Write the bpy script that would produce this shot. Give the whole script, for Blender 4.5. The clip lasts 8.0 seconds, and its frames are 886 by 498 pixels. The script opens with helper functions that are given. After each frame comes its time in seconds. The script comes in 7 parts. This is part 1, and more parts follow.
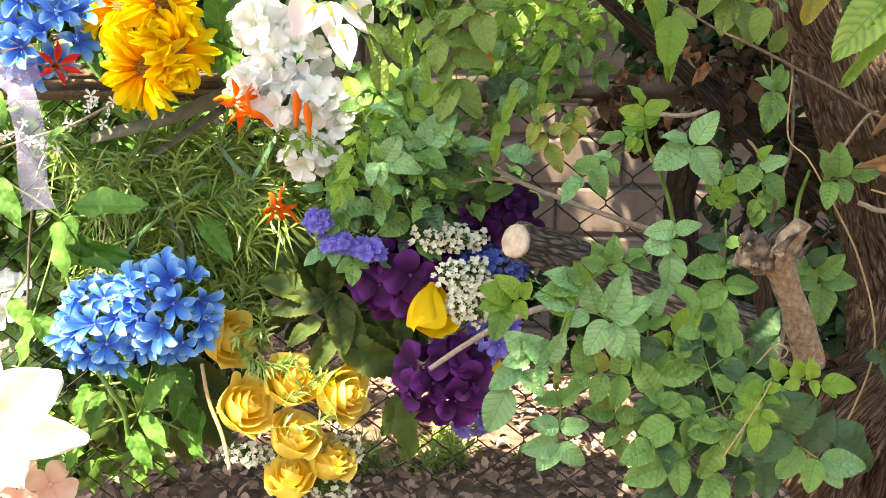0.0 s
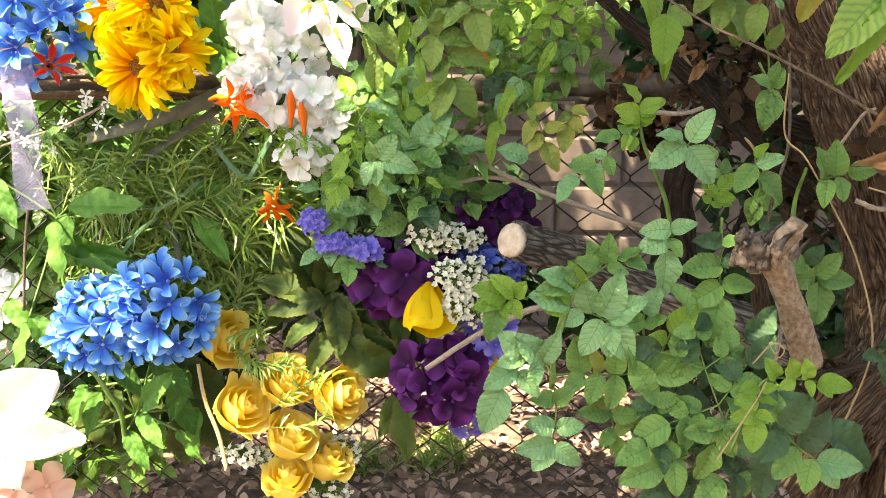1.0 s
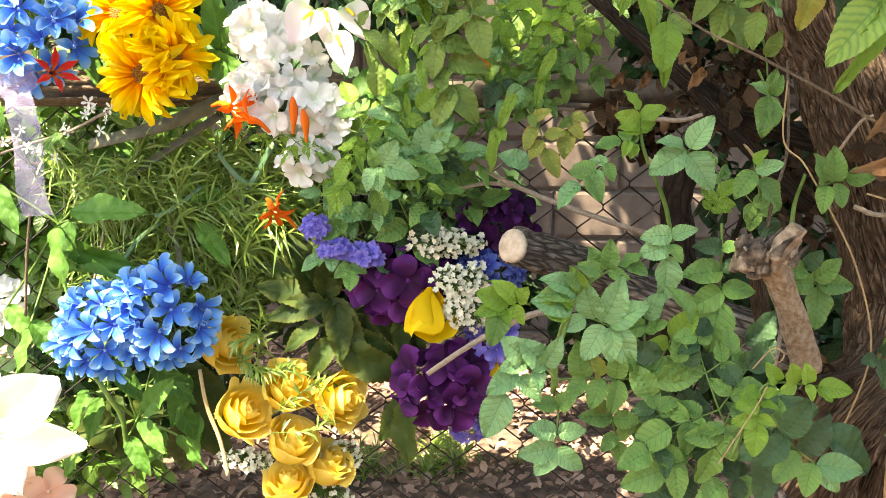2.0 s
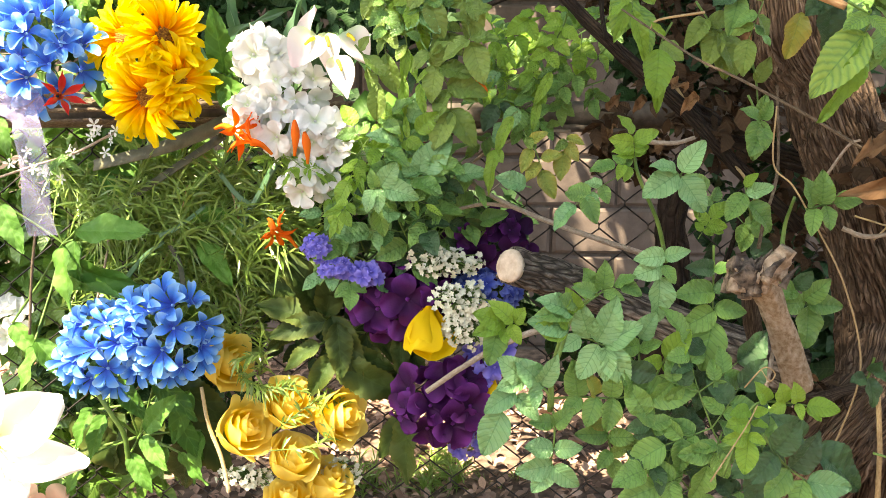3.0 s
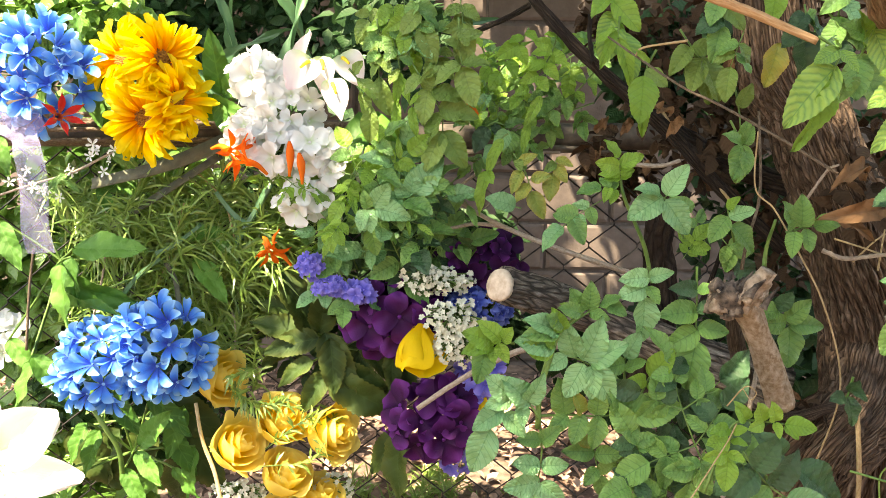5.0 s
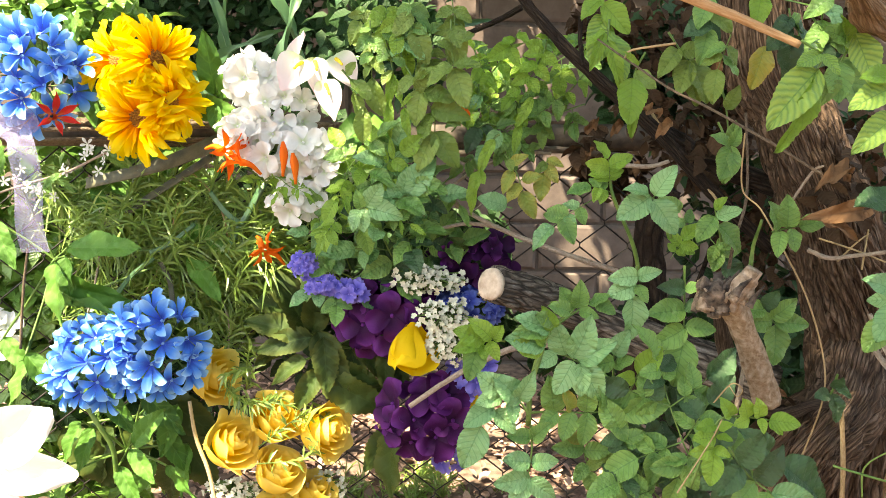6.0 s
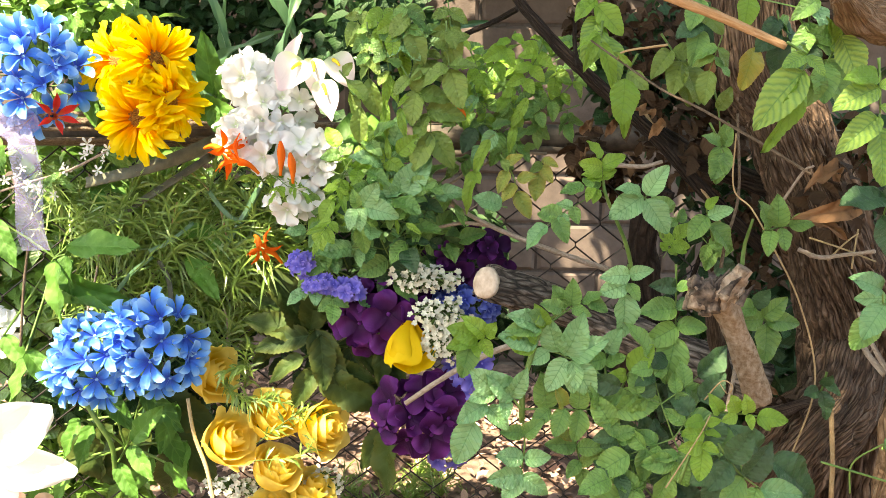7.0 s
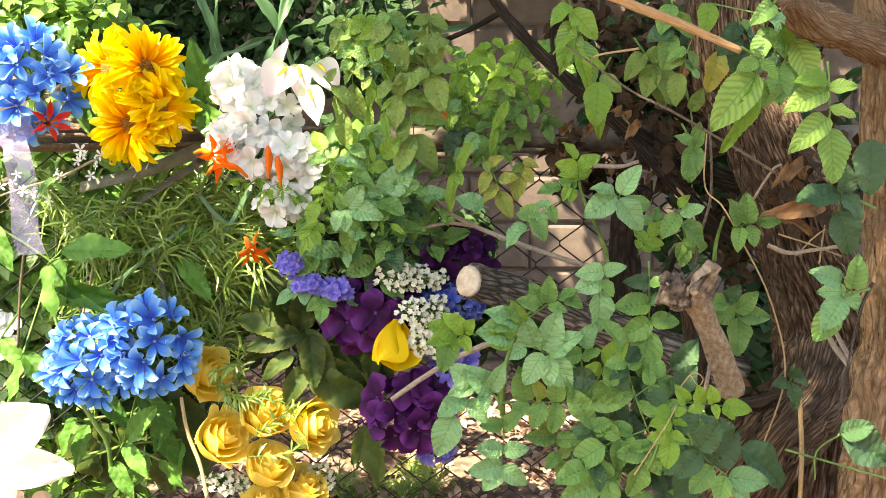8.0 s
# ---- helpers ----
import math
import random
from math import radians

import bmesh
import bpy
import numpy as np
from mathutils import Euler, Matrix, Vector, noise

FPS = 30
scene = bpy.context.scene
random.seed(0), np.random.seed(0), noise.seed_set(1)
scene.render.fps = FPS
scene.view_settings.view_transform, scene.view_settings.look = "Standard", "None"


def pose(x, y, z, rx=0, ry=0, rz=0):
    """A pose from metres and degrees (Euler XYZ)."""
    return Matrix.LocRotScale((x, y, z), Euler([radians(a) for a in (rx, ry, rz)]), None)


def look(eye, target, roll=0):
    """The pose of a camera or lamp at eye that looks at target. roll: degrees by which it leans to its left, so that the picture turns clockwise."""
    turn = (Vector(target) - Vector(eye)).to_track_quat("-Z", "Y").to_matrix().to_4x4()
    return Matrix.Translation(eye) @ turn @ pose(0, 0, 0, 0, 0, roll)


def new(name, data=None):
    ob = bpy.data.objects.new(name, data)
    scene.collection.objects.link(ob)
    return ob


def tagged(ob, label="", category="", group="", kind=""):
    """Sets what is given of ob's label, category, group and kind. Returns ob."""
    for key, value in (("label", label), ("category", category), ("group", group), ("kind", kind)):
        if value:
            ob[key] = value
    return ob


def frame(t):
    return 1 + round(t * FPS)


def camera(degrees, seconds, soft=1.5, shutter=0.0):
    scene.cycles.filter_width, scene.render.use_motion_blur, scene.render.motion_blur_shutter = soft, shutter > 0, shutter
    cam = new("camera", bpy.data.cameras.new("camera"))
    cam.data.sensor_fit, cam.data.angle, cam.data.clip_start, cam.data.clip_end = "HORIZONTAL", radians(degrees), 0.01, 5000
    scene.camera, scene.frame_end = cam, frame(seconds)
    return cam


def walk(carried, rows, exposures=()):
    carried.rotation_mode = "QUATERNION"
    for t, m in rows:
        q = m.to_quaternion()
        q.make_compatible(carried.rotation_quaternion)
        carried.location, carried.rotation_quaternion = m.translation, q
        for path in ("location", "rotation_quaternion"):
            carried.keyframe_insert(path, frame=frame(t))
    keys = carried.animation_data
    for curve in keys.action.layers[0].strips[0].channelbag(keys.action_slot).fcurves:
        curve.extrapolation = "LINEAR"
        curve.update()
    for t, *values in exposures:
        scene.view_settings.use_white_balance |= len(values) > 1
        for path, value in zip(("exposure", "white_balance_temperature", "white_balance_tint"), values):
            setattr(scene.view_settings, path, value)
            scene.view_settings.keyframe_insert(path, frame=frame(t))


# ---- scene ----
cam = camera(61.0, 8.0, 0.65)
PATH = [
    (0, (0.029, 0.172, 0.893), (-0.011, 2.126, 0.470), 0.7),
    (0.5, (0.035, 0.175, 0.896), (-0.007, 2.129, 0.469), 0.6),
    (1, (0.036, 0.176, 0.893), (-0.01, 2.129, 0.467), 0.5),
    (2.5, (0.029, 0.165, 0.899), (-0.005, 2.124, 0.500), 0.5),
    (3, (0.031, 0.157, 0.905), (-0.003, 2.12, 0.527), 0.5),
    (3.5, (0.033, 0.153, 0.910), (0.0, 2.119, 0.546), 0.6),
    (4, (0.038, 0.155, 0.911), (0.0, 2.122, 0.555), 0.7),
    (4.5, (0.037, 0.149, 0.914), (0.002, 2.119, 0.569), 0.7),
    (6, (0.039, 0.132, 0.915), (0.031, 2.102, 0.574), 0.9),
    (6.5, (0.045, 0.129, 0.917), (0.035, 2.099, 0.574), 0.9),
    (7, (0.046, 0.123, 0.914), (0.034, 2.094, 0.576), 1.0),
    (7.5, (0.052, 0.113, 0.915), (0.039, 2.085, 0.578), 0.6),
    (8, (0.067, 0.099, 0.917), (0.052, 2.07, 0.581), 0.4),
]
EXPOSURE = 2.46
walk(cam, [(t, look(eye, target, roll)) for t, eye, target, roll in PATH],
     exposures=[(0, EXPOSURE, 8800, 8), (8, EXPOSURE, 8800, 8)])

# ---- light: sun from behind the camera's left shoulder, open sky ----
SUN_DIR = Vector((-0.36, -0.37, 0.86)).normalized()
world = bpy.data.worlds.new("sky")
scene.world = world
world.use_nodes = True
wn = world.node_tree
sky = wn.nodes.new("ShaderNodeTexSky")
sky.sky_type = "NISHITA"
sky.sun_disc = False
sky.sun_elevation = math.asin(SUN_DIR.z)
sky.sun_rotation = math.atan2(SUN_DIR.x, SUN_DIR.y)
sky.air_density, sky.dust_density = 1.0, 1.5
bg = wn.nodes["Background"]
bg.inputs["Strength"].default_value = 0.15
wn.links.new(sky.outputs["Color"], bg.inputs["Color"])
sun = new("sun", bpy.data.lights.new("sun", "SUN"))
sun.data.energy, sun.data.angle, sun.data.color = 5.0, radians(0.5), (1.0, 0.94, 0.84)
sun.matrix_basis = look(SUN_DIR * 20, (0, 0, 0))

# ---- materials ----


class Nodes:
    """Short hand for building a node tree."""

    def __init__(self, name):
        self.mat = bpy.data.materials.new(name)
        self.mat.use_nodes = True
        self.tree = self.mat.node_tree
        self.bsdf = self.tree.nodes["Principled BSDF"]
        self.out = self.tree.nodes["Material Output"]

    def node(self, kind, **values):
        n = self.tree.nodes.new(kind)
        for k, v in values.items():
            n.inputs[k].default_value = v
        return n

    def link(self, a, b):
        self.tree.links.new(a, b)

    def math(self, op, a, b=0.0):
        n = self.tree.nodes.new("ShaderNodeMath")
        n.operation = op
        for i, v in enumerate((a, b)):
            if isinstance(v, (int, float)):
                n.inputs[i].default_value = v
            else:
                self.link(v, n.inputs[i])
        return n.outputs[0]

    def mix(self, fac, a, b, blend="MIX"):
        n = self.tree.nodes.new("ShaderNodeMixRGB")
        n.blend_type = blend
        for i, v in enumerate((fac, a, b)):
            if isinstance(v, (int, float)):
                n.inputs[i].default_value = v if i == 0 else (v, v, v, 1)
            elif isinstance(v, tuple):
                n.inputs[i].default_value = (*v, 1)
            else:
                self.link(v, n.inputs[i])
        return n.outputs[0]

    def ramp(self, fac, *stops):
        n = self.tree.nodes.new("ShaderNodeValToRGB")
        while len(n.color_ramp.elements) < len(stops):
            n.color_ramp.elements.new(0.5)
        for e, (p, c) in zip(n.color_ramp.elements, stops):
            e.position, e.color = p, (*c, 1) if isinstance(c, tuple) else (c, c, c, 1)
        self.link(fac, n.inputs[0])
        return n.outputs[0]

    def uv(self):
        n = self.tree.nodes.new("ShaderNodeUVMap")
        s = self.tree.nodes.new("ShaderNodeSeparateXYZ")
        self.link(n.outputs[0], s.inputs[0])
        return n.outputs[0], s.outputs[0], s.outputs[1]

    def noise(self, scale, detail=3.0, vector=None, rough=0.55):
        n = self.node("ShaderNodeTexNoise", Scale=scale, Detail=detail, Roughness=rough)
        if vector is None:
            vector = self.tree.nodes.new("ShaderNodeTexCoord").outputs["Object"]
        self.link(vector, n.inputs["Vector"])
        return n.outputs[0]

    def random(self):
        return self.tree.nodes.new("ShaderNodeObjectInfo").outputs["Random"]

    def island(self):
        return self.tree.nodes.new("ShaderNodeNewGeometry").outputs["Random Per Island"]

    def bump(self, height, strength=0.4, distance=0.002):
        n = self.node("ShaderNodeBump", Strength=strength, Distance=distance)
        self.link(height, n.inputs["Height"])
        self.link(n.outputs[0], self.bsdf.inputs["Normal"])
        return n.outputs[0]

    def color(self, c, rough=0.6):
        if isinstance(c, tuple):
            self.bsdf.inputs["Base Color"].default_value = (*c, 1)
        else:
            self.link(c, self.bsdf.inputs["Base Color"])
        self.bsdf.inputs["Roughness"].default_value = rough

    def sheer(self, c, amount, normal=None):
        """Light that shines through a thin leaf or petal."""
        t = self.tree.nodes.new("ShaderNodeBsdfTranslucent")
        if isinstance(c, tuple):
            t.inputs[0].default_value = (*c, 1)
        else:
            self.link(c, t.inputs[0])
        if normal is not None:
            self.link(normal, t.inputs["Normal"])
        m = self.node("ShaderNodeMixShader", Fac=amount)
        self.link(self.bsdf.outputs[0], m.inputs[1])
        self.link(t.outputs[0], m.inputs[2])
        self.link(m.outputs[0], self.out.inputs[0])


def leaf_material(name, deep, pale, vein, veins=7.0, sheer=0.2, rough=0.31, island=False, edge=None, spread=0.5, fine=7.0, strength=0.6, gloss=0.7):
    m = Nodes(name)
    _, u, v = m.uv()
    au = m.math("ABSOLUTE", u)
    s = m.math("FRACT", m.math("MULTIPLY", m.math("SUBTRACT", v, m.math("MULTIPLY", au, 0.22)), veins))
    side = m.math("MAXIMUM", m.math("SUBTRACT", 1.0, m.math("MULTIPLY", m.math("ABSOLUTE", m.math("SUBTRACT", s, 0.5)), fine)), 0.0)
    rib = m.math("MAXIMUM", m.math("SUBTRACT", 1.0, m.math("MULTIPLY", au, 16.0)), 0.0)
    lines = m.math("MAXIMUM", rib, m.math("MULTIPLY", side, 0.75))
    r = m.island() if island else m.random()
    tone = m.mix(r, deep, pale)
    patch = m.math("MULTIPLY", m.noise(45.0), spread)
    tone = m.mix(patch, tone, pale)
    if edge is not None:
        tone = m.mix(m.math("MULTIPLY", m.math("POWER", au, 2.5), 0.7), tone, edge)
    base = m.mix(m.math("MULTIPLY", lines, strength), tone, vein)
    spot = m.ramp(m.noise(160.0, 2.0), (0.70, 0.0), (0.76, 1.0))
    base = m.mix(m.math("MULTIPLY", spot, 0.35), base, (0.16, 0.12, 0.05))
    m.color(base, rough)
    m.bsdf.inputs["Specular IOR Level"].default_value = gloss
    relief = m.math("ADD", m.math("MULTIPLY", m.math("ABSOLUTE", m.math("SUBTRACT", s, 0.5)), 0.8), m.math("MULTIPLY", m.noise(220.0), 0.4))
    nrm = m.bump(relief, 0.75, 0.0015)
    m.sheer(m.mix(0.6, base, pale), sheer, nrm)
    return m.mat


def petal_material(name, base, middle, tip, sheer=0.3, rough=0.6, streak=0.15, island=False, stops=(0.05, 0.4, 0.95)):
    m = Nodes(name)
    uvv, u, v = m.uv()
    c = m.ramp(v, (stops[0], base), (stops[1], middle), (stops[2], tip))
    vm = m.tree.nodes.new("ShaderNodeMapping")
    vm.inputs["Scale"].default_value = (9.0, 1.2, 1.0)
    m.link(uvv, vm.inputs[0])
    n = m.noise(2.2, 3.0, vm.outputs[0])
    c = m.mix(m.math("MULTIPLY", n, streak), c, base)
    r = m.island() if island else m.random()
    c = m.mix(m.math("MULTIPLY", r, 0.25), c, middle)
    c = m.mix(m.math("MULTIPLY", m.noise(60.0), 0.18), c, tip)
    m.color(c, rough)
    m.bsdf.inputs["Specular IOR Level"].default_value = 0.22
    nrm = m.bump(m.math("ADD", n, m.math("MULTIPLY", m.noise(500.0, 1.0), 0.3)), 0.35, 0.0012)
    m.sheer(c, sheer, nrm)
    return m.mat


def bark_material(name, dark, mid, light, around=40.0, along=3.0, bump=1.0, crack=0.22, plates=1.0):
    """Long plates parted by dark cracks, with fibres on the plates."""
    m = Nodes(name)
    uvv, u, v = m.uv()
    vm = m.tree.nodes.new("ShaderNodeMapping")
    vm.inputs["Scale"].default_value = (around, along, 1.0)
    m.link(uvv, vm.inputs[0])
    warp = m.node("ShaderNodeTexNoise", Scale=0.7, Detail=3.0)
    m.link(vm.outputs[0], warp.inputs["Vector"])
    bent = m.tree.nodes.new("ShaderNodeMixRGB")
    bent.blend_type = "ADD"
    bent.inputs[0].default_value = 0.6
    m.link(vm.outputs[0], bent.inputs[1])
    m.link(warp.outputs["Color"], bent.inputs[2])
    cell = m.tree.nodes.new("ShaderNodeTexVoronoi")
    cell.feature = "DISTANCE_TO_EDGE"
    cell.inputs["Scale"].default_value = 1.0
    m.link(bent.outputs[0], cell.inputs["Vector"])
    plate = m.mix(plates, 1.0, m.ramp(cell.outputs["Distance"], (0.0, 0.0), (crack, 0.8), (crack * 2.2, 1.0)))
    n = m.noise(2.2, 6.0, bent.outputs[0], 0.65)
    fine = m.noise(320.0, 4.0)
    big = m.noise(14.0, 3.0)
    height = m.math("MULTIPLY", plate, m.math("SUBTRACT", m.math("MULTIPLY", n, 1.9), 0.28))
    c = m.ramp(height, (0.08, dark), (0.50, mid), (0.92, light))
    c = m.mix(m.math("MULTIPLY", big, 0.35), c, mid)
    c = m.mix(m.math("MULTIPLY", fine, 0.3), c, dark)
    m.color(c, 0.9)
    m.bsdf.inputs["Specular IOR Level"].default_value = 0.25
    m.bump(m.math("ADD", height, m.math("MULTIPLY", fine, 0.25)), bump, 0.006)
    return m.mat


def plain_material(name, a, b, scale=40.0, rough=0.7, bump=0.3, metal=0.0, vary=0.0):
    m = Nodes(name)
    n = m.noise(scale, 5.0)
    c = m.mix(m.ramp(n, (0.35, 0.0), (0.68, 1.0)), a, b)
    if vary:
        c = m.mix(m.math("MULTIPLY", m.random(), vary), c, b)
    c = m.mix(m.math("MULTIPLY", m.noise(scale * 9.0, 2.0), 0.25), c, a)
    m.color(c, rough)
    m.bsdf.inputs["Metallic"].default_value = metal
    m.bump(m.math("ADD", n, m.math("MULTIPLY", m.noise(scale * 8.0, 3.0), 0.4)), bump, 0.003)
    return m.mat


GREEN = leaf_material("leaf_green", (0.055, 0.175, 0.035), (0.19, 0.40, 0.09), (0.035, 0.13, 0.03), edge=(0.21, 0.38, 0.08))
# Paler, bluer green holds the sky's sheen on leaves in light shade.
SKYSHEEN = leaf_material("leaf_sky_sheen", (0.09, 0.27, 0.09), (0.28, 0.55, 0.22), (0.05, 0.20, 0.06), rough=0.24, gloss=1.0)
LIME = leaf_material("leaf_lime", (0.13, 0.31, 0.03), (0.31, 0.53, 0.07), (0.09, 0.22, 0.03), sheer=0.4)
# Shaded copy of the green leaf: its shade is in the colour.
SHADED_GREEN = leaf_material("leaf_shaded_green", (0.016, 0.065, 0.022), (0.05, 0.14, 0.045), (0.02, 0.07, 0.025))
OLIVE = leaf_material("leaf_olive", (0.095, 0.185, 0.03), (0.21, 0.33, 0.07), (0.07, 0.15, 0.03), fine=6.0, strength=0.45, gloss=0.5)
YELLOWING = leaf_material("leaf_yellowing", (0.16, 0.28, 0.04), (0.36, 0.40, 0.07), (0.16, 0.30, 0.06), edge=(0.45, 0.33, 0.07))
VEINED = leaf_material("leaf_veined", (0.16, 0.36, 0.06), (0.34, 0.52, 0.10), (0.05, 0.22, 0.06), veins=9.0, sheer=0.3, fine=3.0, strength=0.85)
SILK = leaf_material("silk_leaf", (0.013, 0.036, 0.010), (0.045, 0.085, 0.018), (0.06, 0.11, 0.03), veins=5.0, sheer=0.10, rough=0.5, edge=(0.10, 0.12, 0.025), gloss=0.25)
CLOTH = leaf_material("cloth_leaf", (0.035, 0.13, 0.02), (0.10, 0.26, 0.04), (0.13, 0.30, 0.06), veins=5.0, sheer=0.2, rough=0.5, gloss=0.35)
CROWN = leaf_material("crown_leaf", (0.05, 0.13, 0.03), (0.12, 0.25, 0.06), (0.2, 0.35, 0.1), island=True)
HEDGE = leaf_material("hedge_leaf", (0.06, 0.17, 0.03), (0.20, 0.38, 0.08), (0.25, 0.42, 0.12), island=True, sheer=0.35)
# Shaded copy of HEDGE: deep shade is put into the leaf colour.
SHADE = leaf_material("hedge_shaded_leaf", (0.010, 0.032, 0.012), (0.035, 0.09, 0.03), (0.05, 0.11, 0.04), island=True, gloss=0.25, rough=0.5)
FERN = leaf_material("fern_blade", (0.08, 0.19, 0.03), (0.26, 0.39, 0.09), (0.24, 0.38, 0.09), veins=1.0, island=True, sheer=0.35)
STRAP = leaf_material("strap_leaf", (0.04, 0.12, 0.05), (0.10, 0.24, 0.10), (0.14, 0.28, 0.13), veins=1.0, rough=0.4)
DRYLEAF = leaf_material("dry_leaf", (0.10, 0.05, 0.022), (0.27, 0.145, 0.07), (0.16, 0.085, 0.04), sheer=0.12, rough=0.75, gloss=0.3)
# Dead-leaf brown, taken darker to include the shade behind the limbs.
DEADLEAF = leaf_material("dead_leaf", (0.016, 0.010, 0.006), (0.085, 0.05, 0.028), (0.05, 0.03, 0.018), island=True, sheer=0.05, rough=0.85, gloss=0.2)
LITTER = leaf_material("litter", (0.16, 0.085, 0.06), (0.58, 0.38, 0.29), (0.34, 0.21, 0.15), island=True, sheer=0.0, rough=0.85)

BLUE = petal_material("blue_petal", (0.003, 0.035, 0.50), (0.022, 0.27, 0.86), (0.42, 0.77, 0.98), stops=(0.16, 0.50, 1.0), island=True, streak=0.25, sheer=0.22)
SUNYELLOW = petal_material("sunflower_petal", (0.82, 0.12, 0.005), (0.96, 0.48, 0.008), (0.98, 0.84, 0.04), stops=(0.08, 0.34, 0.72), sheer=0.4)
SUNCENTRE = plain_material("sunflower_centre", (0.22, 0.08, 0.015), (0.70, 0.34, 0.05), 420.0, 0.9, 0.8)
ROSE = petal_material("rose_petal", (0.82, 0.48, 0.025), (0.93, 0.73, 0.10), (0.95, 0.83, 0.27), sheer=0.4, streak=0.12, stops=(0.05, 0.5, 1.0))
TULIP = petal_material("yellow_petal", (0.80, 0.45, 0.01), (0.90, 0.62, 0.02), (0.92, 0.70, 0.03), sheer=0.25)
WHITE = petal_material("white_petal", (0.58, 0.72, 0.44), (0.80, 0.83, 0.82), (0.86, 0.87, 0.90), island=True, streak=0.10, sheer=0.35, stops=(0.02, 0.28, 0.95))
LILY = petal_material("lily_petal", (0.80, 0.72, 0.45), (0.86, 0.86, 0.82), (0.88, 0.88, 0.88), streak=0.05)
SPATHE = petal_material("spathe", (0.50, 0.74, 0.34), (0.87, 0.88, 0.87), (0.86, 0.68, 0.74), stops=(0.0, 0.3, 1.0), streak=0.05, sheer=0.35)
# Pale tip colour carries the magenta highlights of the petals.
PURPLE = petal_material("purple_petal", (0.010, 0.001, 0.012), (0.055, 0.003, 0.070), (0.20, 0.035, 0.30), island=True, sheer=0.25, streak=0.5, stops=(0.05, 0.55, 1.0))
# PURPLE darkened for the hydrangea heads set back in shade.
SHADED_PURPLE = petal_material("shaded_purple_petal", (0.012, 0.002, 0.016), (0.032, 0.003, 0.042), (0.06, 0.008, 0.085), island=True, sheer=0.15)
VIOLET = petal_material("violet_petal", (0.08, 0.08, 0.50), (0.16, 0.15, 0.66), (0.33, 0.29, 0.78), island=True)
COBALT = petal_material("cobalt_petal", (0.015, 0.03, 0.30), (0.05, 0.10, 0.55), (0.20, 0.30, 0.75), island=True)
ORANGE = petal_material("orange_petal", (0.75, 0.20, 0.02), (0.85, 0.16, 0.015), (0.88, 0.13, 0.012), island=True)
RED = petal_material("red_petal", (0.45, 0.25, 0.08), (0.65, 0.03, 0.03), (0.70, 0.03, 0.04), island=True)
SALMON = petal_material("salmon_petal", (0.80, 0.40, 0.28), (0.86, 0.52, 0.42), (0.88, 0.66, 0.52), island=True)
BLOSSOM = plain_material("tiny_white_blossom", (0.55, 0.58, 0.42), (0.84, 0.85, 0.78), 90.0, 0.8, 0.2)
SPADIX = plain_material("spadix_yellow", (0.75, 0.50, 0.02), (0.88, 0.70, 0.06), 300.0, 0.7, 0.4)

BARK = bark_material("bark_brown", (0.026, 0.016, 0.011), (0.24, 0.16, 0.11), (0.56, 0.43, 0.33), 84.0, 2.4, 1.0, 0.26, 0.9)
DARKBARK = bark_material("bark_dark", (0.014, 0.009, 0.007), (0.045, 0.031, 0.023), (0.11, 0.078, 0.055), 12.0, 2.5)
TANBARK = bark_material("bark_tan", (0.09, 0.05, 0.028), (0.37, 0.24, 0.14), (0.60, 0.46, 0.32), 34.0, 3.4, 1.0, 0.2, 0.7)
GREYBARK = bark_material("bark_grey", (0.012, 0.010, 0.009), (0.27, 0.23, 0.20), (0.68, 0.63, 0.57), 21.0, 2.6, 1.0, 0.24, 0.95)
STUMPBARK = bark_material("bark_smooth", (0.09, 0.055, 0.034), (0.35, 0.245, 0.155), (0.62, 0.50, 0.39), 6.0, 6.0, 0.8, 0.12, 0.1)
KNOBWOOD = plain_material("broken_wood", (0.16, 0.11, 0.07), (0.52, 0.41, 0.31), 110.0, 0.9, 0.8)
KNOBDARK = plain_material("weathered_wood", (0.018, 0.014, 0.012), (0.26, 0.20, 0.155), 95.0, 0.9, 1.0)
STRAW = bark_material("straw", (0.22, 0.16, 0.075), (0.42, 0.33, 0.18), (0.60, 0.50, 0.32), 4.0, 10.0, 0.4, 0.2, 0.15)
CUTWOOD = plain_material("cut_wood", (0.42, 0.33, 0.25), (0.66, 0.57, 0.47), 120.0, 0.85, 0.5)
TWIG = bark_material("twig_grey", (0.17, 0.13, 0.10), (0.38, 0.31, 0.25), (0.56, 0.48, 0.40), 4.0, 14.0, 0.5, 0.2, 0.15)
TANVINE = bark_material("vine_tan", (0.22, 0.14, 0.06), (0.40, 0.28, 0.15), (0.55, 0.42, 0.25), 4.0, 14.0, 0.4, 0.2, 0.15)
TANBRANCH = bark_material("branch_tan", (0.20, 0.10, 0.045), (0.42, 0.24, 0.115), (0.58, 0.38, 0.21), 5.0, 3.0, 0.5, 0.2, 0.1)
STEM = plain_material("stem_green", (0.06, 0.14, 0.025), (0.16, 0.27, 0.06), 60.0, 0.5, 0.2)
WIRE = plain_material("fence_wire", (0.018, 0.016, 0.015), (0.07, 0.06, 0.055), 80.0, 0.55, 0.3, 0.5)
RAIL = plain_material("fence_rail", (0.05, 0.04, 0.032), (0.16, 0.13, 0.10), 50.0, 0.75, 0.5)
CANE = bark_material("cane_dry", (0.05, 0.035, 0.025), (0.16, 0.12, 0.085), (0.33, 0.26, 0.19), 4.0, 12.0, 0.7, 0.2, 0.15)
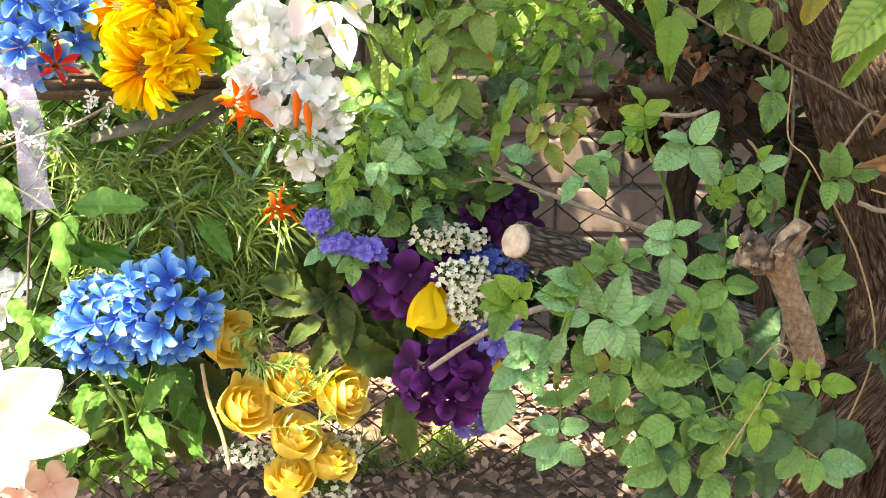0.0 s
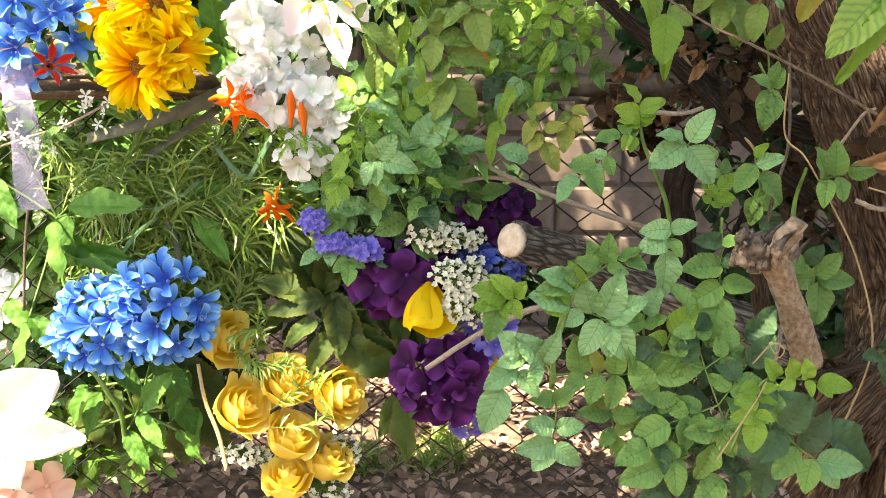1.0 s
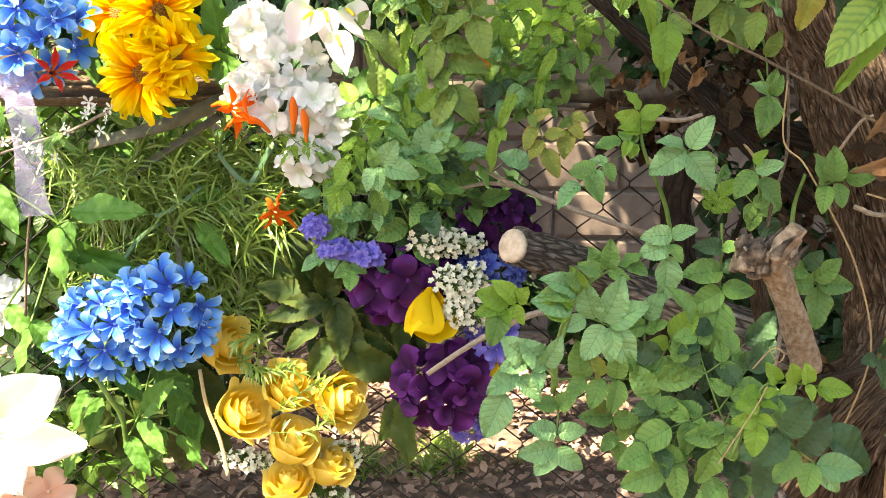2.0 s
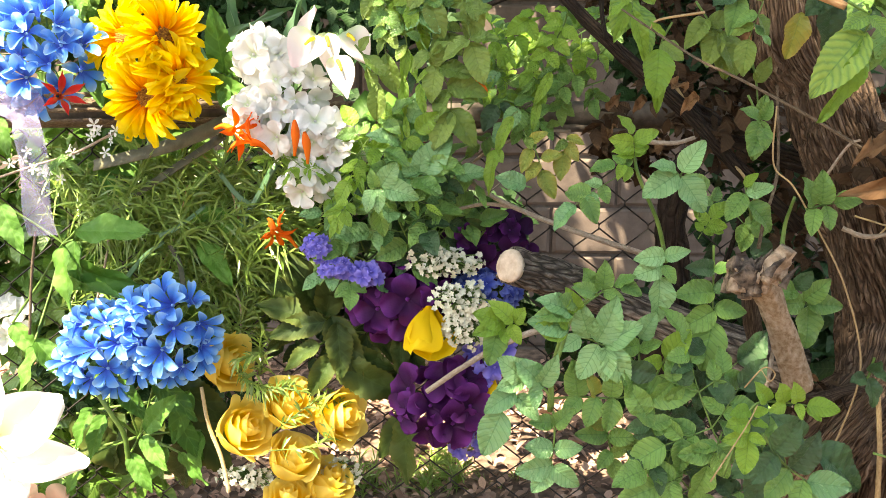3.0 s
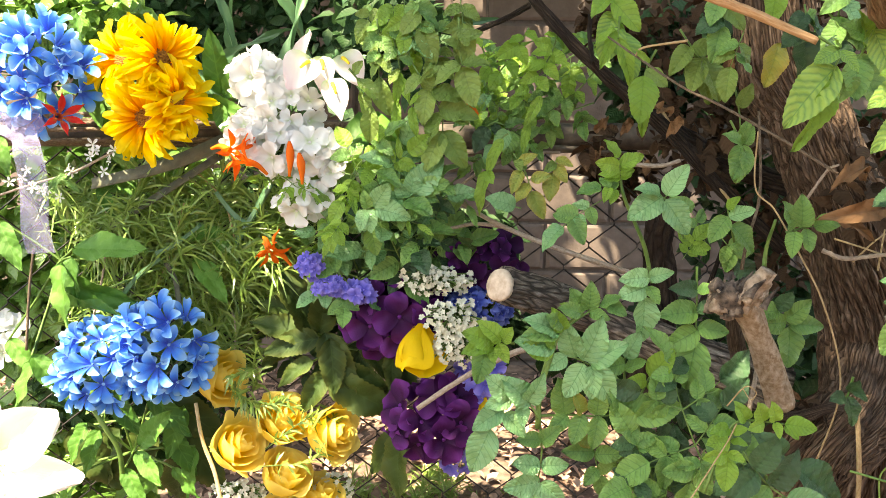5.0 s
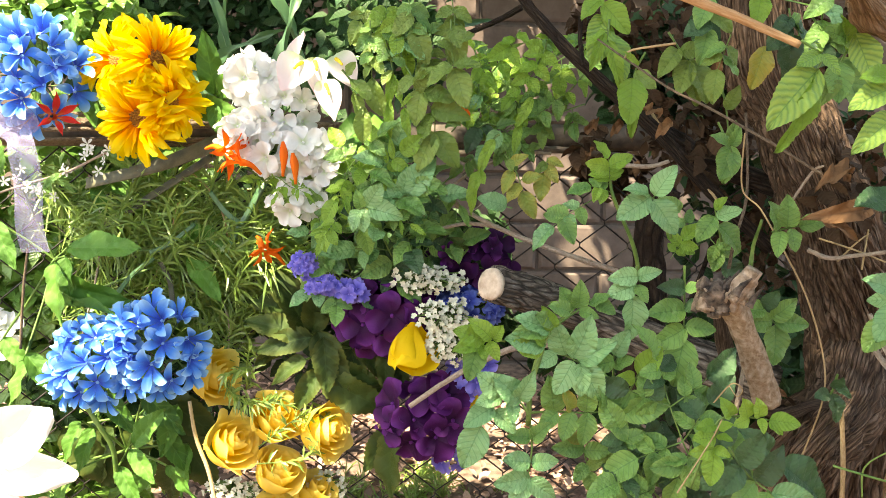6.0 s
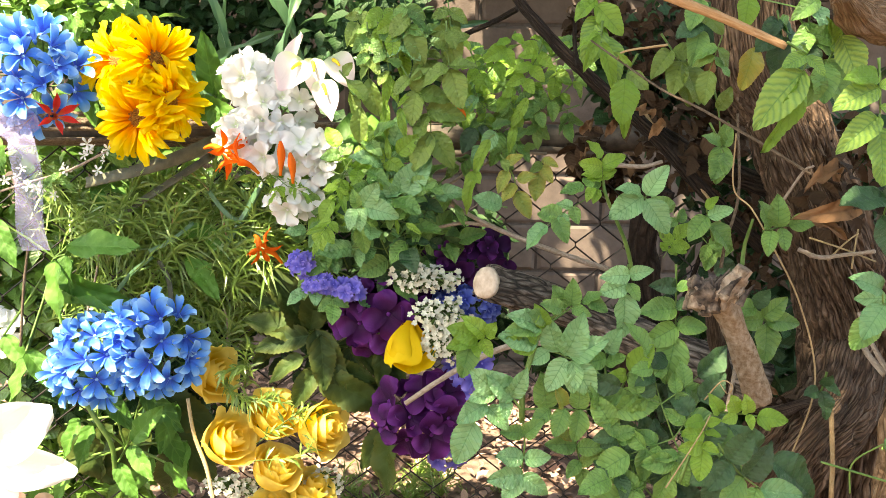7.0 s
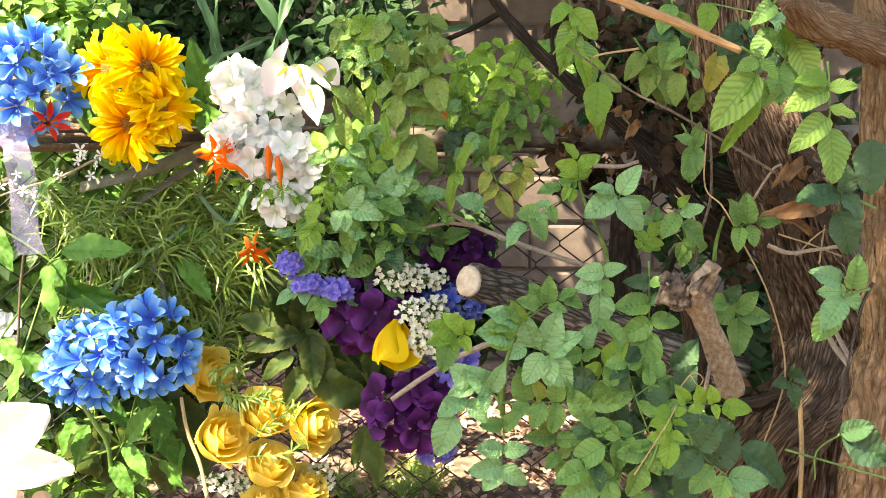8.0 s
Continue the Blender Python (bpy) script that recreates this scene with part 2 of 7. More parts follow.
BLADE = plain_material("dry_blade", (0.05, 0.055, 0.03), (0.12, 0.12, 0.07), 70.0, 0.6, 0.3)
BLOCK = plain_material("wall_block", (0.09, 0.070, 0.061), (0.16, 0.125, 0.108), 22.0, 0.92, 0.6, vary=0.35)
MORTAR = plain_material("mortar", (0.07, 0.058, 0.052), (0.12, 0.10, 0.09), 60.0, 0.95, 0.5)
SOIL = plain_material("soil", (0.08, 0.055, 0.042), (0.28, 0.19, 0.145), 38.0, 0.95, 0.9)


def ribbon_material():
    m = Nodes("sheer_ribbon")
    uvv, u, v = m.uv()
    weave = m.math("MULTIPLY", m.noise(60.0, 4.0), 0.30)
    m.color((0.52, 0.50, 0.82), 0.5)
    t = m.tree.nodes.new("ShaderNodeBsdfTransparent")
    x = m.tree.nodes.new("ShaderNodeMixShader")
    m.link(m.math("ADD", weave, 0.17), x.inputs[0])
    m.link(t.outputs[0], x.inputs[1])
    m.link(m.bsdf.outputs[0], x.inputs[2])
    m.link(x.outputs[0], m.out.inputs[0])
    return m.mat


SHEER = ribbon_material()

# ---- building tools ----
PLACE = {}
UP = Vector((0, 0, 1))
FACE = Vector((0, -0.85, 0.52)).normalized()
rng = random.Random(7)


def thing(name, at, label, category, group="", kind=""):
    ob = new(name)
    ob.empty_display_size = 0.02
    ob.matrix_basis = Matrix.Translation(at)
    PLACE[ob] = ob.matrix_basis.copy()
    return tagged(ob, label, category, group, kind)


def attach(ob, parent, m):
    ob.parent = parent
    ob.matrix_basis = PLACE[parent].inverted() @ m
    PLACE[ob] = m
    return ob


def mesh_of(name, verts, faces, mat, uvs=None, smooth=True):
    me = bpy.data.meshes.new(name)
    me.from_pydata([tuple(v) for v in verts], [], faces)
    if uvs is not None:
        layer = me.uv_layers.new(name="UVMap")
        idx = np.empty(len(me.loops), dtype=np.int32)
        me.loops.foreach_get("vertex_index", idx)
        layer.data.foreach_set("uv", np.asarray(uvs, dtype=np.float32)[idx].ravel())
    if smooth:
        me.polygons.foreach_set("use_smooth", [True] * len(me.polygons))
    me.materials.append(mat)
    me.update()
    return me


class Shape:
    """Collects tubes and sheets into one mesh."""

    def __init__(self):
        self.v, self.f, self.uv = [], [], []

    def sheet(self, grid, uvgrid):
        rows, cols, o = len(grid), len(grid[0]), len(self.v)
        for gr, ur in zip(grid, uvgrid):
            self.v += [tuple(p) for p in gr]
            self.uv += ur
        for i in range(rows - 1):
            for j in range(cols - 1):
                a = o + i * cols + j
                self.f.append((a, a + 1, a + cols + 1, a + cols))

    def tube(self, pts, radii, sides=6, rough=0.0, ridges=0, caps=True, seed=0):
        pts = [Vector(p) for p in pts]
        o, n = len(self.v), len(pts)
        t0 = (pts[1] - pts[0]).normalized()
        x = t0.orthogonal().normalized()
        length = 0.0
        for i, p in enumerate(pts):
            t = (pts[min(i + 1, n - 1)] - pts[max(i - 1, 0)]).normalized()
            x = (x - t * x.dot(t)).normalized()
            y = t.cross(x)
            if i:
                length += (p - pts[i - 1]).length
            r = radii[i] if isinstance(radii, (list, tuple)) else radii
            for k in range(sides + 1):
                a = 2 * math.pi * (k % sides) / sides
                q = x * math.cos(a) + y * math.sin(a)
                rr = r
                if rough:
                    w = noise.noise(Vector((q.x * 2.2 + seed, q.y * 2.2, length / (r + 1e-4) * 0.45)))
                    rr *= 1 + rough * w
                if ridges:
                    w = noise.noise(Vector((q.x * ridges, q.y * ridges + seed, length * 19.0 + 0.8 * noise.noise(p * 14))))
                    w += 0.4 * noise.noise(Vector((q.x * ridges * 2.3, q.y * ridges * 2.3 + seed, length * 60.0)))
                    rr *= 1 + 0.42 * (min(abs(w) * 1.5, 0.4) - 0.2)
                self.v.append(tuple(p + q * rr))
                self.uv.append((k / sides, length * 10))
        for i in range(n - 1):
            for k in range(sides):
                a = o + i * (sides + 1) + k
                self.f.append((a, a + 1, a + sides + 2, a + sides + 1))
        if caps:
            self.f.append(tuple(o + k for k in range(sides))[::-1])
            e = o + (n - 1) * (sides + 1)
            self.f.append(tuple(e + k for k in range(sides)))

    def add(self, other, m):
        o = len(self.v)
        self.v += [tuple(m @ Vector(p)) for p in other.v]
        self.uv += other.uv
        self.f += [tuple(i + o for i in f) for f in other.f]

    def mesh(self, name, mat, smooth=True):
        return mesh_of(name, self.v, self.f, mat, self.uv, smooth)


def part(name, shape, mat, parent, label="", m=None):
    me = shape if isinstance(shape, bpy.types.Mesh) else shape.mesh(name, mat)
    ob = attach(new(name, me), parent, m or Matrix())
    return tagged(ob, label)


def curve(pts, n=12):
    """Smooth line through points."""
    p = [Vector(q) for q in pts]
    p = [p[0] * 2 - p[1]] + p + [p[-1] * 2 - p[-2]]
    out = []
    for i in range(1, len(p) - 2):
        for k in range(n):
            t = k / n
            a, b, c, d = p[i - 1], p[i], p[i + 1], p[i + 2]
            out.append(0.5 * (2 * b + (c - a) * t + (2 * a - 5 * b + 4 * c - d) * t * t + (3 * b - a - 3 * c + d) * t ** 3))
    return out + [p[-2]]


def taper(a, b, n):
    return [a + (b - a) * i / (n - 1) for i in range(n)]


def turn_to(at, d, n, s=1.0):
    """Pose with its y axis along d and its z axis near n."""
    d = Vector(d).normalized()
    n = Vector(n)
    x = d.cross(n)
    if x.length < 1e-4:
        x = d.orthogonal()
    x.normalize()
    z = x.cross(d)
    return Matrix.Translation(at) @ Matrix((x, d, z)).transposed().to_4x4() @ Matrix.Scale(s, 4)


def jitter(v, a, r=None):
    r = r or rng
    return (Vector(v) + Vector((r.gauss(0, a), r.gauss(0, a), r.gauss(0, a)))).normalized()


def leaf_shape(seed, width=0.72, rows=26, serrate=0.022, fold=0.44, droop=0.3, peak=0.42, wave=0.04, tip=0.65, quilt=-0.028):
    """A leaf one unit long, stalk at the origin, along y, with a folded midrib and quilted veins."""
    r = random.Random(seed)
    sh = Shape()
    bend = r.uniform(-0.10, 0.10)
    grid, uvs = [], []
    power = math.log(0.5) / math.log(peak)
    for i in range(rows + 1):
        t = i / rows
        w = 0.5 * width * math.sin(math.pi * min(1, t ** power)) ** 0.64 if 0 < t < 1 else 0.008
        w *= 1 - 0.25 * t * tip - 0.30 * tip * max(0.0, t - 0.72)
        edge = 1 + (serrate if i % 2 else -serrate) if 0 < i < rows else 1
        line, ul = [], []
        for u in (-1, -0.6, -0.25, 0, 0.25, 0.6, 1):
            x = u * w * (edge if abs(u) == 1 else 1)
            z = fold * abs(x) - droop * t * t + (wave * math.sin(t * 13 + u * 2 + seed) * abs(u))
            z += quilt * math.cos(2 * math.pi * 7 * (t - 0.22 * abs(u))) * (1 if abs(u) in (0.25, 0.6) else 0) - (0.02 if u == 0 else 0)
            y = t + (0.012 if abs(u) == 1 and i % 2 else 0.0)
            line.append((x + bend * t * t, y, z))
            ul.append((u, t))
        grid.append(line)
        uvs.append(ul)
    sh.sheet(grid, uvs)
    return sh


def petal_shape(seed, width=0.5, rows=6, cup=0.25, droop=0.2, peak=0.6, wave=0.03, lift=0.0, cols=5, blunt=0.7, notch=0.0, end=0.97, curl=0.10):
    r = random.Random(seed)
    sh = Shape()
    grid, uvs = [], []
    power = math.log(0.5) / math.log(peak)
    phase = r.uniform(0, 6)
    for i in range(rows + 1):
        t = i / rows
        w = 0.5 * width * max(0.06, math.sin(math.pi * min(1.0, t ** power) * end)) ** blunt
        line, ul = [], []
        for j in range(cols):
            u = -1 + 2 * j / (cols - 1)
            z = cup * w * u * u * 1.6 + lift * t - droop * t * t + wave * math.sin(phase + 6 * t + 3 * u) * t
            y = t * (1 - curl * u * u * t) - notch * (1 - abs(u)) * t ** 6
            line.append((u * w, y, z))
            ul.append((u, t))
        grid.append(line)
        uvs.append(ul)
    sh.sheet(grid, uvs)
    return sh


def leaf_kinds(name, mat, n=4, **kw):
    return [leaf_shape(31 * i + 5, **{**kw, "droop": kw.get("droop", 0.25) * (0.5 + 0.4 * i), "fold": kw.get("fold", 0.25) * (0.6 + 0.3 * i)}).mesh(name, mat) for i in range(n)]


LEAVES = {
    "green": leaf_kinds("leaf", GREEN), "skysheen": leaf_kinds("leaf", SKYSHEEN), "lime": leaf_kinds("leaf", LIME), "dark": leaf_kinds("leaf", SHADED_GREEN),
    "olive": leaf_kinds("leaf", OLIVE, serrate=0.02, width=0.66), "yellowing": leaf_kinds("leaf", YELLOWING, width=0.66),
    "veined": leaf_kinds("leaf", VEINED, width=0.62), "narrow": leaf_kinds("leaf", GREEN, width=0.34), "narrowlime": leaf_kinds("leaf", LIME, width=0.34, serrate=0.03),
    "round": leaf_kinds("leaf", OLIVE, width=0.56, serrate=0.0, peak=0.58, tip=0.2, fold=0.5), "cloth": leaf_kinds("leaf", CLOTH, width=0.44, serrate=0.03, quilt=-0.015, droop=0.15, tip=1.0),
    "silk": leaf_kinds("leaf", SILK, width=0.52, serrate=0.05, wave=0.05, droop=0.35, quilt=-0.015), "dry": leaf_kinds("dry_leaf", DRYLEAF, width=0.6, wave=0.16, droop=0.6, fold=0.7),
    "strap": leaf_kinds("strap_leaf", STRAP, width=0.10, serrate=0.0, droop=0.6, peak=0.35, quilt=0.0),
}


def compound(sh, parent, at, d, n, length, pairs, tones, size, r, name="leaf"):
    """A pinnate leaf: stalk into sh, leaflets as parts."""
    d, n = Vector(d).normalized(), Vector(n).normalized()
    side = d.cross(n).normalized()
    end = Vector(at) + d * length - n * length * 0.10
    mid = (Vector(at) + end) / 2 + n * length * 0.05
    line = curve([at, mid, end], 4)
    sh.tube(line, taper(size * 0.026, size * 0.014, len(line)), 4, caps=False)
    for k in range(pairs):
        f = 0.42 + 0.5 * k / max(1, pairs)
        p = line[min(len(line) - 1, round(f * (len(line) - 1)))]
        for s in (-1, 1):
            ld = (side * s * 0.9 + d * r.uniform(0.25, 0.6) + Vector((0, 0, -0.15))).normalized()
            tone = r.choice(tones)
            ob = new(name, r.choice(LEAVES[tone]))
            attach(ob, parent, turn_to(p, ld, jitter(n, 0.22, r), size * r.uniform(0.72, 1.0) * (0.8 + 0.2 * k)))
    ob = new(name, r.choice(LEAVES[r.choice(tones)]))
    attach(ob, parent, turn_to(line[-1], jitter(d + Vector((0, 0, -0.2)), 0.12, r), jitter(n, 0.2, r), size * r.uniform(1.05, 1.3)))


def vine_shoot(pts, tones, size, step, seed, label, pairs=2, stem=STEM, facing=FACE, lower=0.0, category="vine shoot", name="vine_shoot", thick=0.0011, group="vine shoots"):
    """A shoot with pairs of pinnate leaves along it."""
    r = random.Random(seed)
    ob = thing(name, pts[0], label, category, group)
    line = curve(pts, 8)
    sh = Shape()
    sh.tube(line, taper(thick, thick * 0.5, len(line)), 5)
    run = step * 0.5
    for i in range(1, len(line)):
        seg = line[i] - line[i - 1]
        run += seg.length
        if run >= step or i == len(line) - 1:
            run = 0.0
            t = seg.normalized()
            n = jitter(facing, 0.25, r)
            side = t.cross(n).normalized()
            for s in ((-1, 1) if i < len(line) - 1 else (0,)):
                d = (side * s + t * r.uniform(0.2, 0.7) + Vector((0, -0.1, -lower + r.uniform(-0.1, 0.25)))).normalized()
                compound(sh, ob, line[i], d, jitter(n, 0.15, r), size * r.uniform(0.9, 1.5), pairs, tones, size, r)
    part("stem", sh, stem, ob)
    return ob


def leaf_spray(at, tip, tones, size, pairs, seed, label, facing=FACE, stem=STEM, name="leaf_spray", category="leaf spray"):
    """One pinnate leaf on its stalk."""
    r = random.Random(seed)
    ob = thing(name, at, label, category, "leaf sprays")
    sh = Shape()
    d = Vector(tip) - Vector(at)
    compound(sh, ob, Vector(at), d, jitter(facing, 0.12, r), d.length * 0.75, pairs, tones, size, r)
    part("stalk", sh, stem, ob)
    return ob


def vine_leaf(stalk, leaflets, seed, label, facing=FACE, stem=STEM, thick=0.0010, loose=0.2, grow=1.16):
    """A pinnate leaf with each leaflet set from its foot to its tip."""
    r = random.Random(seed)
    ob = thing("leaf_spray", stalk[0], label, "leaf spray", "leaf sprays")
    sh = Shape()
    line = curve(stalk, 6)
    sh.tube(line, taper(thick * 1.3, thick * 0.7, len(line)), 5)
    for i, (foot, tip, tone) in enumerate(leaflets):
        foot = Vector(foot)
        d = Vector(tip) - foot
        near = min(line, key=lambda q: (q - foot).length)
        if (near - foot).length > 0.002:
            sh.tube([near, foot], thick * 0.7, 4, caps=False)
        attach(new("leaf", LEAVES[tone][(seed + i) % 4]), ob, turn_to(foot, d, jitter(facing, loose, r), d.length * grow))
    part("stalk", sh, stem, ob)
    return ob


def single_leaf(at, tip, tone, seed, label, facing=FACE, category="leaf", name="leaf_on_stalk"):
    r = random.Random(seed)
    d = Vector(tip) - Vector(at)
    ob = new(name, LEAVES[tone][seed % 4])
    ob.matrix_basis = turn_to(at, d, jitter(facing, 0.15, r), d.length * (0.7 if tone == "dry" else 1.0))
    PLACE[ob] = ob.matrix_basis.copy()
    return tagged(ob, label, category, "single leaves")


def leaf_cloud(name, mat, spots, count, size, seed, label, category, facing=(0, -0.5, 0.6), spread=0.6):
    """Countless leaves in soft heaps, each leaf folded."""
    r = np.random.RandomState(seed)
    spots_a = np.array([s[0] for s in spots], dtype=float)
    rad = np.array([s[1] for s in spots], dtype=float)
    if rad.ndim == 1:
        rad = np.stack([rad] * 3, axis=1)
    pick = r.randint(0, len(spots), count)
    dirs = r.normal(size=(count, 3))
    dirs /= np.linalg.norm(dirs, axis=1)[:, None]
    c = spots_a[pick] + dirs * rad[pick] * (r.uniform(0.1, 1, (count, 1)) ** 0.5)
    n = np.array(facing) + r.normal(size=(count, 3)) * spread
    n /= np.linalg.norm(n, axis=1)[:, None]
    d = r.normal(size=(count, 3)) + np.array((0, -0.2, -0.5))
    d -= n * (d * n).sum(1)[:, None]
    d /= np.linalg.norm(d, axis=1)[:, None]
    x = np.cross(d, n)
    s = size * r.uniform(0.55, 1.15, (count, 1))
    prof = ((0, 0, 0), (-0.26, 0.35, 0.07), (0, 0.4, 0), (0.26, 0.35, 0.07), (-0.2, 0.7, 0.02), (0, 0.72, -0.06), (0.2, 0.7, 0.02), (0, 1.0, -0.16))
    v = np.stack([c + s * (x * a + d * b + n * e) for a, b, e in prof], axis=1).reshape(-1, 3)
    base = ((0, 2, 1), (0, 3, 2), (1, 2, 5, 4), (2, 3, 6, 5), (4, 5, 7), (5, 6, 7))
    faces = [tuple(8 * i + k for k in f) for i in range(count) for f in base]
    uv = np.tile(np.array([(p[0] * 4, p[1]) for p in prof]), (count, 1))
    me = mesh_of(name, v, faces, mat, uv)
    ob = new(name, me)
    return tagged(ob, label, category, "", "stuff")

# ---- setting: ground, block wall, chain-link fence ----
FENCE_Y = 1.21


def bed(x, y):
    """Height of the soil: a bed raised behind the fence."""
    t = min(1.0, max(0.0, (y - 0.95) / 0.25))
    lift = 0.13 * t * t * (3 - 2 * t) if y < 4 and abs(x) < 4 else 0.0
    return lift + (0.02 * noise.noise(Vector((x * 3, y * 3, 0))) if abs(x) < 4 and abs(y) < 4 else 0.0)


def build_ground():
    """One sheet of soil, uneven near by, that runs to the horizon."""
    xs = sorted(set([-400, -60, -12, -5] + [round(-3 + 0.12 * i, 3) for i in range(51)] + [5, 12, 60, 400]))
    ys = sorted(set([-400, -60, -12, -4] + [round(-1.5 + 0.12 * i, 3) for i in range(40)] + [5, 12, 60, 400]))
    sh = Shape()
    grid, uvs = [], []
    for y in ys:
        grid.append([(x, y, bed(x, y)) for x in xs])
        uvs.append([(x, y) for x in xs])
    sh.sheet(grid, uvs)
    tagged(new("ground", sh.mesh("ground", SOIL)), "brown mulched soil with leaf litter", "ground", "", "structure")


build_ground()

def box_shape(x0, x1, y0, y1, z0, z1, bevel=0.0, seed=None):
    """A box with chamfered front edges."""
    sh = Shape()
    b = bevel
    v = [(x0, y1, z0), (x1, y1, z0), (x1, y1, z1), (x0, y1, z1), (x0, y0 + b, z0), (x1, y0 + b, z0), (x1, y0 + b, z1), (x0, y0 + b, z1),
         (x0 + b, y0, z0 + b), (x1 - b, y0, z0 + b), (x1 - b, y0, z1 - b), (x0 + b, y0, z1 - b)]
    if seed is not None:
        r = random.Random(seed)
        v = v[:8] + [(x + r.uniform(-0.003, 0.003), y + r.uniform(-0.004, 0.004), z + r.uniform(-0.003, 0.003)) for x, y, z in v[8:]]
    sh.v = v
    sh.uv = [(p[0], p[2]) for p in v]
    sh.f = [(0, 3, 2, 1), (4, 5, 1, 0), (5, 6, 2, 1), (6, 7, 3, 2), (7, 4, 0, 3), (8, 9, 5, 4), (9, 10, 6, 5), (10, 11, 7, 6), (11, 8, 4, 7), (8, 11, 10, 9)]
    sh.f[9] = (8, 9, 10, 11)
    return sh


# Unseen wall added behind the camera to hold back low sky light.
sky_block = box_shape(-7, 7, -4.2, -4.0, -0.1, 2.4, 0.0)
tagged(new("wall_house", sky_block.mesh("wall_house", plain_material("stucco", (0.34, 0.28, 0.22), (0.46, 0.39, 0.31), 30.0, 0.9, 0.6), False)), "plain tan stucco wall added out of view to block low sky", "wall", "", "structure")
WALL_Y = 2.45
wall = thing("wall_back", (0, WALL_Y, 0), "taupe slump-block garden wall in dappled shade", "wall", "", "structure")

part("mortar", box_shape(-2.6, 3.0, WALL_Y + 0.012, WALL_Y + 0.19, -0.1, 1.95).mesh("mortar", MORTAR, False), MORTAR, wall)
block_meshes = [box_shape(0.005, 0.385, 0, 0.1, 0.005, 0.145, 0.009, s).mesh("block", BLOCK, False) for s in range(5)]
for row in range(13):
    for col in range(14):
        ob = new("block", block_meshes[rng.randrange(5)])
        attach(ob, wall, Matrix.Translation((-2.6 + 0.39 * col + (0.195 if row % 2 else 0), WALL_Y + rng.uniform(-0.004, 0.004), 0.15 * row)))

fence = thing("chain_link_fence", (0, FENCE_Y, 0), "dark weathered chain-link fence with a top rail", "fence")
PITCH, HALF = 0.034, 0.034
for i in range(86):
    sh = Shape()
    pts = []
    x0 = -1.45 + PITCH * i
    for k in range(27):
        zig = (1 if (k + i) % 2 else -1)
        z = 0.02 + HALF * k * 0.96
        x = x0 + zig * PITCH / 2
        pts += [Vector((x, FENCE_Y - 0.003 * zig, z - 0.003)), Vector((x, FENCE_Y + 0.003 * zig, z + 0.003))]
    sh.tube([(p.x + 0.004 * noise.noise(p * 5), p.y + 0.01 * noise.noise(p * 2.3), p.z) for p in pts], 0.0012, 4)
    part("wire", sh, WIRE, fence)
sh = Shape()
sh.tube([(-1.6, FENCE_Y, 0.880), (0, FENCE_Y, 0.890), (1.6, FENCE_Y, 0.905)], 0.019, 14)
part("top_rail", sh, RAIL, fence, "dull dark top rail")
for x in (-1.5, 1.5):
    sh = Shape()
    sh.tube([(x, FENCE_Y + 0.035, -0.1), (x, FENCE_Y + 0.035, 0.9)], 0.02, 14)
    part("post", sh, RAIL, fence)

# ---- the tree: trunk, limbs, unseen crown added overhead to block light ----
tree = thing("tree", (0.42, 0.95, 0), "old multi-stemmed tree with deeply furrowed brown bark", "tree")


def limb(name, pts, radii, mat, parent, label="", sides=40, ridges=5, rough=0.18, n=14, seed=0):
    line = curve(pts, n)
    per = []
    for i in range(len(line)):
        f = i / (len(line) - 1) * (len(radii) - 1)
        k = min(int(f), len(radii) - 2)
        per.append(radii[k] + (radii[k + 1] - radii[k]) * (f - k))
    sh = Shape()
    sh.tube(line, per, sides, rough, ridges, True, seed)
    return part(name, sh, mat, parent, label)


limb("trunk", [(0.50, 0.98, -0.1), (0.50, 0.97, 0.25), (0.525, 0.960, 0.613), (0.472, 0.960, 0.786), (0.415, 0.970, 0.923), (0.373, 0.980, 1.040), (0.33, 1.0, 1.6), (0.25, 0.9, 2.3)],
     [0.11, 0.08, 0.058, 0.045, 0.040, 0.038, 0.04, 0.04], BARK, tree, "furrowed brown main trunk", 180, 13, 0.16, 30)
limb("side_trunk", [(0.540, 0.80, -0.1), (0.520, 0.76, 0.3), (0.467, 0.740, 0.593), (0.464, 0.740, 0.731), (0.450, 0.740, 0.879), (0.448, 0.740, 0.990), (0.466, 0.750, 1.148), (0.740, 0.7, 2.2)],
     [0.06, 0.045, 0.036, 0.030, 0.027, 0.030, 0.03, 0.02], TANBARK, tree, "paler cracked side trunk", 120, 11, 0.2, 30, 5)
limb("broken_branch", [(0.427, 0.740, 0.976), (0.373, 0.700, 0.985), (0.332, 0.670, 0.990), (0.301, 0.640, 1.003)], [0.014, 0.012, 0.013, 0.009], TANBARK, tree, "snapped tan branch end", 30, 5, 0.35, 12, 8)
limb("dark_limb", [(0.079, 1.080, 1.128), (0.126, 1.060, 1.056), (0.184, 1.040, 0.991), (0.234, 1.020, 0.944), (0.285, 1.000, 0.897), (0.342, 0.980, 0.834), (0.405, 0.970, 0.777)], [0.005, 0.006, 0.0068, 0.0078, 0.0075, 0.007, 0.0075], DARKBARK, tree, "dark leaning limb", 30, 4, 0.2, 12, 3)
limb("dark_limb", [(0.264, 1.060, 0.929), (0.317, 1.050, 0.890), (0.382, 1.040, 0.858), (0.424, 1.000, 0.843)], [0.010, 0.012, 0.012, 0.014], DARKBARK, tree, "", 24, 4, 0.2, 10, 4)
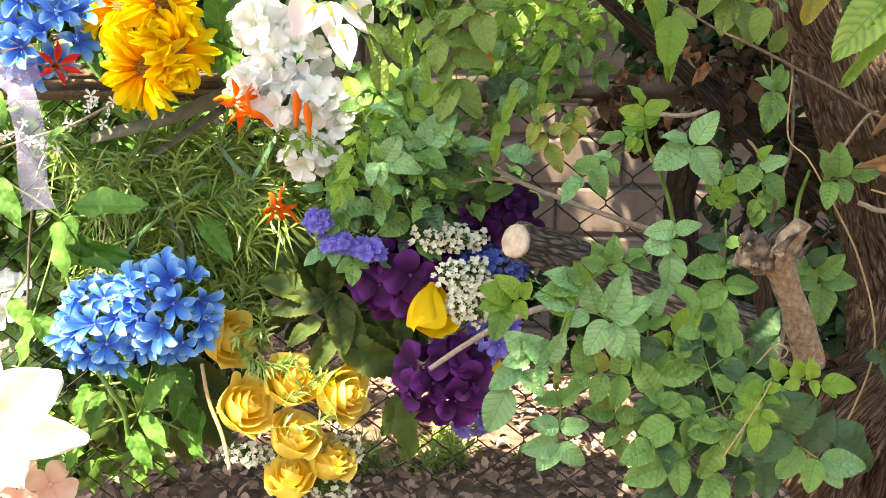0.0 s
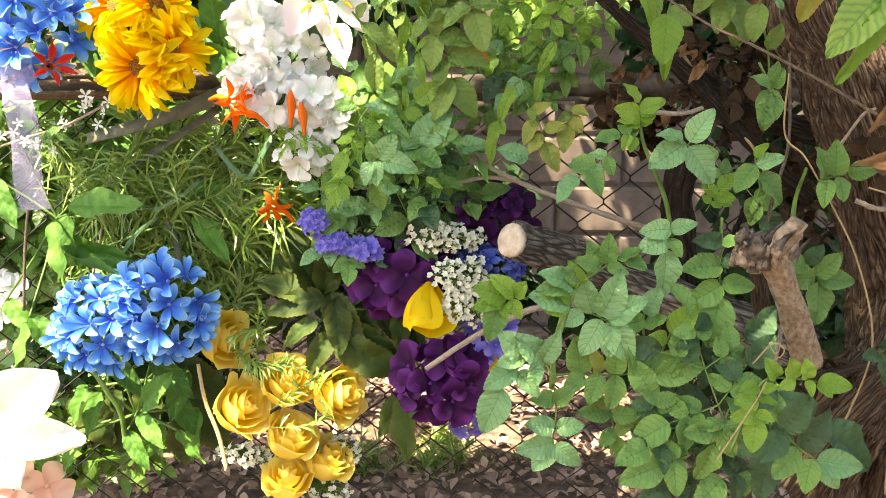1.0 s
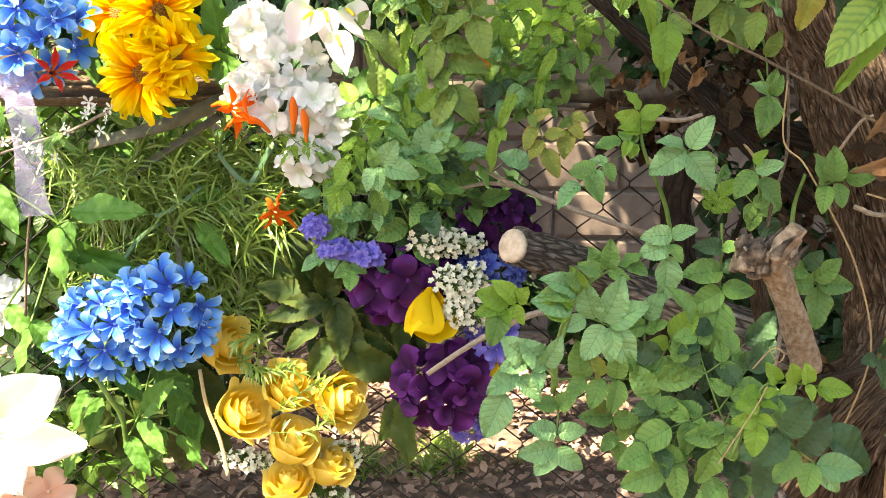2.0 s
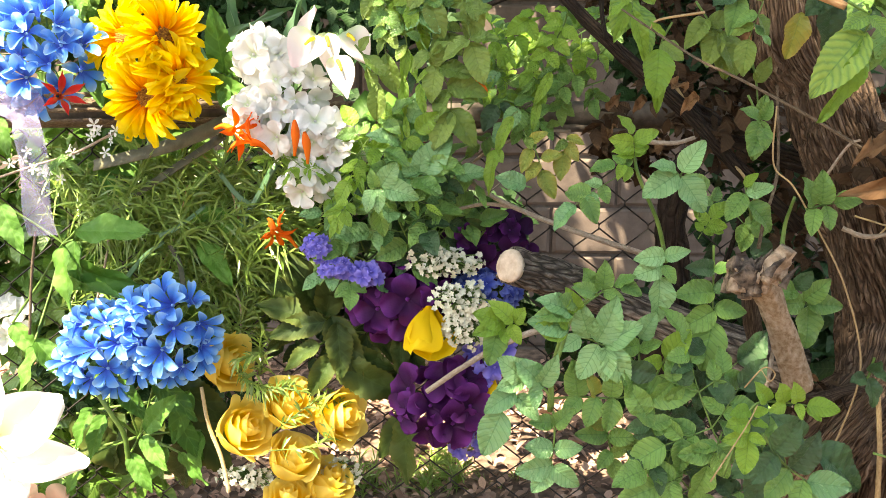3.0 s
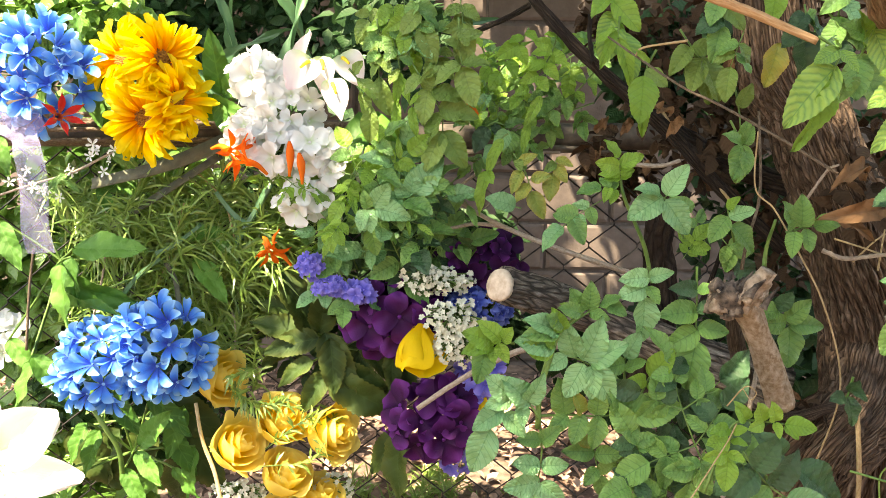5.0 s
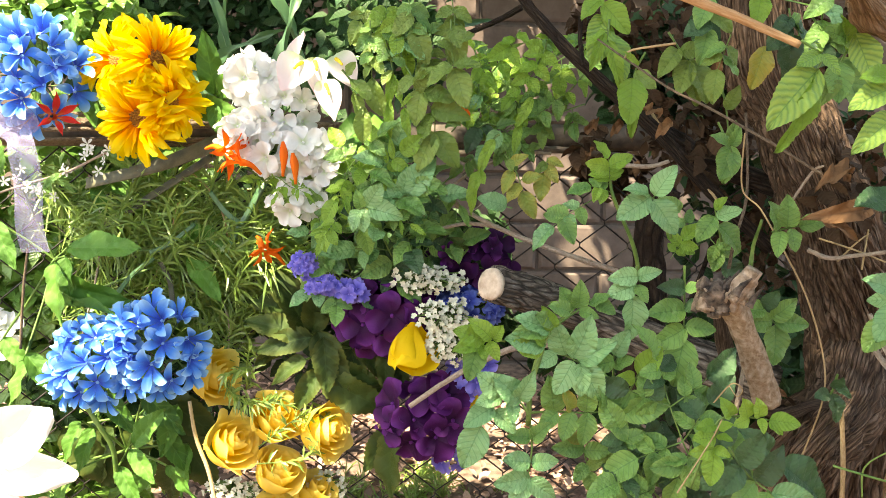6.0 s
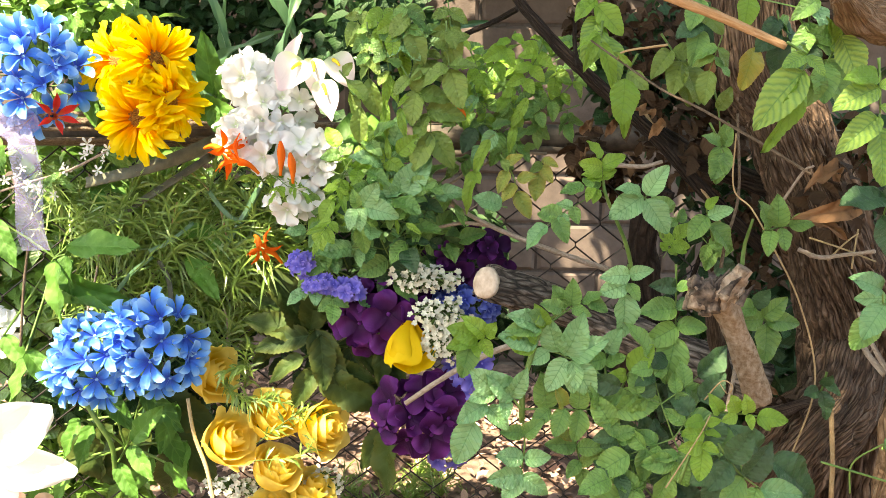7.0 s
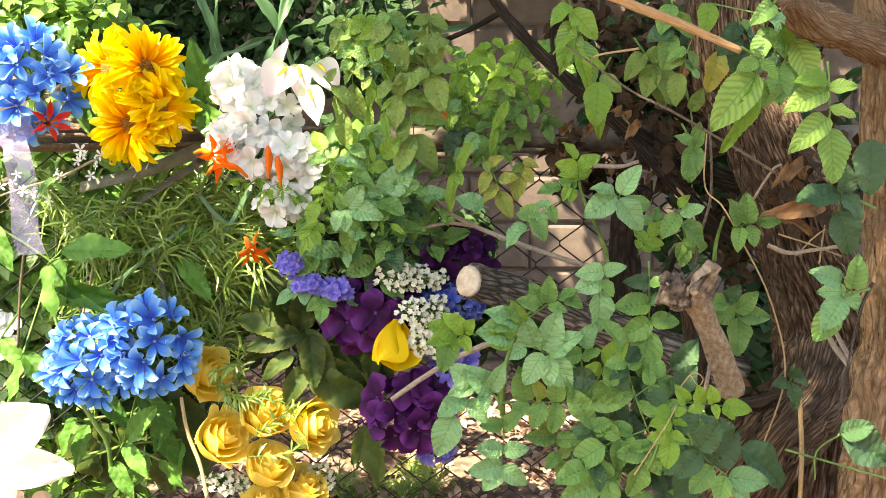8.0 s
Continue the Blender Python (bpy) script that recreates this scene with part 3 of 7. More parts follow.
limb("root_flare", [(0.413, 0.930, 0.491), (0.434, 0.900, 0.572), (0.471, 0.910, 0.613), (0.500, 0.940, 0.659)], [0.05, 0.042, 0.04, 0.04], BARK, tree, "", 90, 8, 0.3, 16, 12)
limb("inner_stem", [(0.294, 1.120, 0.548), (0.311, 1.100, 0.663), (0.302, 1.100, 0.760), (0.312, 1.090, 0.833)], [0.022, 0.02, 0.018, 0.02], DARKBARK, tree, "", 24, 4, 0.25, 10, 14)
cut = limb("cut_limb", [(0.092, 0.970, 0.730), (0.136, 1.010, 0.711), (0.214, 1.050, 0.675), (0.310, 1.040, 0.637), (0.434, 1.000, 0.596)], [0.0195, 0.021, 0.021, 0.023, 0.03], GREYBARK, tree, "grey sawn-off limb", 44, 5, 0.22, 16, 20)
disc = Shape()
a, b = Vector((0.092, 0.970, 0.730)), Vector((0.136, 1.010, 0.711))
ax = (a - b).normalized()
disc.tube([a - ax * 0.001, a + ax * 0.004, a + ax * 0.005], [0.019, 0.0182, 0.011], 28, 0.06)
part("sawn_face", disc, CUTWOOD, cut, "pale sawn face")
stump = limb("stub", [(0.367, 0.860, 0.637), (0.343, 0.845, 0.688), (0.320, 0.830, 0.731), (0.304, 0.820, 0.754)], [0.0135, 0.0122, 0.0115, 0.0128], STUMPBARK, tree, "smooth tan stub with a splintered top", 36, 0, 0.22, 14, 30)
r = random.Random(3)
for i in range(26):
    sp = Shape()
    p = Vector((0.294, 0.820, 0.760)) + Vector((r.uniform(-0.018, 0.008), r.uniform(-0.014, 0.010), r.uniform(-0.012, 0.002)))
    e = p + Vector((r.uniform(-0.010, 0.010), r.uniform(-0.008, 0.004), r.uniform(0.006, 0.016)))
    sp.tube(curve([p - Vector((0, 0, 0.012)), p, e], 4), taper(r.uniform(0.0035, 0.006), 0.0008, 9), 7, 0.7, 0, True, i)
    part("splinter", sp, KNOBDARK if i % 3 else KNOBWOOD, stump)
for line, radii, mat, word in (([(0.302, 0.818, 0.747), (0.307, 0.810, 0.762), (0.313, 0.805, 0.774), (0.319, 0.800, 0.784)], [0.0105, 0.0085, 0.0080, 0.0068], KNOBWOOD, "bare broken wood"), ([(0.294, 0.815, 0.750), (0.283, 0.810, 0.761), (0.274, 0.810, 0.769)], [0.0125, 0.0115, 0.006], KNOBDARK, "black weathered broken wood")):
    sp = Shape()
    line = curve(line, 8)
    sp.tube([p + 0.003 * noise.noise_vector(p * 90) for p in line], [radii[min(len(radii) - 1, int(k / (len(line) - 1) * (len(radii) - 1) + 0.5))] for k in range(len(line))], 26, 0.45, 0, True, len(line) * 3)
    part("knob", sp, mat, stump, word)
for i in range(9):
    sp = Shape()
    p = Vector((0.310, 0.805, 0.771)) + Vector((r.uniform(-0.012, 0.010), r.uniform(-0.010, 0.004), r.uniform(-0.012, 0.006)))
    sp.tube(curve([p - Vector((0.004, 0, 0.008)), p, p + Vector((r.uniform(-0.002, 0.010), r.uniform(-0.006, 0.002), r.uniform(0.002, 0.012)))], 4), taper(r.uniform(0.003, 0.005), 0.0007, 9), 7, 0.6, 0, True, 50 + i)
    part("splinter", sp, KNOBWOOD if i % 3 else KNOBDARK, stump)
limb("stub", [(0.358, 0.920, 0.625), (0.340, 0.910, 0.678), (0.326, 0.900, 0.729)], [0.010, 0.009, 0.008], BARK, tree, "", 24, 0, 0.12, 10, 33)
# Upper limbs out of view, added to carry the crown.
limb("limb_high", [(0.25, 0.9, 2.3), (-0.2, 0.5, 2.7), (-0.8, 0.0, 2.9)], [0.04, 0.03, 0.015], BARK, tree, "", 20, 4, 0.2, 8, 41)
limb("limb_high", [(0.28, 0.92, 2.1), (0.3, 0.3, 2.6), (0.0, -0.4, 2.9)], [0.035, 0.03, 0.015], BARK, tree, "", 20, 4, 0.2, 8, 42)


SUN_X = SUN_DIR.cross(UP).normalized()
SUN_Y = SUN_X.cross(SUN_DIR)
# Spots over which the added crown is opened to let sun in.
OPEN = [((-0.533, 1.050, 0.489), 0.22, 0.95), ((-0.366, 1.120, 0.971), 0.18, 0.8), ((-0.503, 1.120, 0.970), 0.15, 0.5), ((-0.372, 1.200, 0.733), 0.24, 0.42), ((-0.156, 1.080, 0.951), 0.13, 0.44), ((0.119, 0.820, 0.681), 0.10, 0.30), ((0.197, 0.800, 0.700), 0.11, 0.27), ((0.186, 0.800, 0.630), 0.10, 0.27), ((-0.373, 1.070, 0.600), 0.17, 0.42),
        ((-0.186, 1.100, 0.482), 0.14, 0.55), ((0.05, 1.75, 0.13), 0.42, 0.9), ((0.402, 2.450, 0.599), 0.12, 0.8), ((-0.629, 1.300, 0.667), 0.2, 0.3), ((-0.441, 1.200, 0.395), 0.18, 0.5), ((0.142, 1.120, 0.977), 0.15, 0.34)]


def sunlit(q):
    """How open the crown is along the sun's way to q."""
    u, v = q.dot(SUN_X), q.dot(SUN_Y)
    o = 0.06
    for p, rad, much in OPEN:
        p = Vector(p)
        d = math.hypot(u - p.dot(SUN_X), v - p.dot(SUN_Y))
        if d < rad:
            o = max(o, much)
    return noise.noise(Vector((u * 13, v * 13, 0.5))) * 0.5 + 0.5 + noise.noise(Vector((u * 31, v * 31, 2.5))) * 0.12 < 0.26 + o * 0.5


def build_shade_crown():
    """Unseen leaf heaps added to shade fence and bed, with gaps for the sun."""
    r = random.Random(11)
    heaps, low = [], []
    for i in range(11500):
        q = Vector((r.uniform(-1.8, 2.1), r.uniform(-0.1, 2.6), 0.75))
        round_edge = ((q.x - 0.15) / 1.75) ** 2 + ((q.y - 1.25) / 1.25) ** 2 + 0.35 * noise.noise(q * 2.2)
        if round_edge < 1 and not sunlit(q):
            heaps.append((q + SUN_DIR * ((r.uniform(2.5, 3.4) - 0.75) / SUN_DIR.z), 0.035))
    # Low heaps past the fence, added out of view to darken the wall.
    for i in range(5000):
        q = Vector((r.uniform(-1.5, 1.8), r.uniform(1.32, 2.4), r.uniform(1.5, 2.2)))
        if ((q.x - 0.15) / 1.6) ** 2 + 0.4 * noise.noise(q * 2.2) < 1 and not sunlit(q):
            low.append((q, 0.035))
    return leaf_cloud("crown", CROWN, heaps, 36000, 0.07, 5, "", "", (0, 0, 1), 0.5), leaf_cloud("low_crown", CROWN, low, 12000, 0.07, 6, "", "", (0, 0, 1), 0.6)


for crown in build_shade_crown():
    for key in ("label", "category"):
        if key in crown:
            del crown[key]
    attach(crown, tree, Matrix())

# ---- background planting behind the fence ----
leaf_cloud("shrub_foliage", HEDGE, [((-0.679, 1.450, 1.082), (0.22, 0.08, 0.08)), ((-0.549, 1.320, 0.800), (0.2, 0.05, 0.16)), ((-0.650, 1.300, 0.630), (0.13, 0.04, 0.16)), ((-0.385, 1.300, 0.698), (0.2, 0.04, 0.16)), ((-0.598, 1.300, 0.363), (0.2, 0.05, 0.13)), ((-0.456, 1.280, 0.565), (0.2, 0.03, 0.12))],
           4200, 0.045, 21, "sunlit green shrub leaves behind the fence", "shrub")
# Darkened leaves stand in for the shade behind the fence.
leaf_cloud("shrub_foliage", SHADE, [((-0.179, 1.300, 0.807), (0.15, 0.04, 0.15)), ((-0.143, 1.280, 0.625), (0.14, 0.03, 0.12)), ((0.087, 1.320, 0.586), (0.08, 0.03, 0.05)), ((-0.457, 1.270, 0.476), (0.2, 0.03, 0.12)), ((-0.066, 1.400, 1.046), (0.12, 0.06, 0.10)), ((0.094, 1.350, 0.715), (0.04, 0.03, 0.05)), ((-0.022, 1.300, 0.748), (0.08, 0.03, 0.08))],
           2600, 0.042, 22, "dark green shrub leaves behind the fence, shade in their colour", "shrub")
# Dark leaf fill added where wall and tree background lie in deep shade.
leaf_cloud("shrub_foliage", SHADE, [((-0.480, 2.000, 1.118), (0.40, 0.06, 0.16)), ((-0.727, 2.000, 1.076), (0.3, 0.06, 0.16))], 2200, 0.05, 25, "dark leaves added along the wall, deep shade in their colour", "shrub")
leaf_cloud("shrub_foliage", SHADE, [((0.419, 1.350, 0.995), (0.16, 0.05, 0.12)), ((0.588, 1.300, 0.801), (0.2, 0.05, 0.25)), ((0.376, 1.250, 0.554), (0.2, 0.04, 0.1)), ((0.568, 1.200, 0.522), (0.2, 0.05, 0.15))], 2200, 0.05, 23, "dark leaves added behind the tree, shade in their colour", "shrub")
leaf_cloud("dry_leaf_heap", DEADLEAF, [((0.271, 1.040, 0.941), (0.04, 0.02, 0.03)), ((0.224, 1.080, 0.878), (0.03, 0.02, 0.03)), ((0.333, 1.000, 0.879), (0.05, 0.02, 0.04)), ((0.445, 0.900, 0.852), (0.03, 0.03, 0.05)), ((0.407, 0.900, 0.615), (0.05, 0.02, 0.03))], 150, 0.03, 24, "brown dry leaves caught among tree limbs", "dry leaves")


leaf_cloud("dead_leaf_tangle", DEADLEAF, [((0.332, 1.180, 1.026), (0.07, 0.04, 0.06)), ((0.366, 1.140, 0.888), (0.08, 0.03, 0.07)), ((0.412, 1.140, 0.953), (0.06, 0.03, 0.08)), ((0.281, 1.240, 0.843), (0.05, 0.03, 0.04)), ((0.463, 1.120, 0.766), (0.07, 0.03, 0.08)), ((0.258, 1.220, 1.045), (0.06, 0.03, 0.04)), ((0.503, 1.120, 1.022), (0.06, 0.03, 0.08)), ((0.541, 1.080, 0.858), (0.06, 0.03, 0.08))], 1300, 0.024, 26, "dead leaves tangled behind the limbs, brown darkened for shade", "dead leaves", (0, -0.6, 0.5), 0.8)


def build_litter():
    """Dry leaves and bark chips on the soil."""
    spots = [((x * 0.3 - 1.2, y * 0.22 + 1.15, 0.014 + bed(x * 0.3 - 1.2, y * 0.22 + 1.15)), (0.2, 0.16, 0.014)) for x in range(12) for y in range(6)]
    return leaf_cloud("leaf_litter", LITTER, spots, 11000, 0.034, 31, "dry brown leaf litter and bark chips on soil", "leaf litter", (0, 0, 1), 0.4)


build_litter()


def build_fern(name, runs, seed, label, blade=0.05, count=55, mat=FERN):
    """Feathery stems with thread-like needles."""
    r = random.Random(seed)
    sh = Shape()
    for a, b, spread in runs:
        for _ in range(count // 5):
            p = Vector(a) + Vector((r.uniform(-spread, spread), r.uniform(-0.05, 0.05), r.uniform(-spread, spread)))
            q = Vector(b) + Vector((r.uniform(-spread, spread), r.uniform(-0.06, 0.06), r.uniform(-spread, spread)))
            mid = (p + q) / 2 + Vector((r.uniform(-0.03, 0.03), -0.02, r.uniform(-0.02, 0.04)))
            line = curve([p, mid, q], 9)
            sh.tube(line, 0.0009, 3, caps=False)
            for k in range(2, len(line)):
                t = (line[k] - line[k - 1]).normalized()
                for _ in range(3):
                    d = (jitter((0, 0, 0.05), 1.0, r) + t * 0.8).normalized()
                    n = jitter(FACE, 0.4, r)
                    x = d.cross(n).normalized() * 0.0016
                    ln = blade * r.uniform(0.5, 1.25)
                    e = line[k] + d * ln + Vector((0, 0, -0.15 * ln))
                    m = line[k] + d * ln * 0.55
                    sh.sheet([[line[k] - x * 0.4, line[k] + x * 0.4], [m - x, m + x], [e - x * 0.15, e + x * 0.15]], [[(-0.5, 0.1), (0.5, 0.1)], [(-0.5, 0.5), (0.5, 0.5)], [(-0.5, 1), (0.5, 1)]])
    return tagged(new(name, sh.mesh(name, mat)), label, "fern", "", "stuff")


build_fern("fern_foliage", [((-0.479, 1.220, 0.736), (-0.360, 1.180, 0.831), 0.05), ((-0.407, 1.200, 0.699), (-0.283, 1.180, 0.793), 0.06), ((-0.353, 1.200, 0.625), (-0.250, 1.170, 0.732), 0.05), ((-0.460, 1.240, 0.792), (-0.322, 1.200, 0.758), 0.06),
                            ((-0.277, 1.200, 0.660), (-0.200, 1.160, 0.766), 0.04), ((-0.539, 1.250, 0.807), (-0.413, 1.220, 0.737), 0.05), ((-0.320, 1.220, 0.586), (-0.245, 1.200, 0.661), 0.04), ((-0.240, 1.200, 0.815), (-0.154, 1.160, 0.743), 0.05), ((-0.530, 1.260, 0.642), (-0.365, 1.240, 0.666), 0.07)],
           41, "feathery light green fern-like needles on the fence", count=42)
build_fern("fern_foliage", [((-0.204, 1.080, 0.482), (-0.113, 1.080, 0.508), 0.015), ((-0.264, 1.090, 0.556), (-0.168, 1.060, 0.546), 0.012), ((-0.230, 1.100, 0.529), (-0.236, 1.100, 0.592), 0.015)], 42, "thin green needles lying over yellow roses", blade=0.02, count=14, mat=FERN)
build_fern("grass_tuft", [((0.061, 1.650, 0.038), (0.035, 1.620, 0.146), 0.06), ((-0.023, 1.620, 0.067), (-0.041, 1.600, 0.167), 0.05), ((0.147, 1.650, 0.041), (0.119, 1.620, 0.109), 0.05), ((-0.164, 1.600, 0.075), (-0.149, 1.580, 0.150), 0.03)], 43, "small feathery green seedlings in leaf litter", blade=0.05, count=30)

# strap-leaved plant behind the rail
strap = thing("strap_leaf_plant", (-0.206, 1.450, 0.900), "dark green strap-leaved plant in shade", "plant")
for i, (a, b) in enumerate((((-0.271, 1.500, 0.859), (-0.260, 1.420, 1.152)), ((-0.330, 1.600, 0.918), (-0.202, 1.450, 1.077)), ((-0.224, 1.550, 0.930), (-0.164, 1.450, 1.140)), ((-0.369, 1.550, 0.948), (-0.288, 1.450, 1.076)), ((-0.403, 1.500, 0.986), (-0.294, 1.400, 1.061)), ((-0.361, 1.600, 0.971), (-0.417, 1.500, 1.128)), ((-0.168, 1.600, 0.973), (-0.133, 1.500, 1.140)), ((-0.244, 1.500, 0.968), (-0.114, 1.350, 1.082)), ((-0.406, 1.600, 0.917), (-0.505, 1.600, 1.103)))):
    d = Vector(b) - Vector(a)
    attach(new("strap_leaf", LEAVES["strap"][i % 4]), strap, turn_to(a, d, jitter(FACE, 0.3), d.length * 1.15))


# ---- stems, twigs and canes ----
def stick(name, pts, r0, r1, mat, label, category="twig", sides=8, rough=0.15, n=8, seed=0, group=""):
    line = curve(pts, n)
    sh = Shape()
    sh.tube(line, taper(r0, r1, len(line)), sides, rough, 0, True, seed)
    ob = new(name, sh.mesh(name, mat))
    PLACE[ob] = Matrix()
    return tagged(ob, label, category, group)


stick("twig", [(0.031, 1.080, 0.824), (0.066, 1.060, 0.801), (0.121, 1.050, 0.776), (0.197, 1.050, 0.749), (0.272, 1.060, 0.724)], 0.0026, 0.0036, TWIG, "bare grey twig crossing the fence mesh")
stick("twig", [(0.028, 1.070, 0.778), (0.066, 1.060, 0.787), (0.104, 1.055, 0.784)], 0.002, 0.0028, TWIG, "thin bare grey twig")
stick("broken_twig", [(-0.000, 0.960, 0.586), (0.035, 0.960, 0.612), (0.073, 0.970, 0.633), (0.118, 0.980, 0.651), (0.166, 1.000, 0.652)], 0.0030, 0.0042, TWIG, "broken-off grey twig lying over purple flowers")
stick("twig", [(0.189, 0.920, 0.997), (0.213, 0.900, 0.977), (0.249, 0.860, 0.946), (0.279, 0.840, 0.929), (0.320, 0.800, 0.900), (0.360, 0.780, 0.873)], 0.00096, 0.00136, CANE, "long thin brown twig in front of trunk")
stick("twig", [(0.213, 0.900, 0.977), (0.218, 0.890, 0.984), (0.257, 0.880, 0.990)], 0.00096, 0.00132, TANVINE, "short pale side twig")
stick("branch", [(0.185, 0.700, 1.014), (0.209, 0.690, 1.002), (0.236, 0.680, 0.990), (0.257, 0.670, 0.979), (0.277, 0.660, 0.968)], 0.00391, 0.00255, TANBRANCH, "smooth tan branch overhead", "branch", 14)
stick("dry_vine", [(0.364, 0.850, 0.797), (0.387, 0.840, 0.751), (0.404, 0.830, 0.694), (0.402, 0.820, 0.653), (0.386, 0.820, 0.591)], 0.00090, 0.00090, TANVINE, "dry tan vine hanging past trunk", "vine")
stick("dry_vine", [(0.330, 0.880, 0.906), (0.332, 0.880, 0.852), (0.348, 0.870, 0.832), (0.369, 0.860, 0.795)], 0.00078, 0.00096, TANVINE, "thin dry tan vine hanging past trunk", "vine")
stick("dry_reed", [(0.409, 0.800, 0.662), (0.412, 0.790, 0.602), (0.410, 0.780, 0.548)], 0.0022, 0.0024, TANVINE, "dry straight tan stem at tree base", "stem")
stick("dry_vine", [(0.251, 0.675, 0.693), (0.243, 0.670, 0.680), (0.227, 0.665, 0.655), (0.216, 0.660, 0.640)], 0.00042, 0.00060, TANVINE, "dry tan tendril over green leaves", "vine")
stick("dry_vine", [(0.426, 0.800, 0.746), (0.434, 0.790, 0.722), (0.442, 0.770, 0.698)], 0.002, 0.0024, TWIG, "thin brown twig against side trunk", "vine")
stick("green_tendril", [(0.353, 0.700, 0.645), (0.392, 0.690, 0.637), (0.434, 0.680, 0.628)], 0.00102, 0.00102, STEM, "thin yellow-green stem at tree base", "stem")
stick("grey_twig", [(0.418, 0.710, 0.788), (0.409, 0.710, 0.759), (0.400, 0.710, 0.677)], 0.0018, 0.0008, GREYBARK, "pointed grey dead twig", "twig")
stick("twig", [(0.059, 1.120, 1.021), (0.098, 1.120, 1.038), (0.127, 1.100, 1.052)], 0.003, 0.004, DARKBARK, "dark bare twig in shade")
stick("twig", [(0.001, 1.140, 0.787), (0.074, 1.120, 0.849), (0.138, 1.120, 0.871), (0.174, 1.120, 0.873)], 0.002, 0.002, TWIG, "thin twig among vine leaves")
stick("straw_stalk", [(-0.295, 1.070, 0.544), (-0.285, 1.060, 0.498), (-0.267, 1.050, 0.456), (-0.256, 1.040, 0.414)], 0.00240, 0.00288, STRAW, "pale straw stem of blue flowers", "stem")
stick("green_tendril", [(-0.434, 1.060, 0.552), (-0.411, 1.060, 0.511), (-0.400, 1.070, 0.475), (-0.402, 1.080, 0.422)], 0.003, 0.0035, STEM, "green stem below blue flowers", "stem")
stick("hanging_tendril", [(-0.509, 1.100, 0.740), (-0.520, 1.100, 0.680), (-0.530, 1.100, 0.602)], 0.00169, 0.00195, CANE, "dark thin hanging stem", "stem")
stick("green_shoot", [(0.248, 0.920, 0.747), (0.234, 0.910, 0.790), (0.210, 0.900, 0.837), (0.204, 0.900, 0.860)], 0.0024, 0.0015, STEM, "light green young shoot", "stem")
stick("green_shoot", [(0.126, 0.860, 0.608), (0.126, 0.850, 0.653), (0.134, 0.840, 0.697), (0.145, 0.830, 0.719)], 0.003, 0.002, STEM, "light green young stem", "stem")
stick("dry_cane", [(-0.631, 1.172, 0.903), (-0.445, 1.172, 0.914), (-0.222, 1.172, 0.910)], 0.0038, 0.0033, CANE, "dry brown cane lashed along the fence rail", "cane", group="canes on the rail", seed=0)
stick("dry_cane", [(-0.641, 1.188, 0.906), (-0.453, 1.188, 0.905), (-0.226, 1.188, 0.910)], 0.0045, 0.0033, CANE, "dry brown cane lashed along the fence rail", "cane", group="canes on the rail", seed=1)
stick("dry_cane", [(-0.640, 1.185, 0.895), (-0.451, 1.185, 0.902), (-0.094, 1.185, 0.904)], 0.0033, 0.0038, CANE, "dry brown cane lashed along the fence rail", "cane", group="canes on the rail", seed=2)
stick("dry_cane", [(-0.649, 1.198, 0.890), (-0.458, 1.198, 0.894), (-0.096, 1.198, 0.906)], 0.0042, 0.0031, CANE, "dry brown cane lashed along the fence rail", "cane", group="canes on the rail", seed=3)
stick("dry_cane", [(-0.632, 1.171, 0.889), (-0.445, 1.171, 0.894), (-0.222, 1.171, 0.902)], 0.0033, 0.0027, CANE, "dry brown cane lashed along the fence rail", "cane", group="canes on the rail", seed=4)
stick("dry_cane", [(-0.651, 1.200, 0.885), (-0.459, 1.200, 0.888), (-0.096, 1.200, 0.894)], 0.0038, 0.0038, CANE, "dry brown cane lashed along the fence rail", "cane", group="canes on the rail", seed=5)
stick("dry_cane", [(-0.639, 1.181, 0.878), (-0.451, 1.181, 0.879), (-0.094, 1.181, 0.886)], 0.0024, 0.0035, CANE, "dry brown cane lashed along the fence rail", "cane", group="canes on the rail", seed=6)
stick("dry_cane", [(-0.643, 1.186, 0.874), (-0.453, 1.186, 0.878), (-0.095, 1.186, 0.887)], 0.0033, 0.0037, CANE, "dry brown cane lashed along the fence rail", "cane", group="canes on the rail", seed=7)
stick("dry_cane", [(-0.650, 1.197, 0.872), (-0.459, 1.197, 0.873), (-0.096, 1.197, 0.875)], 0.0032, 0.0024, CANE, "dry brown cane lashed along the fence rail", "cane", group="canes on the rail", seed=8)

stick("dry_cane", [(-0.049, 1.200, 0.875), (0.061, 1.200, 0.868), (0.184, 1.190, 0.875), (0.282, 1.180, 0.867)], 0.005, 0.005, RAIL, "dark stick along the fence top", "cane", group="canes on the rail")
stick("dry_cane", [(-0.003, 1.200, 0.916), (0.106, 1.200, 0.924), (0.189, 1.190, 0.930)], 0.003, 0.004, CANE, "dark stick along the fence top", "cane", group="canes on the rail")


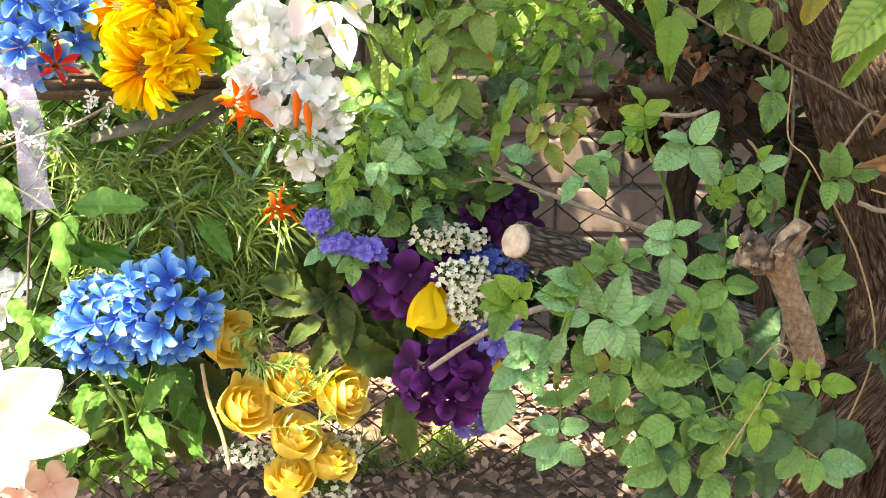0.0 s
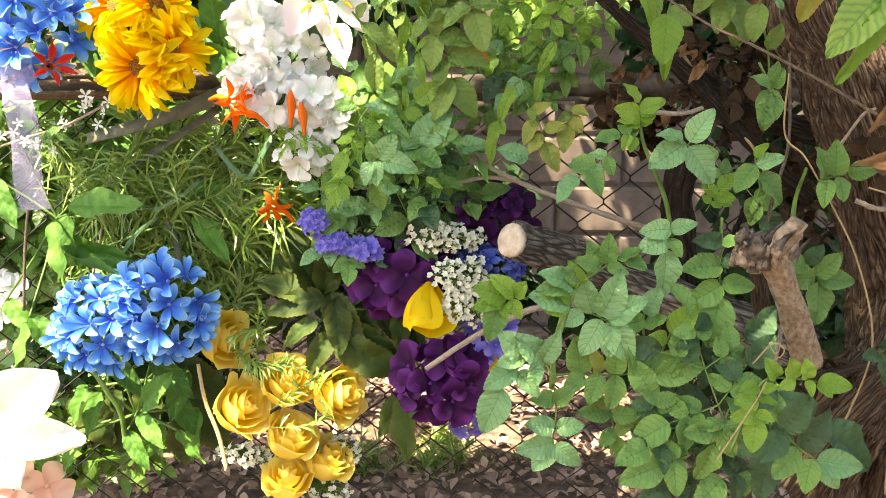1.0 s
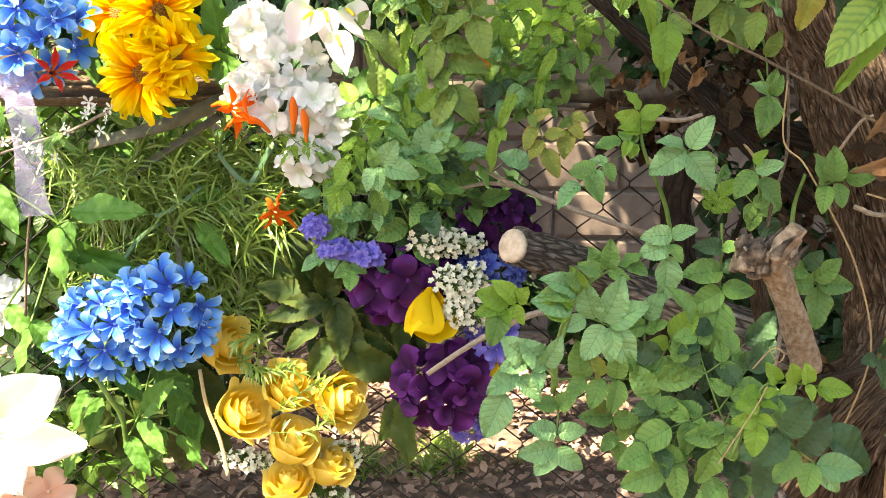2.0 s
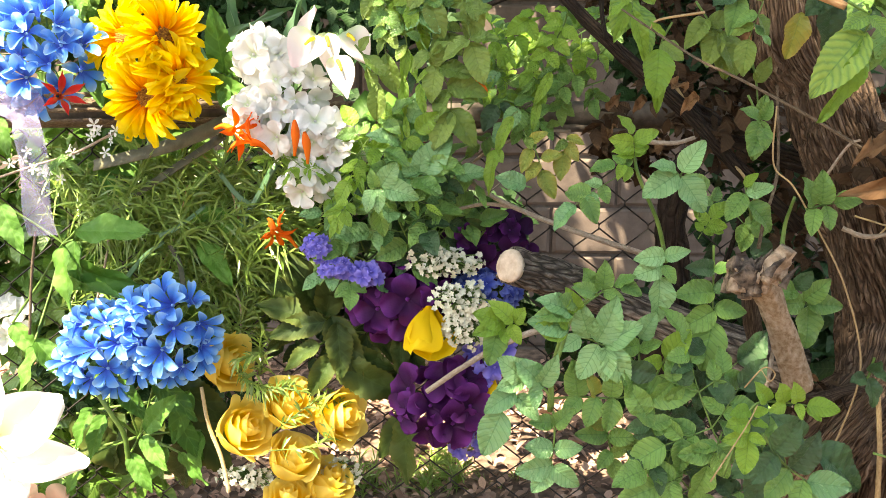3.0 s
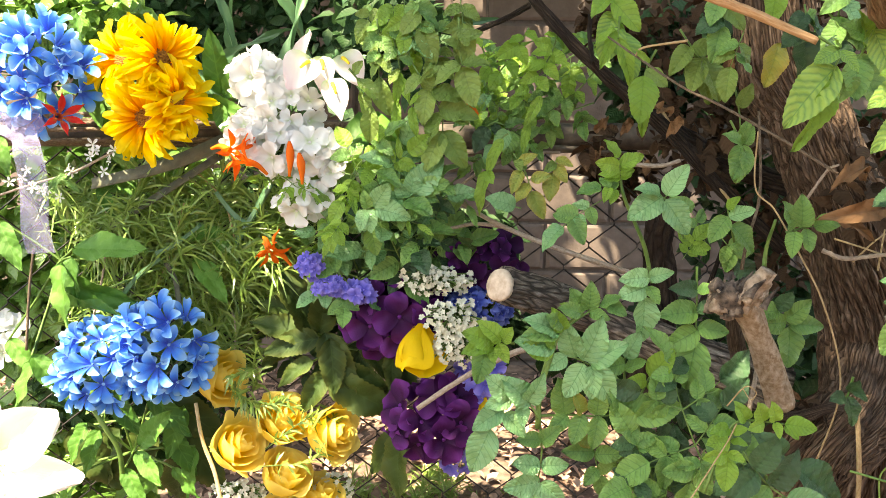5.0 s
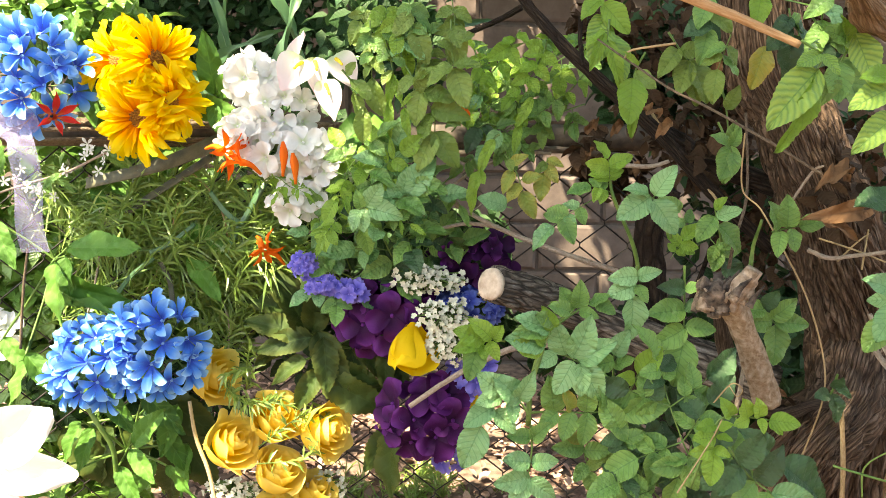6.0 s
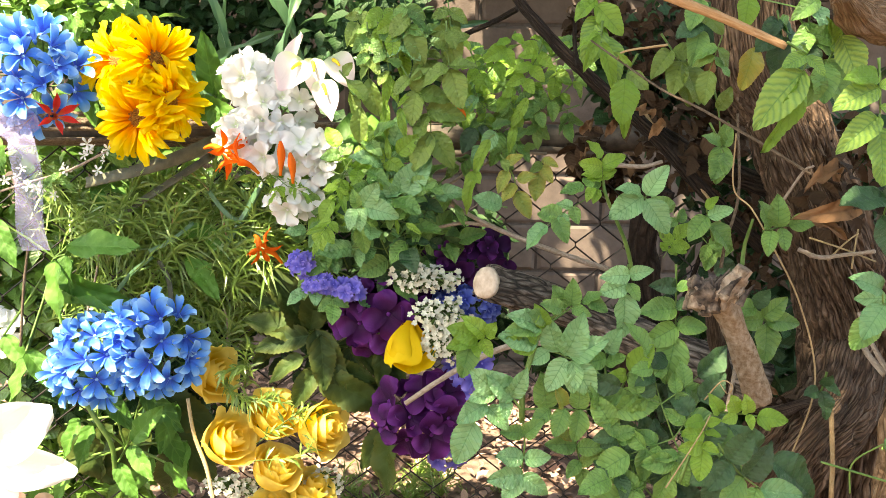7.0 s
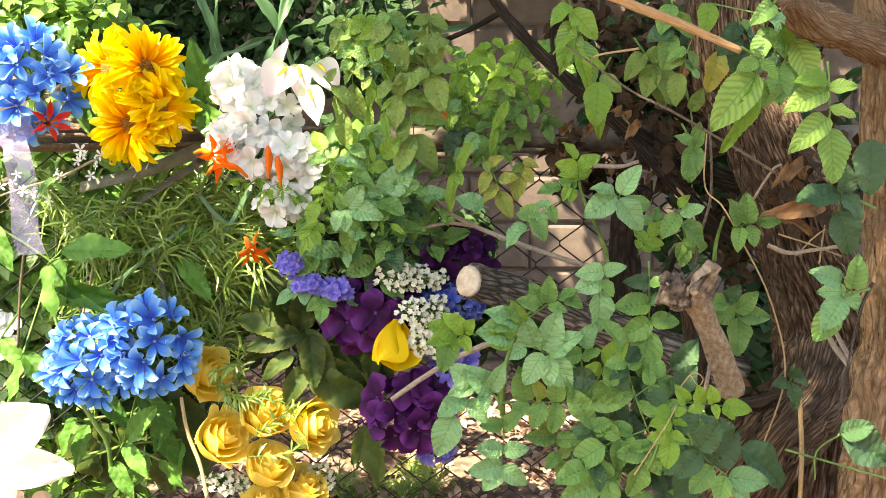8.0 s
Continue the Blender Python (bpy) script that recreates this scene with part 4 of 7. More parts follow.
def flat_blade(pts, w0, w1, mat, label, name="flax_strip", category="blade"):
    line = curve(pts, 6)
    sh = Shape()
    ws = taper(w0, w1, len(line))
    grid, uvs = [], []
    for i, p in enumerate(line):
        t = (line[min(i + 1, len(line) - 1)] - line[max(i - 1, 0)]).normalized()
        side = t.cross(FACE).normalized() * ws[i]
        grid.append([p - side, p - FACE * 0.002, p + side])
        uvs.append([(-1, i / len(line)), (0, i / len(line)), (1, i / len(line))])
    sh.sheet(grid, uvs)
    ob = new(name, sh.mesh(name, mat))
    so = ob.modifiers.new("thickness", "SOLIDIFY")
    so.thickness = 0.001
    return tagged(ob, label, category)


flat_blade([(-0.261, 1.120, 0.881), (-0.340, 1.130, 0.850), (-0.452, 1.150, 0.821)], 0.012, 0.008, BLADE, "dull grey-green flat blade tied to the rail")
flat_blade([(-0.268, 1.130, 0.864), (-0.349, 1.150, 0.815), (-0.450, 1.170, 0.753)], 0.006, 0.005, BLADE, "thin dry flat blade hanging from the rail")
flat_blade([(-0.204, 1.130, 0.828), (-0.229, 1.140, 0.787), (-0.259, 1.160, 0.740)], 0.005, 0.005, STRAP, "dark green flat blade by flowers")
flat_blade([(-0.105, 1.100, 0.855), (-0.086, 1.120, 0.897), (-0.077, 1.140, 0.919)], 0.024, 0.012, CLOTH, "broad green cloth leaf blade", "cloth_leaf", "leaf")
flat_blade([(-0.073, 1.130, 0.910), (-0.035, 1.120, 0.891), (-0.002, 1.100, 0.876)], 0.018, 0.012, CLOTH, "broad green cloth leaf blade", "cloth_leaf", "leaf")

flat_blade([(-0.064, 1.060, 0.906), (-0.038, 1.045, 0.891), (-0.005, 1.040, 0.878)], 0.020, 0.010, CLOTH, "broad green cloth leaf blade", "cloth_leaf", "leaf")

# ---- cloth flowers ----


def floret(seed, petals, width, cup, lift, droop, blunt=0.7, peak=0.6, rows=5, cols=5, centre=0.06, notch=0.0, ruffle=0.04):
    """Petals round a centre, facing z, one unit across."""
    r = random.Random(seed)
    sh = Shape()
    off = r.uniform(0, 6)
    for i in range(petals):
        p = petal_shape(seed * 17 + i, width * r.uniform(0.9, 1.1), rows, cup, droop * r.uniform(0.6, 1.4), peak, ruffle, lift * r.uniform(0.8, 1.2), cols, blunt, notch, 0.83, 0.10)
        a = off + 2 * math.pi * i / petals + r.uniform(-0.12, 0.12)
        sh.add(p, Matrix.Rotation(a, 4, "Z") @ Matrix.Rotation(r.uniform(-0.12, 0.12), 4, "Y") @ Matrix.Translation((0, 0.02, 0.004 * (i % 2))) @ Matrix.Scale(0.5 * r.uniform(0.92, 1.08), 4))
    sh.tube([(0, 0, -0.10), (0, 0, 0.0), (0, 0, 0.05)], [0.02, centre, centre * 0.4], 6)
    return sh


def floret_kinds(name, mat, n=4, **kw):
    return [floret(7 + i * 13, **{**kw, "lift": kw["lift"] * (0.7 + 0.22 * i)}).mesh(name, mat) for i in range(n)]


STAR_BLUE = floret_kinds("floret", BLUE, 5, petals=6, width=0.52, cup=0.7, lift=1.0, droop=0.65, blunt=0.85, peak=0.52, ruffle=0.05)
MOP = dict(petals=4, width=1.0, cup=0.25, lift=0.42, droop=0.35, blunt=0.5, peak=0.58, rows=7, cols=9, ruffle=0.13)
MOP_PURPLE = floret_kinds("floret", PURPLE, 4, **MOP)
MOP_SHADED = floret_kinds("floret", SHADED_PURPLE, 4, **MOP)
MOP_WHITE = floret_kinds("floret", WHITE, 5, **{**MOP, "cup": 0.35, "lift": 0.5, "droop": 0.35, "ruffle": 0.14})
MOP_VIOLET = floret_kinds("floret", VIOLET, 4, **{**MOP, "petals": 5, "width": 0.8, "notch": 0.1})
MOP_COBALT = floret_kinds("floret", COBALT, 4, **{**MOP, "petals": 5, "width": 0.8})
MOP_SALMON = floret_kinds("floret", SALMON, 4, **MOP)
TINY = floret_kinds("blossom", BLOSSOM, 3, petals=5, width=0.95, cup=0.3, lift=0.5, droop=0.1, rows=2, cols=3, centre=0.12)


def bunch(name, centre, radii, kinds, size, count, seed, label, category="flower bunch", face=(0, -1, 0.25), back=0.35, spots=None, stem_to=None, group=""):
    """Florets over the near side of a rounded head, on fine stalks."""
    r = random.Random(seed)
    c = Vector(centre)
    ob = thing(name, c, label, category, group)
    sh = Shape()
    root = c + Vector((0, radii[1] * 0.8, -radii[2] * 0.3))
    places = []
    tries = 0
    while len(places) < count and tries < 4000:
        tries += 1
        v = Vector((r.gauss(0, 1), r.gauss(0, 1), r.gauss(0, 1))).normalized()
        if v.dot(Vector(face)) < -back:
            continue
        p = c + Vector((v.x * radii[0], v.y * radii[1], v.z * radii[2]))
        gap = size * 0.62 * (1 - tries / 5000)
        if category == "filler flowers":
            p += Vector((r.gauss(0, 0.25) * radii[0], r.gauss(0, 0.25) * radii[1], r.gauss(0, 0.25) * radii[2]))
        if all((p - q).length > gap for q, _ in places):
            places.append((p, v))
    for p, v in places:
        d = (Vector(v) * 0.7 + Vector(face) * 0.75).normalized()
        z = jitter(d, 0.22, r)
        y = jitter(UP, 0.8, r)
        attach(new("floret", r.choice(kinds)), ob, turn_to(p, y - z * y.dot(z), z, size * r.uniform(0.85, 1.15)))
        sh.tube([root, (root + p) / 2 + Vector((0, 0, 0.005)), p - z * size * 0.05], 0.0011, 4, caps=False)
    if stem_to is not None:
        sh.tube(curve([root, (root + Vector(stem_to)) / 2, stem_to], 5), 0.0025, 6)
    part("stalk", sh, STEM, ob)
    return ob


bunch("blue_flower_bunch", (-0.485, 1.100, 0.963), (0.056, 0.035, 0.050), STAR_BLUE, 0.049, 24, 1, "bright blue cloth star-flower bunch on the rail", group="blue flowers")
bunch("blue_flower_bunch", (-0.414, 1.070, 0.595), (0.047, 0.030, 0.044), STAR_BLUE, 0.047, 18, 2, "large bright blue cloth star-flower bunch", group="blue flowers")
bunch("blue_flower_bunch", (-0.336, 1.070, 0.615), (0.046, 0.030, 0.050), STAR_BLUE, 0.047, 19, 3, "large bright blue cloth star-flower bunch on a straw stem", group="blue flowers")
bunch("purple_flower_head", (-0.036, 1.090, 0.660), (0.046, 0.03, 0.046), MOP_PURPLE, 0.060, 12, 4, "deep purple cloth hydrangea head", group="purple flowers")
bunch("purple_flower_head", (-0.009, 1.130, 0.673), (0.05, 0.03, 0.035), MOP_SHADED, 0.055, 9, 5, "purple cloth hydrangea head, petals darkened for shade", group="purple flowers")
bunch("purple_flower_head", (0.017, 1.070, 0.527), (0.050, 0.03, 0.040), MOP_PURPLE, 0.058, 13, 6, "deep purple cloth hydrangea head under a twig", group="purple flowers")
bunch("purple_flower_head", (0.073, 1.120, 0.723), (0.046, 0.03, 0.036), MOP_SHADED, 0.050, 10, 7, "purple cloth hydrangea head beside sawn limb, petals darkened for shade", group="purple flowers")
bunch("purple_flower_head", (0.068, 1.100, 0.738), (0.04, 0.02, 0.02), MOP_PURPLE, 0.036, 5, 8, "purple cloth hydrangea florets", group="purple flowers")
bunch("violet_flower_spike", (-0.137, 1.045, 0.733), (0.012, 0.008, 0.014), MOP_VIOLET, 0.017, 9, 9, "periwinkle blue cloth flower spike", group="violet flowers")
bunch("violet_flower_spike", (-0.114, 1.045, 0.709), (0.018, 0.008, 0.008), MOP_VIOLET, 0.017, 10, 10, "periwinkle blue cloth flower spike", group="violet flowers")
bunch("violet_flower_spike", (-0.080, 1.050, 0.699), (0.016, 0.010, 0.009), MOP_VIOLET, 0.021, 8, 109, "pale lilac cloth flower spike", group="violet flowers")
bunch("violet_flower_spike", (0.052, 1.100, 0.475), (0.020, 0.012, 0.034), MOP_VIOLET, 0.034, 9, 11, "pale violet cloth flower spike hanging down", group="violet flowers")
bunch("violet_flower_spike", (0.078, 1.080, 0.574), (0.028, 0.012, 0.028), MOP_VIOLET, 0.034, 8, 12, "pale violet cloth flower spike", group="violet flowers")
bunch("blue_delphinium", (0.078, 1.090, 0.673), (0.034, 0.014, 0.022), MOP_COBALT, 0.026, 18, 13, "cobalt blue cloth delphinium", group="violet flowers")
bunch("blue_delphinium", (0.036, 1.110, 0.671), (0.02, 0.014, 0.016), MOP_COBALT, 0.03, 8, 14, "dark cobalt blue cloth flowers in shade", group="violet flowers")
for i, (c, rad, n) in enumerate((((-0.205, 1.090, 0.960), (0.024, 0.018, 0.022), 9), ((-0.172, 1.080, 0.921), (0.034, 0.022, 0.024), 12), ((-0.214, 1.080, 0.893), (0.024, 0.018, 0.022), 9), ((-0.176, 1.070, 0.878), (0.028, 0.018, 0.024), 9), ((-0.130, 1.060, 0.873), (0.030, 0.016, 0.018), 9), ((-0.105, 1.060, 0.855), (0.014, 0.012, 0.012), 4), ((-0.146, 1.060, 0.814), (0.024, 0.014, 0.017), 7))):
    bunch("white_flower_cluster", c, rad, MOP_WHITE, 0.039, n, 20 + i, "white cloth wisteria florets hanging from the rail", group="white flowers")
bunch("salmon_flower", (-0.540, 1.060, 0.361), (0.04, 0.02, 0.03), MOP_SALMON, 0.06, 6, 31, "salmon pink cloth flower", group="salmon flowers")
bunch("pale_flower", (-0.617, 1.200, 0.586), (0.02, 0.012, 0.024), MOP_WHITE, 0.04, 5, 32, "small white cloth flower", group="white flowers")
for i, (c, rad, n) in enumerate((((0.015, 1.070, 0.712), (0.036, 0.012, 0.014), 90), ((0.039, 1.050, 0.669), (0.026, 0.014, 0.018), 80), ((0.044, 1.050, 0.640), (0.024, 0.014, 0.024), 90), ((-0.255, 1.120, 0.393), (0.03, 0.01, 0.012), 60), ((-0.139, 1.130, 0.395), (0.03, 0.01, 0.02), 60), ((-0.151, 1.120, 0.348), (0.03, 0.01, 0.02), 50))):
    bunch("baby_breath", c, rad, TINY, 0.0080, int(n * 1.4), 40 + i, "tiny white filler blossoms", "filler flowers", group="filler flowers", back=0.8)

# sunflowers
SUN_PETALS = [petal_shape(90 + i, 0.24, 8, 0.6, 0.02 + 0.17 * i, 0.64, 0.09, 0.20, 5, 0.55, 0.0, 0.84, 0.08).mesh("petal", SUNYELLOW) for i in range(4)]


def sunflower(parent, c, face, rad, seed, count=21):
    r = random.Random(seed)
    c, z = Vector(c), Vector(face).normalized()
    x = z.orthogonal().normalized()
    y = z.cross(x)
    dome = Shape()
    for k in range(46):
        a, q = k * 2.4, 0.2 * rad * math.sqrt(k / 46)
        p = c + x * math.cos(a) * q + y * math.sin(a) * q + z * (0.004 - q * q * 3)
        dome.tube([p - z * 0.006, p, p + z * 0.004], [0.0026, 0.0024, 0.001], 5)
    head = part("flower_head", dome, SUNCENTRE, parent, "orange-brown flower centre")
    for ring, (f, tilt) in enumerate(((1.0, 0.10), (0.94, 0.34), (0.62, 0.62))):
        n = (count, count - 3, 8)[ring]
        for k in range(n):
            a = 2 * math.pi * k / n + ring * 0.2 + r.uniform(-0.08, 0.08)
            out = x * math.cos(a) + y * math.sin(a)
            d = (out + z * (tilt + r.uniform(-0.12, 0.12))).normalized()
            attach(new("petal", r.choice(SUN_PETALS)), head, turn_to(c + out * rad * 0.12 + z * 0.002 * ring, d, jitter(z, 0.12, r), rad * 0.86 * f * r.uniform(0.88, 1.1)))


sb = thing("sunflower_bunch", (-0.356, 1.120, 0.951), "golden yellow cloth sunflower bunch on the rail", "sunflowers")
sunflower(sb, (-0.375, 1.100, 0.982), (-0.45, -0.85, 0.30), 0.056, 1)
sunflower(sb, (-0.324, 1.085, 0.981), (0.72, -0.70, 0.15), 0.056, 2)
sunflower(sb, (-0.342, 1.075, 0.910), (-0.05, -1.0, -0.10), 0.058, 3)
sunflower(sb, (-0.310, 1.085, 0.932), (0.85, -0.55, 0.0), 0.054, 4)
sh = Shape()
for i, (p, q) in enumerate((((-0.364, 1.130, 0.951), (-0.259, 1.170, 0.924)), ((-0.335, 1.130, 0.930), (-0.252, 1.170, 0.917)), ((-0.319, 1.130, 0.958), (-0.259, 1.170, 0.935)))):
    sh.tube(curve([p, (Vector(p) + Vector(q)) / 2 + Vector((0, 0, 0.006)), q], 6), 0.003, 7)
part("stem", sh, STEM, sb)

# yellow roses


def rose(c, face, rad, seed, label="yellow cloth rose with layered petals", mat=ROSE):
    """Broad petals wrapped round one another like an egg, the outer ones turned back at the rim."""
    r = random.Random(seed)
    ob = thing("rose", c, label, "rose", "yellow roses")
    z = Vector(face).normalized()
    m = turn_to(c, z.orthogonal(), z, rad)
    rings = ((2, 0.22, 2.55, 1.9, 0.0), (3, 0.38, 2.35, 1.25, 0.02), (3, 0.55, 2.15, 1.15, 0.07), (4, 0.74, 2.05, 0.95, 0.12), (4, 0.92, 1.92, 1.0, 0.20))
    for k, (n, rr, close, span, flare) in enumerate(rings):
        for i in range(n):
            a0 = 2 * math.pi * (i + 0.41 * k) / n + r.uniform(-0.25, 0.25)
            ph, tall, lean = r.uniform(0, 6), r.uniform(-0.16, 0.08), r.uniform(-0.06, 0.10)
            grid, uvs = [], []
            for v in range(10):
                t = v / 9
                line, ul = [], []
                for u in range(11):
                    w = -1 + u / 5
                    f = close * t * (1 - 0.16 * w * w * t) + tall * t
                    roll = max(0.0, t - 0.72) / 0.28
                    q = rr * math.sin(f) ** 0.85 if f < 3.1 else 0.0
                    q += flare * roll ** 2 * (1.0 + 0.5 * math.sin(ph + 4 * w)) + lean * t * t + 0.035 * math.sin(ph * 3 + 5 * w) * t * t
                    h = -rr * math.cos(f) * 1.18 + (0.92 - rr) * 0.50 - flare * 0.5 * roll ** 3 + 0.04 * math.sin(ph * 2 + 5 * w) * t * t
                    a = a0 + w * span * (0.45 + 0.55 * math.sin(min(1.0, 0.15 + t) * math.pi / 2)) * (1 - 0.12 * roll)
                    line.append((math.cos(a) * q, math.sin(a) * q, h))
                    ul.append((w, t))
                grid.append(line)
                uvs.append(ul)
            sh = Shape()
            sh.sheet(grid, uvs)
            part("petal", sh, mat, ob, "", m)
    sh = Shape()
    sh.tube([(0, 0, -1.5), (0, 0, -1.15), (0, 0, -0.95)], [0.06, 0.10, 0.34], 10)
    part("calyx", sh, STEM, ob, "", m)
    return ob


rose((-0.240, 1.075, 0.487), (0.75, -0.45, 0.50), 0.037, 1)
rose((-0.185, 1.095, 0.515), (0.55, -0.40, 0.75), 0.035, 2)
rose((-0.117, 1.095, 0.495), (0.85, -0.50, 0.25), 0.036, 3)
rose((-0.181, 1.085, 0.445), (0.50, -0.30, 0.85), 0.034, 4)
rose((-0.138, 1.115, 0.397), (0.55, -0.25, 0.85), 0.033, 5)
rose((-0.273, 1.125, 0.560), (0.85, -0.45, 0.30), 0.037, 6)
rose((-0.192, 1.095, 0.378), (0.1, -0.30, 0.95), 0.033, 7)


def cupped_flower(name, c, face, rad, length, n, mat, seed, label, category):
    """A half-closed cup of broad petals."""
    r = random.Random(seed)
    ob = thing(name, c, label, category)
    z = Vector(face).normalized()
    x = z.orthogonal().normalized()
    y = z.cross(x)
    for i in range(n):
        a = 2 * math.pi * i / n + r.uniform(-0.15, 0.15)
        out = x * math.cos(a) + y * math.sin(a)
        me = petal_shape(seed * 5 + i, 0.95, 9, -0.40, 0.30, 0.60, 0.09, 0.0, 9, 0.5).mesh("petal", mat)
        attach(new("petal", me), ob, turn_to(Vector(c) + out * rad * 0.2, z + out * r.uniform(0.35, 0.7), jitter(out, 0.3, r), length * r.uniform(0.85, 1.1)))
    return ob


cupped_flower("yellow_tulip", (-0.001, 1.060, 0.658), (-0.1, -0.5, -1), 0.026, 0.060, 5, TULIP, 1, "bright yellow cloth tulip hanging among purple flowers", "tulip")
cupped_flower("yellow_tulip", (0.077, 1.090, 0.570), (-0.05, -0.3, -1), 0.022, 0.052, 4, TULIP, 2, "bright yellow cloth petals behind green leaves", "tulip")


def lily(c, face, rad, seed, label, mat=LILY):
    """Six broad petals: three wide ones over three narrower."""
    r = random.Random(seed)
    ob = thing("lily", c, label, "lily", "lilies")
    z = Vector(face).normalized()
    x = (Vector((1, 0, 0)) - z * z.x).normalized()
    y = z.cross(x)
    for i, (turn, wide, far) in enumerate(((32, 0.74, 1.1), (-12, 0.44, 1.3), (-62, 0.7, 1.0), (88, 0.46, 1.0), (150, 0.74, 1.0), (215, 0.46, 1.0))):
        out = x * math.cos(radians(turn)) + y * math.sin(radians(turn))
        me = petal_shape(seed + i, wide, 12, 0.30, 0.42, 0.56, 0.06, 0.30, 9, 0.62, 0.0, 0.95).mesh("petal", mat)
        attach(new("petal", me), ob, turn_to(Vector(c) + z * 0.003 * (i % 2), out + z * 0.2, z, rad * far * r.uniform(0.96, 1.04)))
    for i in range(6):
        a = i * 1.05
        e = Vector(c) + z * rad * 0.35 + (x * math.cos(a) + y * math.sin(a)) * rad * 0.20
        sh = Shape()
        sh.tube([c, e, e + x * 0.006], [0.0012, 0.0012, 0.0028], 5)
        part("stamen", sh, SPADIX, ob, "orange-yellow stamen")
    return ob


lily((-0.562, 1.050, 0.473), (0.1, -1, 0.25), 0.100, 3, "large white cloth lily in full sun")


def anthurium(c, tip, face, wide, seed, label):
    ob = thing("anthurium", c, label, "anthurium", "anthuriums")
    d = Vector(tip) - Vector(c)
    me = petal_shape(seed, wide, 12, 0.30, 0.25, 0.36, 0.05, 0.12, 9, 0.62).mesh("spathe", SPATHE)
    attach(new("spathe", me), ob, turn_to(c, d, face, d.length))
    sh = Shape()
    p = Vector(c) + d * 0.12
    f = Vector(face).normalized()
    sh.tube(curve([p, p + d * 0.12 + f * 0.006, p + d * 0.30 + f * 0.009], 5), taper(0.0028, 0.0014, 11), 8, 0.1)
    part("spadix", sh, SPADIX, ob, "yellow spadix")
    return ob


anthurium((-0.152, 1.075, 0.970), (-0.138, 1.054, 1.015), (-0.5, -0.9, 0.0), 0.42, 3, "white cloth anthurium with pink edge")
anthurium((-0.134, 1.060, 0.983), (-0.160, 1.039, 0.948), (0.1, -1, 0.3), 0.95, 4, "white cloth anthurium with pink edge")
anthurium((-0.124, 1.070, 0.986), (-0.119, 1.053, 0.943), (0.3, -1, 0.2), 0.62, 5, "white cloth anthurium with pink edge")
anthurium((-0.111, 1.060, 0.959), (-0.096, 1.039, 0.914), (0.2, -1, 0.2), 0.62, 6, "white cloth anthurium hanging down")
anthurium((-0.104, 1.090, 0.990), (-0.076, 1.073, 0.954), (0.1, -1, 0.4), 0.8, 7, "white cloth anthurium with pink edge")

# orange trumpet flowers of the vine
TRUMPET = petal_shape(5, 0.30, 6, 0.6, 0.45, 0.6, 0.03, 0.35, 5, 0.7).mesh("petal", ORANGE)


def trumpet(base, mouth, rad, seed, label, mat=ORANGE, lobe=None, petals=5):
    r = random.Random(seed)
    ob = thing("trumpet_flower", base, label, "trumpet flower", "trumpet flowers")
    a, b = Vector(base), Vector(mouth)
    z = (b - a).normalized()
    sh = Shape()
    line = curve([a, (a + b) / 2 + Vector((0, 0, 0.004)), b], 6)
    sh.tube(line, taper(0.0018, 0.0048, len(line)), 9, 0.05, 0, False)
    part("tube", sh, mat, ob)
    x = z.orthogonal().normalized()
    y = z.cross(x)
    for i in range(petals):
        t = 2 * math.pi * i / petals + r.uniform(-0.2, 0.2)
        out = x * math.cos(t) + y * math.sin(t)
        attach(new("petal", lobe or TRUMPET), ob, turn_to(b + out * 0.003, out + z * 0.7, z, rad * r.uniform(0.85, 1.15)))
    return ob


trumpet((-0.261, 1.070, 0.874), (-0.233, 1.050, 0.873), 0.034, 1, "orange trumpet flower of the vine")
trumpet((-0.188, 1.050, 0.845), (-0.210, 1.040, 0.860), 0.030, 2, "orange trumpet flower of the vine")
trumpet((-0.168, 1.080, 0.727), (-0.187, 1.070, 0.747), 0.026, 3, "orange trumpet flower of the vine")
trumpet((-0.203, 1.080, 0.763), (-0.194, 1.070, 0.750), 0.026, 4, "orange trumpet flower of the vine")


def bud(a, b, label):
    a, b = Vector(a), Vector(b)
    line = curve([a, a.lerp(b, 0.5) + Vector((0.001, 0, 0)), b], 5)
    sh = Shape()
    sh.tube(line, [0.0012 + 0.0036 * math.sin(math.pi * min(1, (k / 10) ** 1.6 * 0.94 + 0.04)) for k in range(len(line))], 10, 0.1)
    tagged(new("flower_bud", sh.mesh("flower_bud", ORANGE)), label, "flower bud", "orange buds")


bud((-0.155, 1.020, 0.845), (-0.154, 1.020, 0.886), "closed orange bud of the vine")
bud((-0.140, 1.020, 0.836), (-0.143, 1.020, 0.873), "closed orange bud of the vine")
bud((0.024, 1.030, 0.961), (0.041, 1.030, 0.978), "orange bud among hanging leaves")
bud((0.052, 1.040, 0.933), (0.063, 1.030, 0.916), "pinkish orange bud by the rail")
trumpet((-0.009, 1.090, 0.860), (-0.016, 1.080, 0.863), 0.016, 6, "small orange flower on the rail")
REDLOBE = petal_shape(6, 0.26, 6, 0.9, 0.1, 0.6, 0.03, 0.2, 5, 0.7).mesh("petal", RED)
trumpet((-0.470, 1.100, 0.905), (-0.447, 1.070, 0.910), 0.034, 7, "red tubular cloth flower below blue bunch", RED, REDLOBE, 6)

